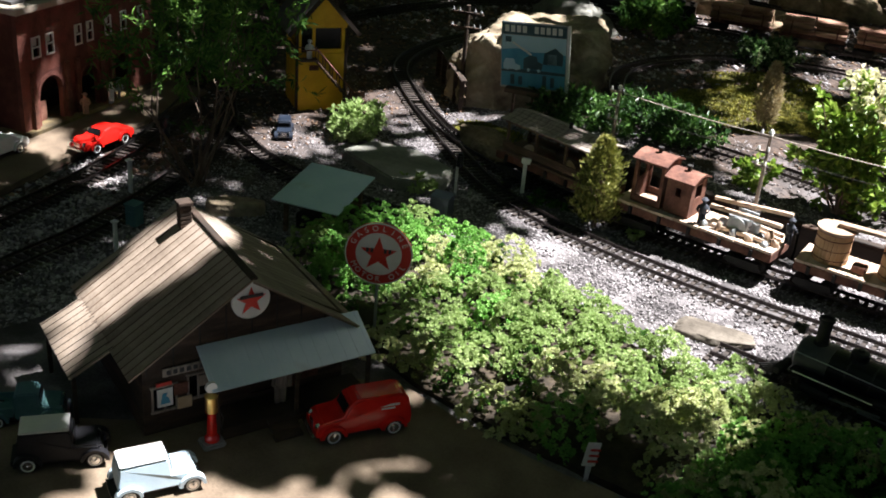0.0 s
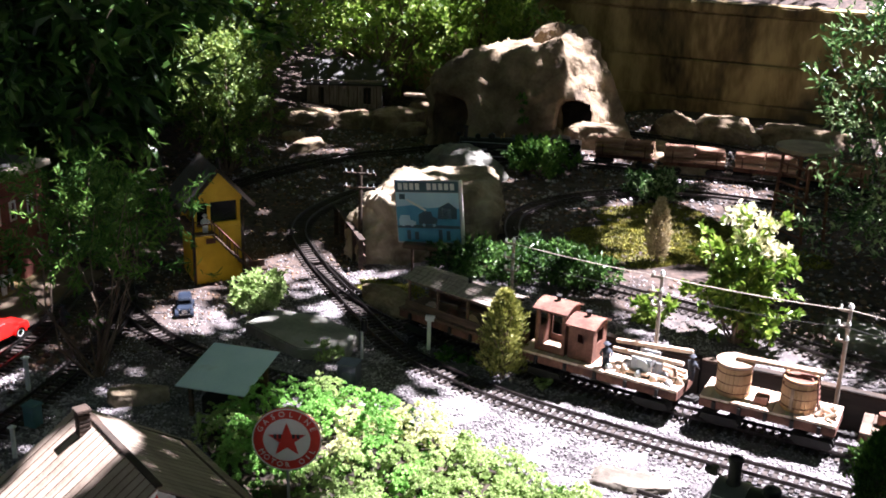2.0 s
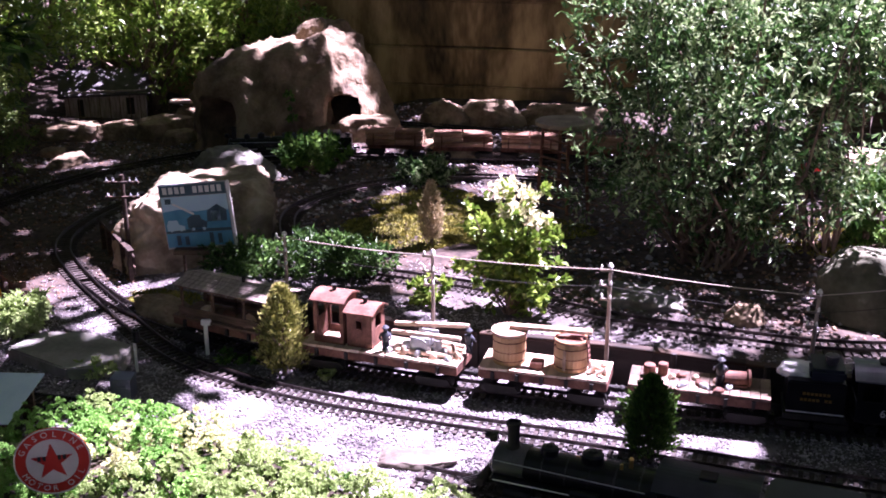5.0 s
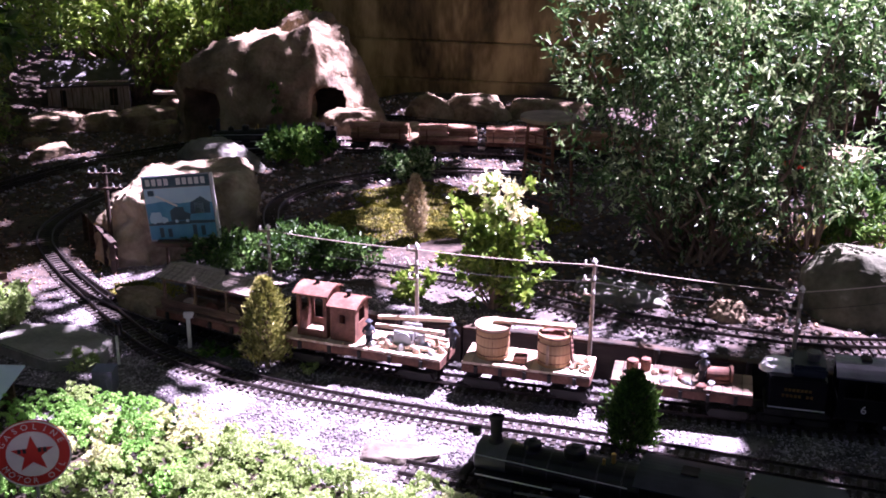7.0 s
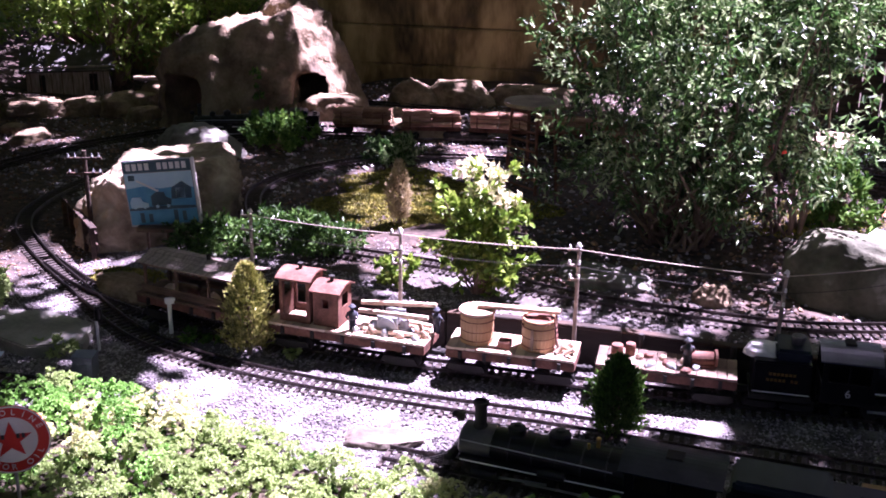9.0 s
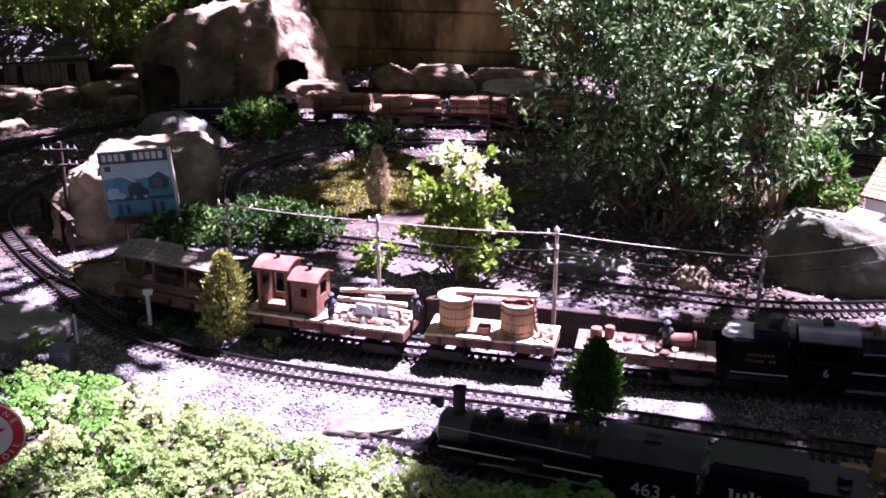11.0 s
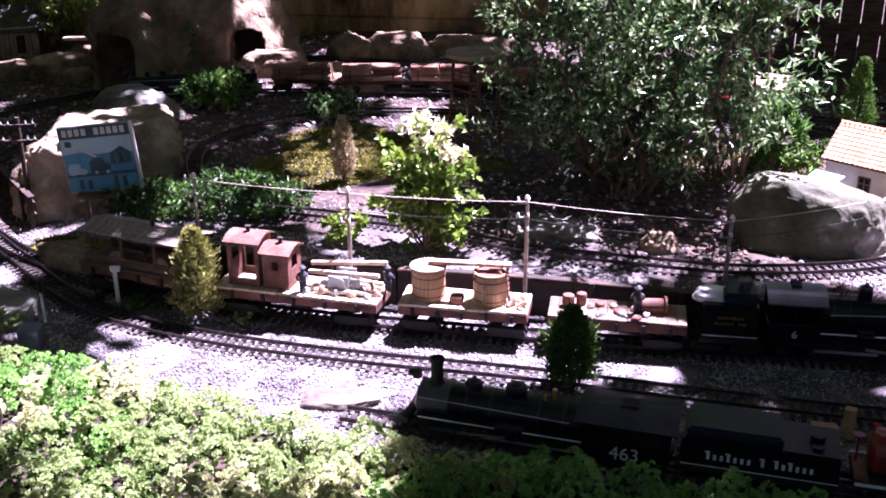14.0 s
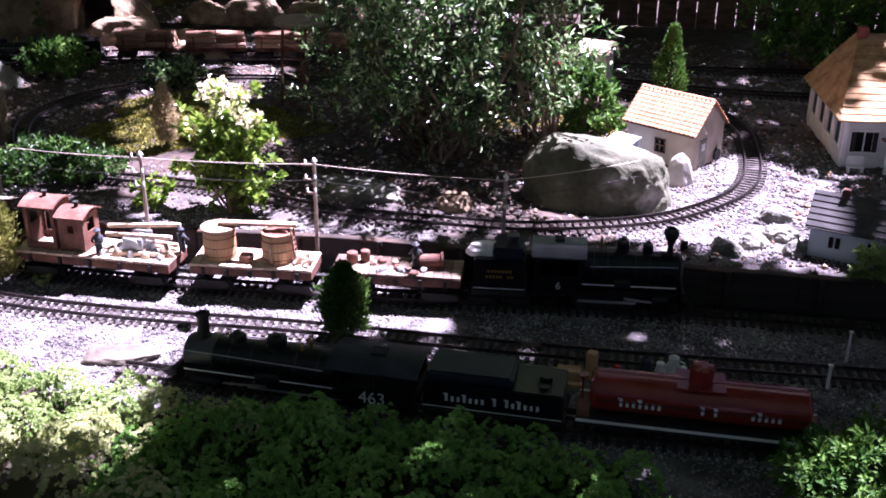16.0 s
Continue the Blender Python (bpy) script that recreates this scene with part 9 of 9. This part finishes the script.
# feathery shrub by the village road
shrub("feathery_shrub", -2.145, 1.715, (0.25, 0.23), 0.21, 0.60, 3600, (0.026, 0.0060), M_LEAF_MID, "feathery green shrub on thin bare stems by the shaded tracks", 31, stems=5, hollow=0.15, stem_r=0.003, twig=26)
shrub("feathery_shrub", -2.86, 2.22, (0.24, 0.16), 0.04, 0.36, 5200, (0.019, 0.0065), M_LEAF_MID, "feathery green shrub beside the signal tower", 32, stems=7, hollow=0.15, stem_r=0.005, twig=26)

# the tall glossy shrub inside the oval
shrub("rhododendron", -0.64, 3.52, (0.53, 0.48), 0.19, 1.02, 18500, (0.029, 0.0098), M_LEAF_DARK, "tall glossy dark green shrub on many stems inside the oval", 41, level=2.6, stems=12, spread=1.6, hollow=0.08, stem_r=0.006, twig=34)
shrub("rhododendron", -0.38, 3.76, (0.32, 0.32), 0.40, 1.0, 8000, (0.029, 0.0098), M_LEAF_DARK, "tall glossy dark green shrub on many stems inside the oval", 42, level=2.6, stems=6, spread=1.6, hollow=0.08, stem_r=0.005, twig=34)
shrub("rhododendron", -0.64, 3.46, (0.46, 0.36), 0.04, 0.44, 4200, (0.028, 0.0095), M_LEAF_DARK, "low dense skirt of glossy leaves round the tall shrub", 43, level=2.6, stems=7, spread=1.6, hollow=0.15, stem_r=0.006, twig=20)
# red-brown trellis leaning in the shrub
ob = thing("trellis", pose(-1.24, 3.80, gz(-1.24, 3.80), 0, 0, -24), "red-brown lattice tower beside the glossy shrub", "trellis")
for s in (-1, 1):
    for t in (-1, 1):
        bm = bmesh.new()
        tube(bm, [(s * 0.075, t * 0.05, 0), (s * 0.06, t * 0.04, 0.30)], 0.006, 4)
        part("leg", bm, M_RUST, ob)
for k in range(9):
    bm = bmesh.new()
    box(bm, 0.15 - 0.002 * k, 0.005, 0.006, 0, -0.05 + 0.0012 * k, 0.02 + 0.032 * k)
    part("rung", bm, M_RUST, ob)
bm = bmesh.new()
cyl(bm, 0.10, 0.012, 0, 0, 0.30, seg=24)
part("cap", bm, M_SHINGLE, ob, "tan round cap")

# the shaded planting behind
shrub("golden_conifer", -3.44, 3.16, (0.19, 0.19), 0.05, 0.62, 12000, (0.022, 0.009), M_LEAF_SOFT, "soft golden-green conifer in the shade", 51, stems=5, hollow=0.3, stem_r=0.008, twig=22, category="conifer")
shrub("laurel", -3.62, 2.42, (0.52, 0.52), 0.10, 1.35, 3400, (0.14, 0.042), M_LEAF_SHADE, "big-leaved laurel coloured dark for shade, overhanging the beds", 52, stems=6, hollow=0.35, stem_r=0.016, twig=9, long=True, group="background shrubs")
shrub("laurel", -4.10, 3.10, (0.60, 0.55), 0.05, 1.30, 3200, (0.13, 0.040), M_LEAF_SHADE, "big-leaved laurel coloured dark for shade behind the golden conifer", 53, stems=6, hollow=0.35, stem_r=0.016, twig=9, long=True, group="background shrubs")
# lime crowns imitate sunlit leaves, the dark crowns further down shaded ones
shrub("hedge_bush", -4.35, 3.95, (0.45, 0.45), 0.10, 0.76, 6200, (0.040, 0.017), M_LEAF_LIME, "leafy bush coloured lime as if sunlit behind the stones", 54, stems=7, hollow=0.3, stem_r=0.012, twig=11, group="background shrubs")
shrub("hedge_bush", -4.00, 4.75, (0.50, 0.42), 0.15, 0.80, 6600, (0.040, 0.017), M_LEAF_LIME, "leafy bush coloured lime as if sunlit behind the stones", 55, stems=7, hollow=0.3, stem_r=0.012, twig=11, group="background shrubs")
shrub("hedge_bush", -3.55, 5.0, (0.42, 0.22), 0.22, 0.80, 5200, (0.040, 0.017), M_LEAF_LIME, "leafy bush coloured lime as if sunlit above the hollow boulder", 56, stems=6, hollow=0.3, stem_r=0.012, twig=11, group="background shrubs")
shrub("hedge_bush", -4.9, 4.6, (0.5, 0.6), 0.0, 1.3, 5200, (0.055, 0.022), M_LEAF_SHADE, "leafy bush coloured dark for shade at the garden's far end", 57, stems=6, hollow=0.35, stem_r=0.014, twig=11, group="background shrubs")
shrub("hedge_bush", -4.7, 5.6, (0.7, 0.5), 0.0, 1.3, 5200, (0.055, 0.022), M_LEAF_SHADE, "leafy bush coloured dark for shade at the garden's far end", 58, stems=6, hollow=0.35, stem_r=0.014, twig=11, group="background shrubs")
shrub("hedge_bush", -5.2, 3.3, (0.6, 0.8), 0.0, 1.4, 5200, (0.07, 0.026), M_LEAF_SHADE, "leafy bush coloured dark for shade at the garden's far end", 59, stems=6, hollow=0.35, stem_r=0.014, twig=11, group="background shrubs")
shrub("hedge_bush", -4.3, 2.0, (0.6, 0.7), 0.0, 1.3, 4200, (0.09, 0.03), M_LEAF_SHADE, "leafy bush coloured dark for shade behind the brick building", 60, stems=6, hollow=0.35, stem_r=0.014, twig=11, group="background shrubs")
shrub("hedge_bush", -3.25, 1.55, (0.3, 0.6), 0.05, 0.75, 2600, (0.06, 0.022), M_LEAF_SHADE, "leafy bush coloured dark for shade behind the brick building", 61, stems=5, hollow=0.35, stem_r=0.012, twig=11, group="background shrubs")
shrub("hedge_bush", 0.45, 5.05, (0.32, 0.2), 0.0, 0.36, 3200, (0.034, 0.014), M_LEAF_MID, "dim leafy bush behind the farmhouse", 62, stems=5, hollow=0.3, stem_r=0.008, twig=12, group="background shrubs")
shrub("hedge_bush", 1.0, 4.95, (0.4, 0.25), 0.0, 0.5, 3600, (0.034, 0.014), M_LEAF_MID, "dim leafy bush behind the farmhouse", 63, stems=5, hollow=0.3, stem_r=0.008, twig=12, group="background shrubs")

# ---------------------------------------------------------------- unseen trees added to shade the garden
# openings cut so sun flecks land at chosen spots: x, y, height, radius
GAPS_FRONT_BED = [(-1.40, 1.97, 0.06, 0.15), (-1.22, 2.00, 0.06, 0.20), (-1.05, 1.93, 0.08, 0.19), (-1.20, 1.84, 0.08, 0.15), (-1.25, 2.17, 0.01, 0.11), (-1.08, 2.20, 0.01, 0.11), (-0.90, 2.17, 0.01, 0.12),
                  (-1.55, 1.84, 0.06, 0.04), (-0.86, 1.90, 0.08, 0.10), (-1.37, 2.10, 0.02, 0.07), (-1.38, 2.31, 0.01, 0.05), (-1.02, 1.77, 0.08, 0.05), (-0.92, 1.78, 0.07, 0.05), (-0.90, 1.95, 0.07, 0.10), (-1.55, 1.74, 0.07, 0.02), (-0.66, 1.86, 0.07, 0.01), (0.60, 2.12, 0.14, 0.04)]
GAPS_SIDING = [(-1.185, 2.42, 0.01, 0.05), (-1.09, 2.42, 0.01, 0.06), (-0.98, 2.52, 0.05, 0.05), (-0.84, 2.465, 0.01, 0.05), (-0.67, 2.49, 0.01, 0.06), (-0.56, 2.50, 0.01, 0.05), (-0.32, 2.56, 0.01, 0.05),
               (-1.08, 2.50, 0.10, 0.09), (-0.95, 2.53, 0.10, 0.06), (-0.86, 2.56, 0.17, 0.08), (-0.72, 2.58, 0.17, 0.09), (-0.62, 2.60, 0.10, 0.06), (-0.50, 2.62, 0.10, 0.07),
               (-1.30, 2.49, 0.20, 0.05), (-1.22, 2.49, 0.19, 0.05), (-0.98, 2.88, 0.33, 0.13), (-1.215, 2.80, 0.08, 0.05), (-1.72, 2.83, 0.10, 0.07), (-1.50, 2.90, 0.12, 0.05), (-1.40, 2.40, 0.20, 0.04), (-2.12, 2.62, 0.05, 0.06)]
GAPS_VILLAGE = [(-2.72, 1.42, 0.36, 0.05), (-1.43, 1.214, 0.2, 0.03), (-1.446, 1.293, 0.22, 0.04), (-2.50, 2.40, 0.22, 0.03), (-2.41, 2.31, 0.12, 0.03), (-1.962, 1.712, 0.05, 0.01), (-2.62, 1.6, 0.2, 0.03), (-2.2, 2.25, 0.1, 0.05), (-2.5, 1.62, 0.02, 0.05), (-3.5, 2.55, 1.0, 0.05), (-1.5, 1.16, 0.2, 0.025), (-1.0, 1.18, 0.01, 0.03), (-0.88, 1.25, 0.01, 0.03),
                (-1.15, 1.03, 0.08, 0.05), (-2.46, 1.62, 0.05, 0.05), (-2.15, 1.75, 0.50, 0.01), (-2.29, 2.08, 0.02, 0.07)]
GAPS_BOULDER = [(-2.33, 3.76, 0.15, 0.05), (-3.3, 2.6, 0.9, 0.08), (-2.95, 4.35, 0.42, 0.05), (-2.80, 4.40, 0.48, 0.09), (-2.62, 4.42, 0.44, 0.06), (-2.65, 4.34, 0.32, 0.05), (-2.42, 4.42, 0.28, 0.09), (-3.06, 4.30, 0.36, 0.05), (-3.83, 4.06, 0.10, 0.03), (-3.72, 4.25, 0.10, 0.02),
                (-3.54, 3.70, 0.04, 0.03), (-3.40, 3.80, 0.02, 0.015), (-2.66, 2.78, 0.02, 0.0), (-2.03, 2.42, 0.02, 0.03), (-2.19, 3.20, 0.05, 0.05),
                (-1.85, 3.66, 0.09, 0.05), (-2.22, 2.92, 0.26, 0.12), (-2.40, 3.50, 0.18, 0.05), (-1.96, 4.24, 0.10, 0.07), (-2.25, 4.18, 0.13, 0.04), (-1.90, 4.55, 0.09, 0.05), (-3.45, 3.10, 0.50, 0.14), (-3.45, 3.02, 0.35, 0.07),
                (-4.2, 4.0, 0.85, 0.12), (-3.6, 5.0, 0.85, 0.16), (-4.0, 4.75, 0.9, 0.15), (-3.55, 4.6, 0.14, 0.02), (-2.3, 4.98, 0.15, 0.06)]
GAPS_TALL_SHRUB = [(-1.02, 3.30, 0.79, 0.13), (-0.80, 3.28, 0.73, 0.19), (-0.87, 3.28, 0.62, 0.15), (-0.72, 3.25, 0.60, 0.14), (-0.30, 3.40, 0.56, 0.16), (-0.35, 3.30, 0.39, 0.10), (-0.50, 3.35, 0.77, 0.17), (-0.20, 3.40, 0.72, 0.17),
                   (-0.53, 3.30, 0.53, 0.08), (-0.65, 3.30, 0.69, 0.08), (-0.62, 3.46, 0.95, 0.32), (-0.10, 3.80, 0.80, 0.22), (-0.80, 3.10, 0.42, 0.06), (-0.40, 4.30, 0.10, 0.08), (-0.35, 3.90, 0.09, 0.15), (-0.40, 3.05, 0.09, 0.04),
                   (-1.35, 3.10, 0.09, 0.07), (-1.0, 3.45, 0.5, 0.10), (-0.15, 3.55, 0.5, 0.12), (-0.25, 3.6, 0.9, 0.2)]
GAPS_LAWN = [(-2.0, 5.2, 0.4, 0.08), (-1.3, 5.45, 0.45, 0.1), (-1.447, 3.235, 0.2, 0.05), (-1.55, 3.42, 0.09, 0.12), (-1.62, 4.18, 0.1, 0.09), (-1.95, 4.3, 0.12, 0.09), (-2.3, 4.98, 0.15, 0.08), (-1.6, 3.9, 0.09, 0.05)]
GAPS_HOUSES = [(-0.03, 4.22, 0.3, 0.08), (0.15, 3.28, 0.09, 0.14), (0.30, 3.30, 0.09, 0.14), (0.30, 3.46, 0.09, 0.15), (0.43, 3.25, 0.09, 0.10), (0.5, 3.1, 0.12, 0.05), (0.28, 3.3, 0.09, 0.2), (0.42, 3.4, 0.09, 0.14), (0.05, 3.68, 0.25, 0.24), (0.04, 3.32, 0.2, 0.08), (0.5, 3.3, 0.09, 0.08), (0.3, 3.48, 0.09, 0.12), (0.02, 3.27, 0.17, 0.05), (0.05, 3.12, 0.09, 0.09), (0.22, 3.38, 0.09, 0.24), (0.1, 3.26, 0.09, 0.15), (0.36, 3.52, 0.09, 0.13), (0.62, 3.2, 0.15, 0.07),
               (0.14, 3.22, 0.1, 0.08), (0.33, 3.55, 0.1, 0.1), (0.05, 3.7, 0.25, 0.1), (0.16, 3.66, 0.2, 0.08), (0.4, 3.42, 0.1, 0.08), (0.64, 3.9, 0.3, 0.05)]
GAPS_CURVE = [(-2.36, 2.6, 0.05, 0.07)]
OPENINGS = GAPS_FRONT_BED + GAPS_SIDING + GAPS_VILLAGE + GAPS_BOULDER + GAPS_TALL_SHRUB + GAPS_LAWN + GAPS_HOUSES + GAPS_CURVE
# unseen trunks placed out of view to carry the shading crowns
TREES = [(-5.2, 7.6, 0.17), (-1.6, 8.2, 0.20), (2.6, 7.4, 0.18), (-6.2, 1.2, 0.17), (3.2, 1.6, 0.18), (-1.4, -3.2, 0.20)]


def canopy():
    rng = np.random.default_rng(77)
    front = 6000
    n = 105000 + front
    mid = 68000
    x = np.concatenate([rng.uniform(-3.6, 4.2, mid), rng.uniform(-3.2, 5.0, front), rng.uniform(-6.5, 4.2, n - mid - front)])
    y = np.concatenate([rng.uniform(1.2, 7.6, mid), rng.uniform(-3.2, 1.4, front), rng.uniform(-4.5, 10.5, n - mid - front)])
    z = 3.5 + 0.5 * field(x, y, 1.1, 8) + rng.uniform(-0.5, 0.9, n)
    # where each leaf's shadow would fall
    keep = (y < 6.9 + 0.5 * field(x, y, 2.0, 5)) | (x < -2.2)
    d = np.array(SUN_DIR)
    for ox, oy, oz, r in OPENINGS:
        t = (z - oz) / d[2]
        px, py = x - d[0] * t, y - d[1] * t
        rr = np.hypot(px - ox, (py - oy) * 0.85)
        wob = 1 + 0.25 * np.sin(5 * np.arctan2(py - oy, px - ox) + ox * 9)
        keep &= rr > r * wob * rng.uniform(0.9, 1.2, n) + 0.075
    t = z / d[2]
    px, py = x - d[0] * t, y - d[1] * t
    # no chance gaps over spots meant to stay shaded
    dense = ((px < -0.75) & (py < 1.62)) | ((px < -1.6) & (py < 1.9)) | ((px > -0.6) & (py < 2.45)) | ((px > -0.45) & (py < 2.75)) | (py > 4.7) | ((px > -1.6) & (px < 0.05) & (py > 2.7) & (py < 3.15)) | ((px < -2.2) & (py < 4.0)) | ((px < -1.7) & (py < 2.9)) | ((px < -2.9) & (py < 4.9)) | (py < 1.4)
    # leaves left out in front so skylight brightens the sides facing the camera
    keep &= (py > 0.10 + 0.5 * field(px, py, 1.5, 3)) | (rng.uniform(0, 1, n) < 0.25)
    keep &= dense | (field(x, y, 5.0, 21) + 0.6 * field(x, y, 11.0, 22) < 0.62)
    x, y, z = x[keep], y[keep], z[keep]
    # extra leaves added to block stray sun blobs on the awning and tin shed
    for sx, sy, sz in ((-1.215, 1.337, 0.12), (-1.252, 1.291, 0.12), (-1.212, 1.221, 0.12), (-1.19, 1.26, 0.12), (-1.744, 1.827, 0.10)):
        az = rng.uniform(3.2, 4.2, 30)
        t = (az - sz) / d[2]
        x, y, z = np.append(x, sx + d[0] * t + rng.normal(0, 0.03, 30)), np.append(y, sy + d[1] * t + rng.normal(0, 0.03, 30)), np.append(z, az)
    n = len(x)
    P = np.stack([x, y, z], 1)
    D = rng.normal(0, 1, (n, 3)) * np.array([1, 1, 0.45])
    L, W = rng.uniform(0.09, 0.16, n), rng.uniform(0.06, 0.10, n)
    own = np.argmin(np.stack([np.hypot(x - tx, y - ty) for tx, ty, _ in TREES]), 0)
    for i, (tx, ty, r) in enumerate(TREES):
        g = gz(tx, ty)
        ob = thing("added_shade_tree", pose(tx, ty, g), "broadleaf tree added out of view to shade the garden", "tree", "shade trees")
        m = own == i
        leaf_object("crown", P[m] - np.array([tx, ty, g]), D[m], L[m], W[m], M_LEAF_MID, parent=ob, seed=i)
        bm = bmesh.new()
        tube(bm, [(0, 0, -0.1), (0.03, 0.02, 1.0), (-0.02, 0.04, 2.2), (0, 0, 3.3)], r, 12, r * 0.55)
        part("trunk", bm, M_BARK, ob)
        # limbs keep to the outer crown, clear of the sunny openings
        sx, sy = P[:, 0] - d[0] / d[2] * P[:, 2], P[:, 1] - d[1] / d[2] * P[:, 2]
        k = np.flatnonzero(m & ((sy > 4.9) | (sy < 0.8) | (sx < -4.2) | (sx > 1.6)))
        k = k[rng.integers(0, len(k), 9)]
        limbs(ob, (0, 0, 2.9), [P[j] - np.array([tx, ty, g]) for j in k], r * 0.35, seed=i, bend=0.05)


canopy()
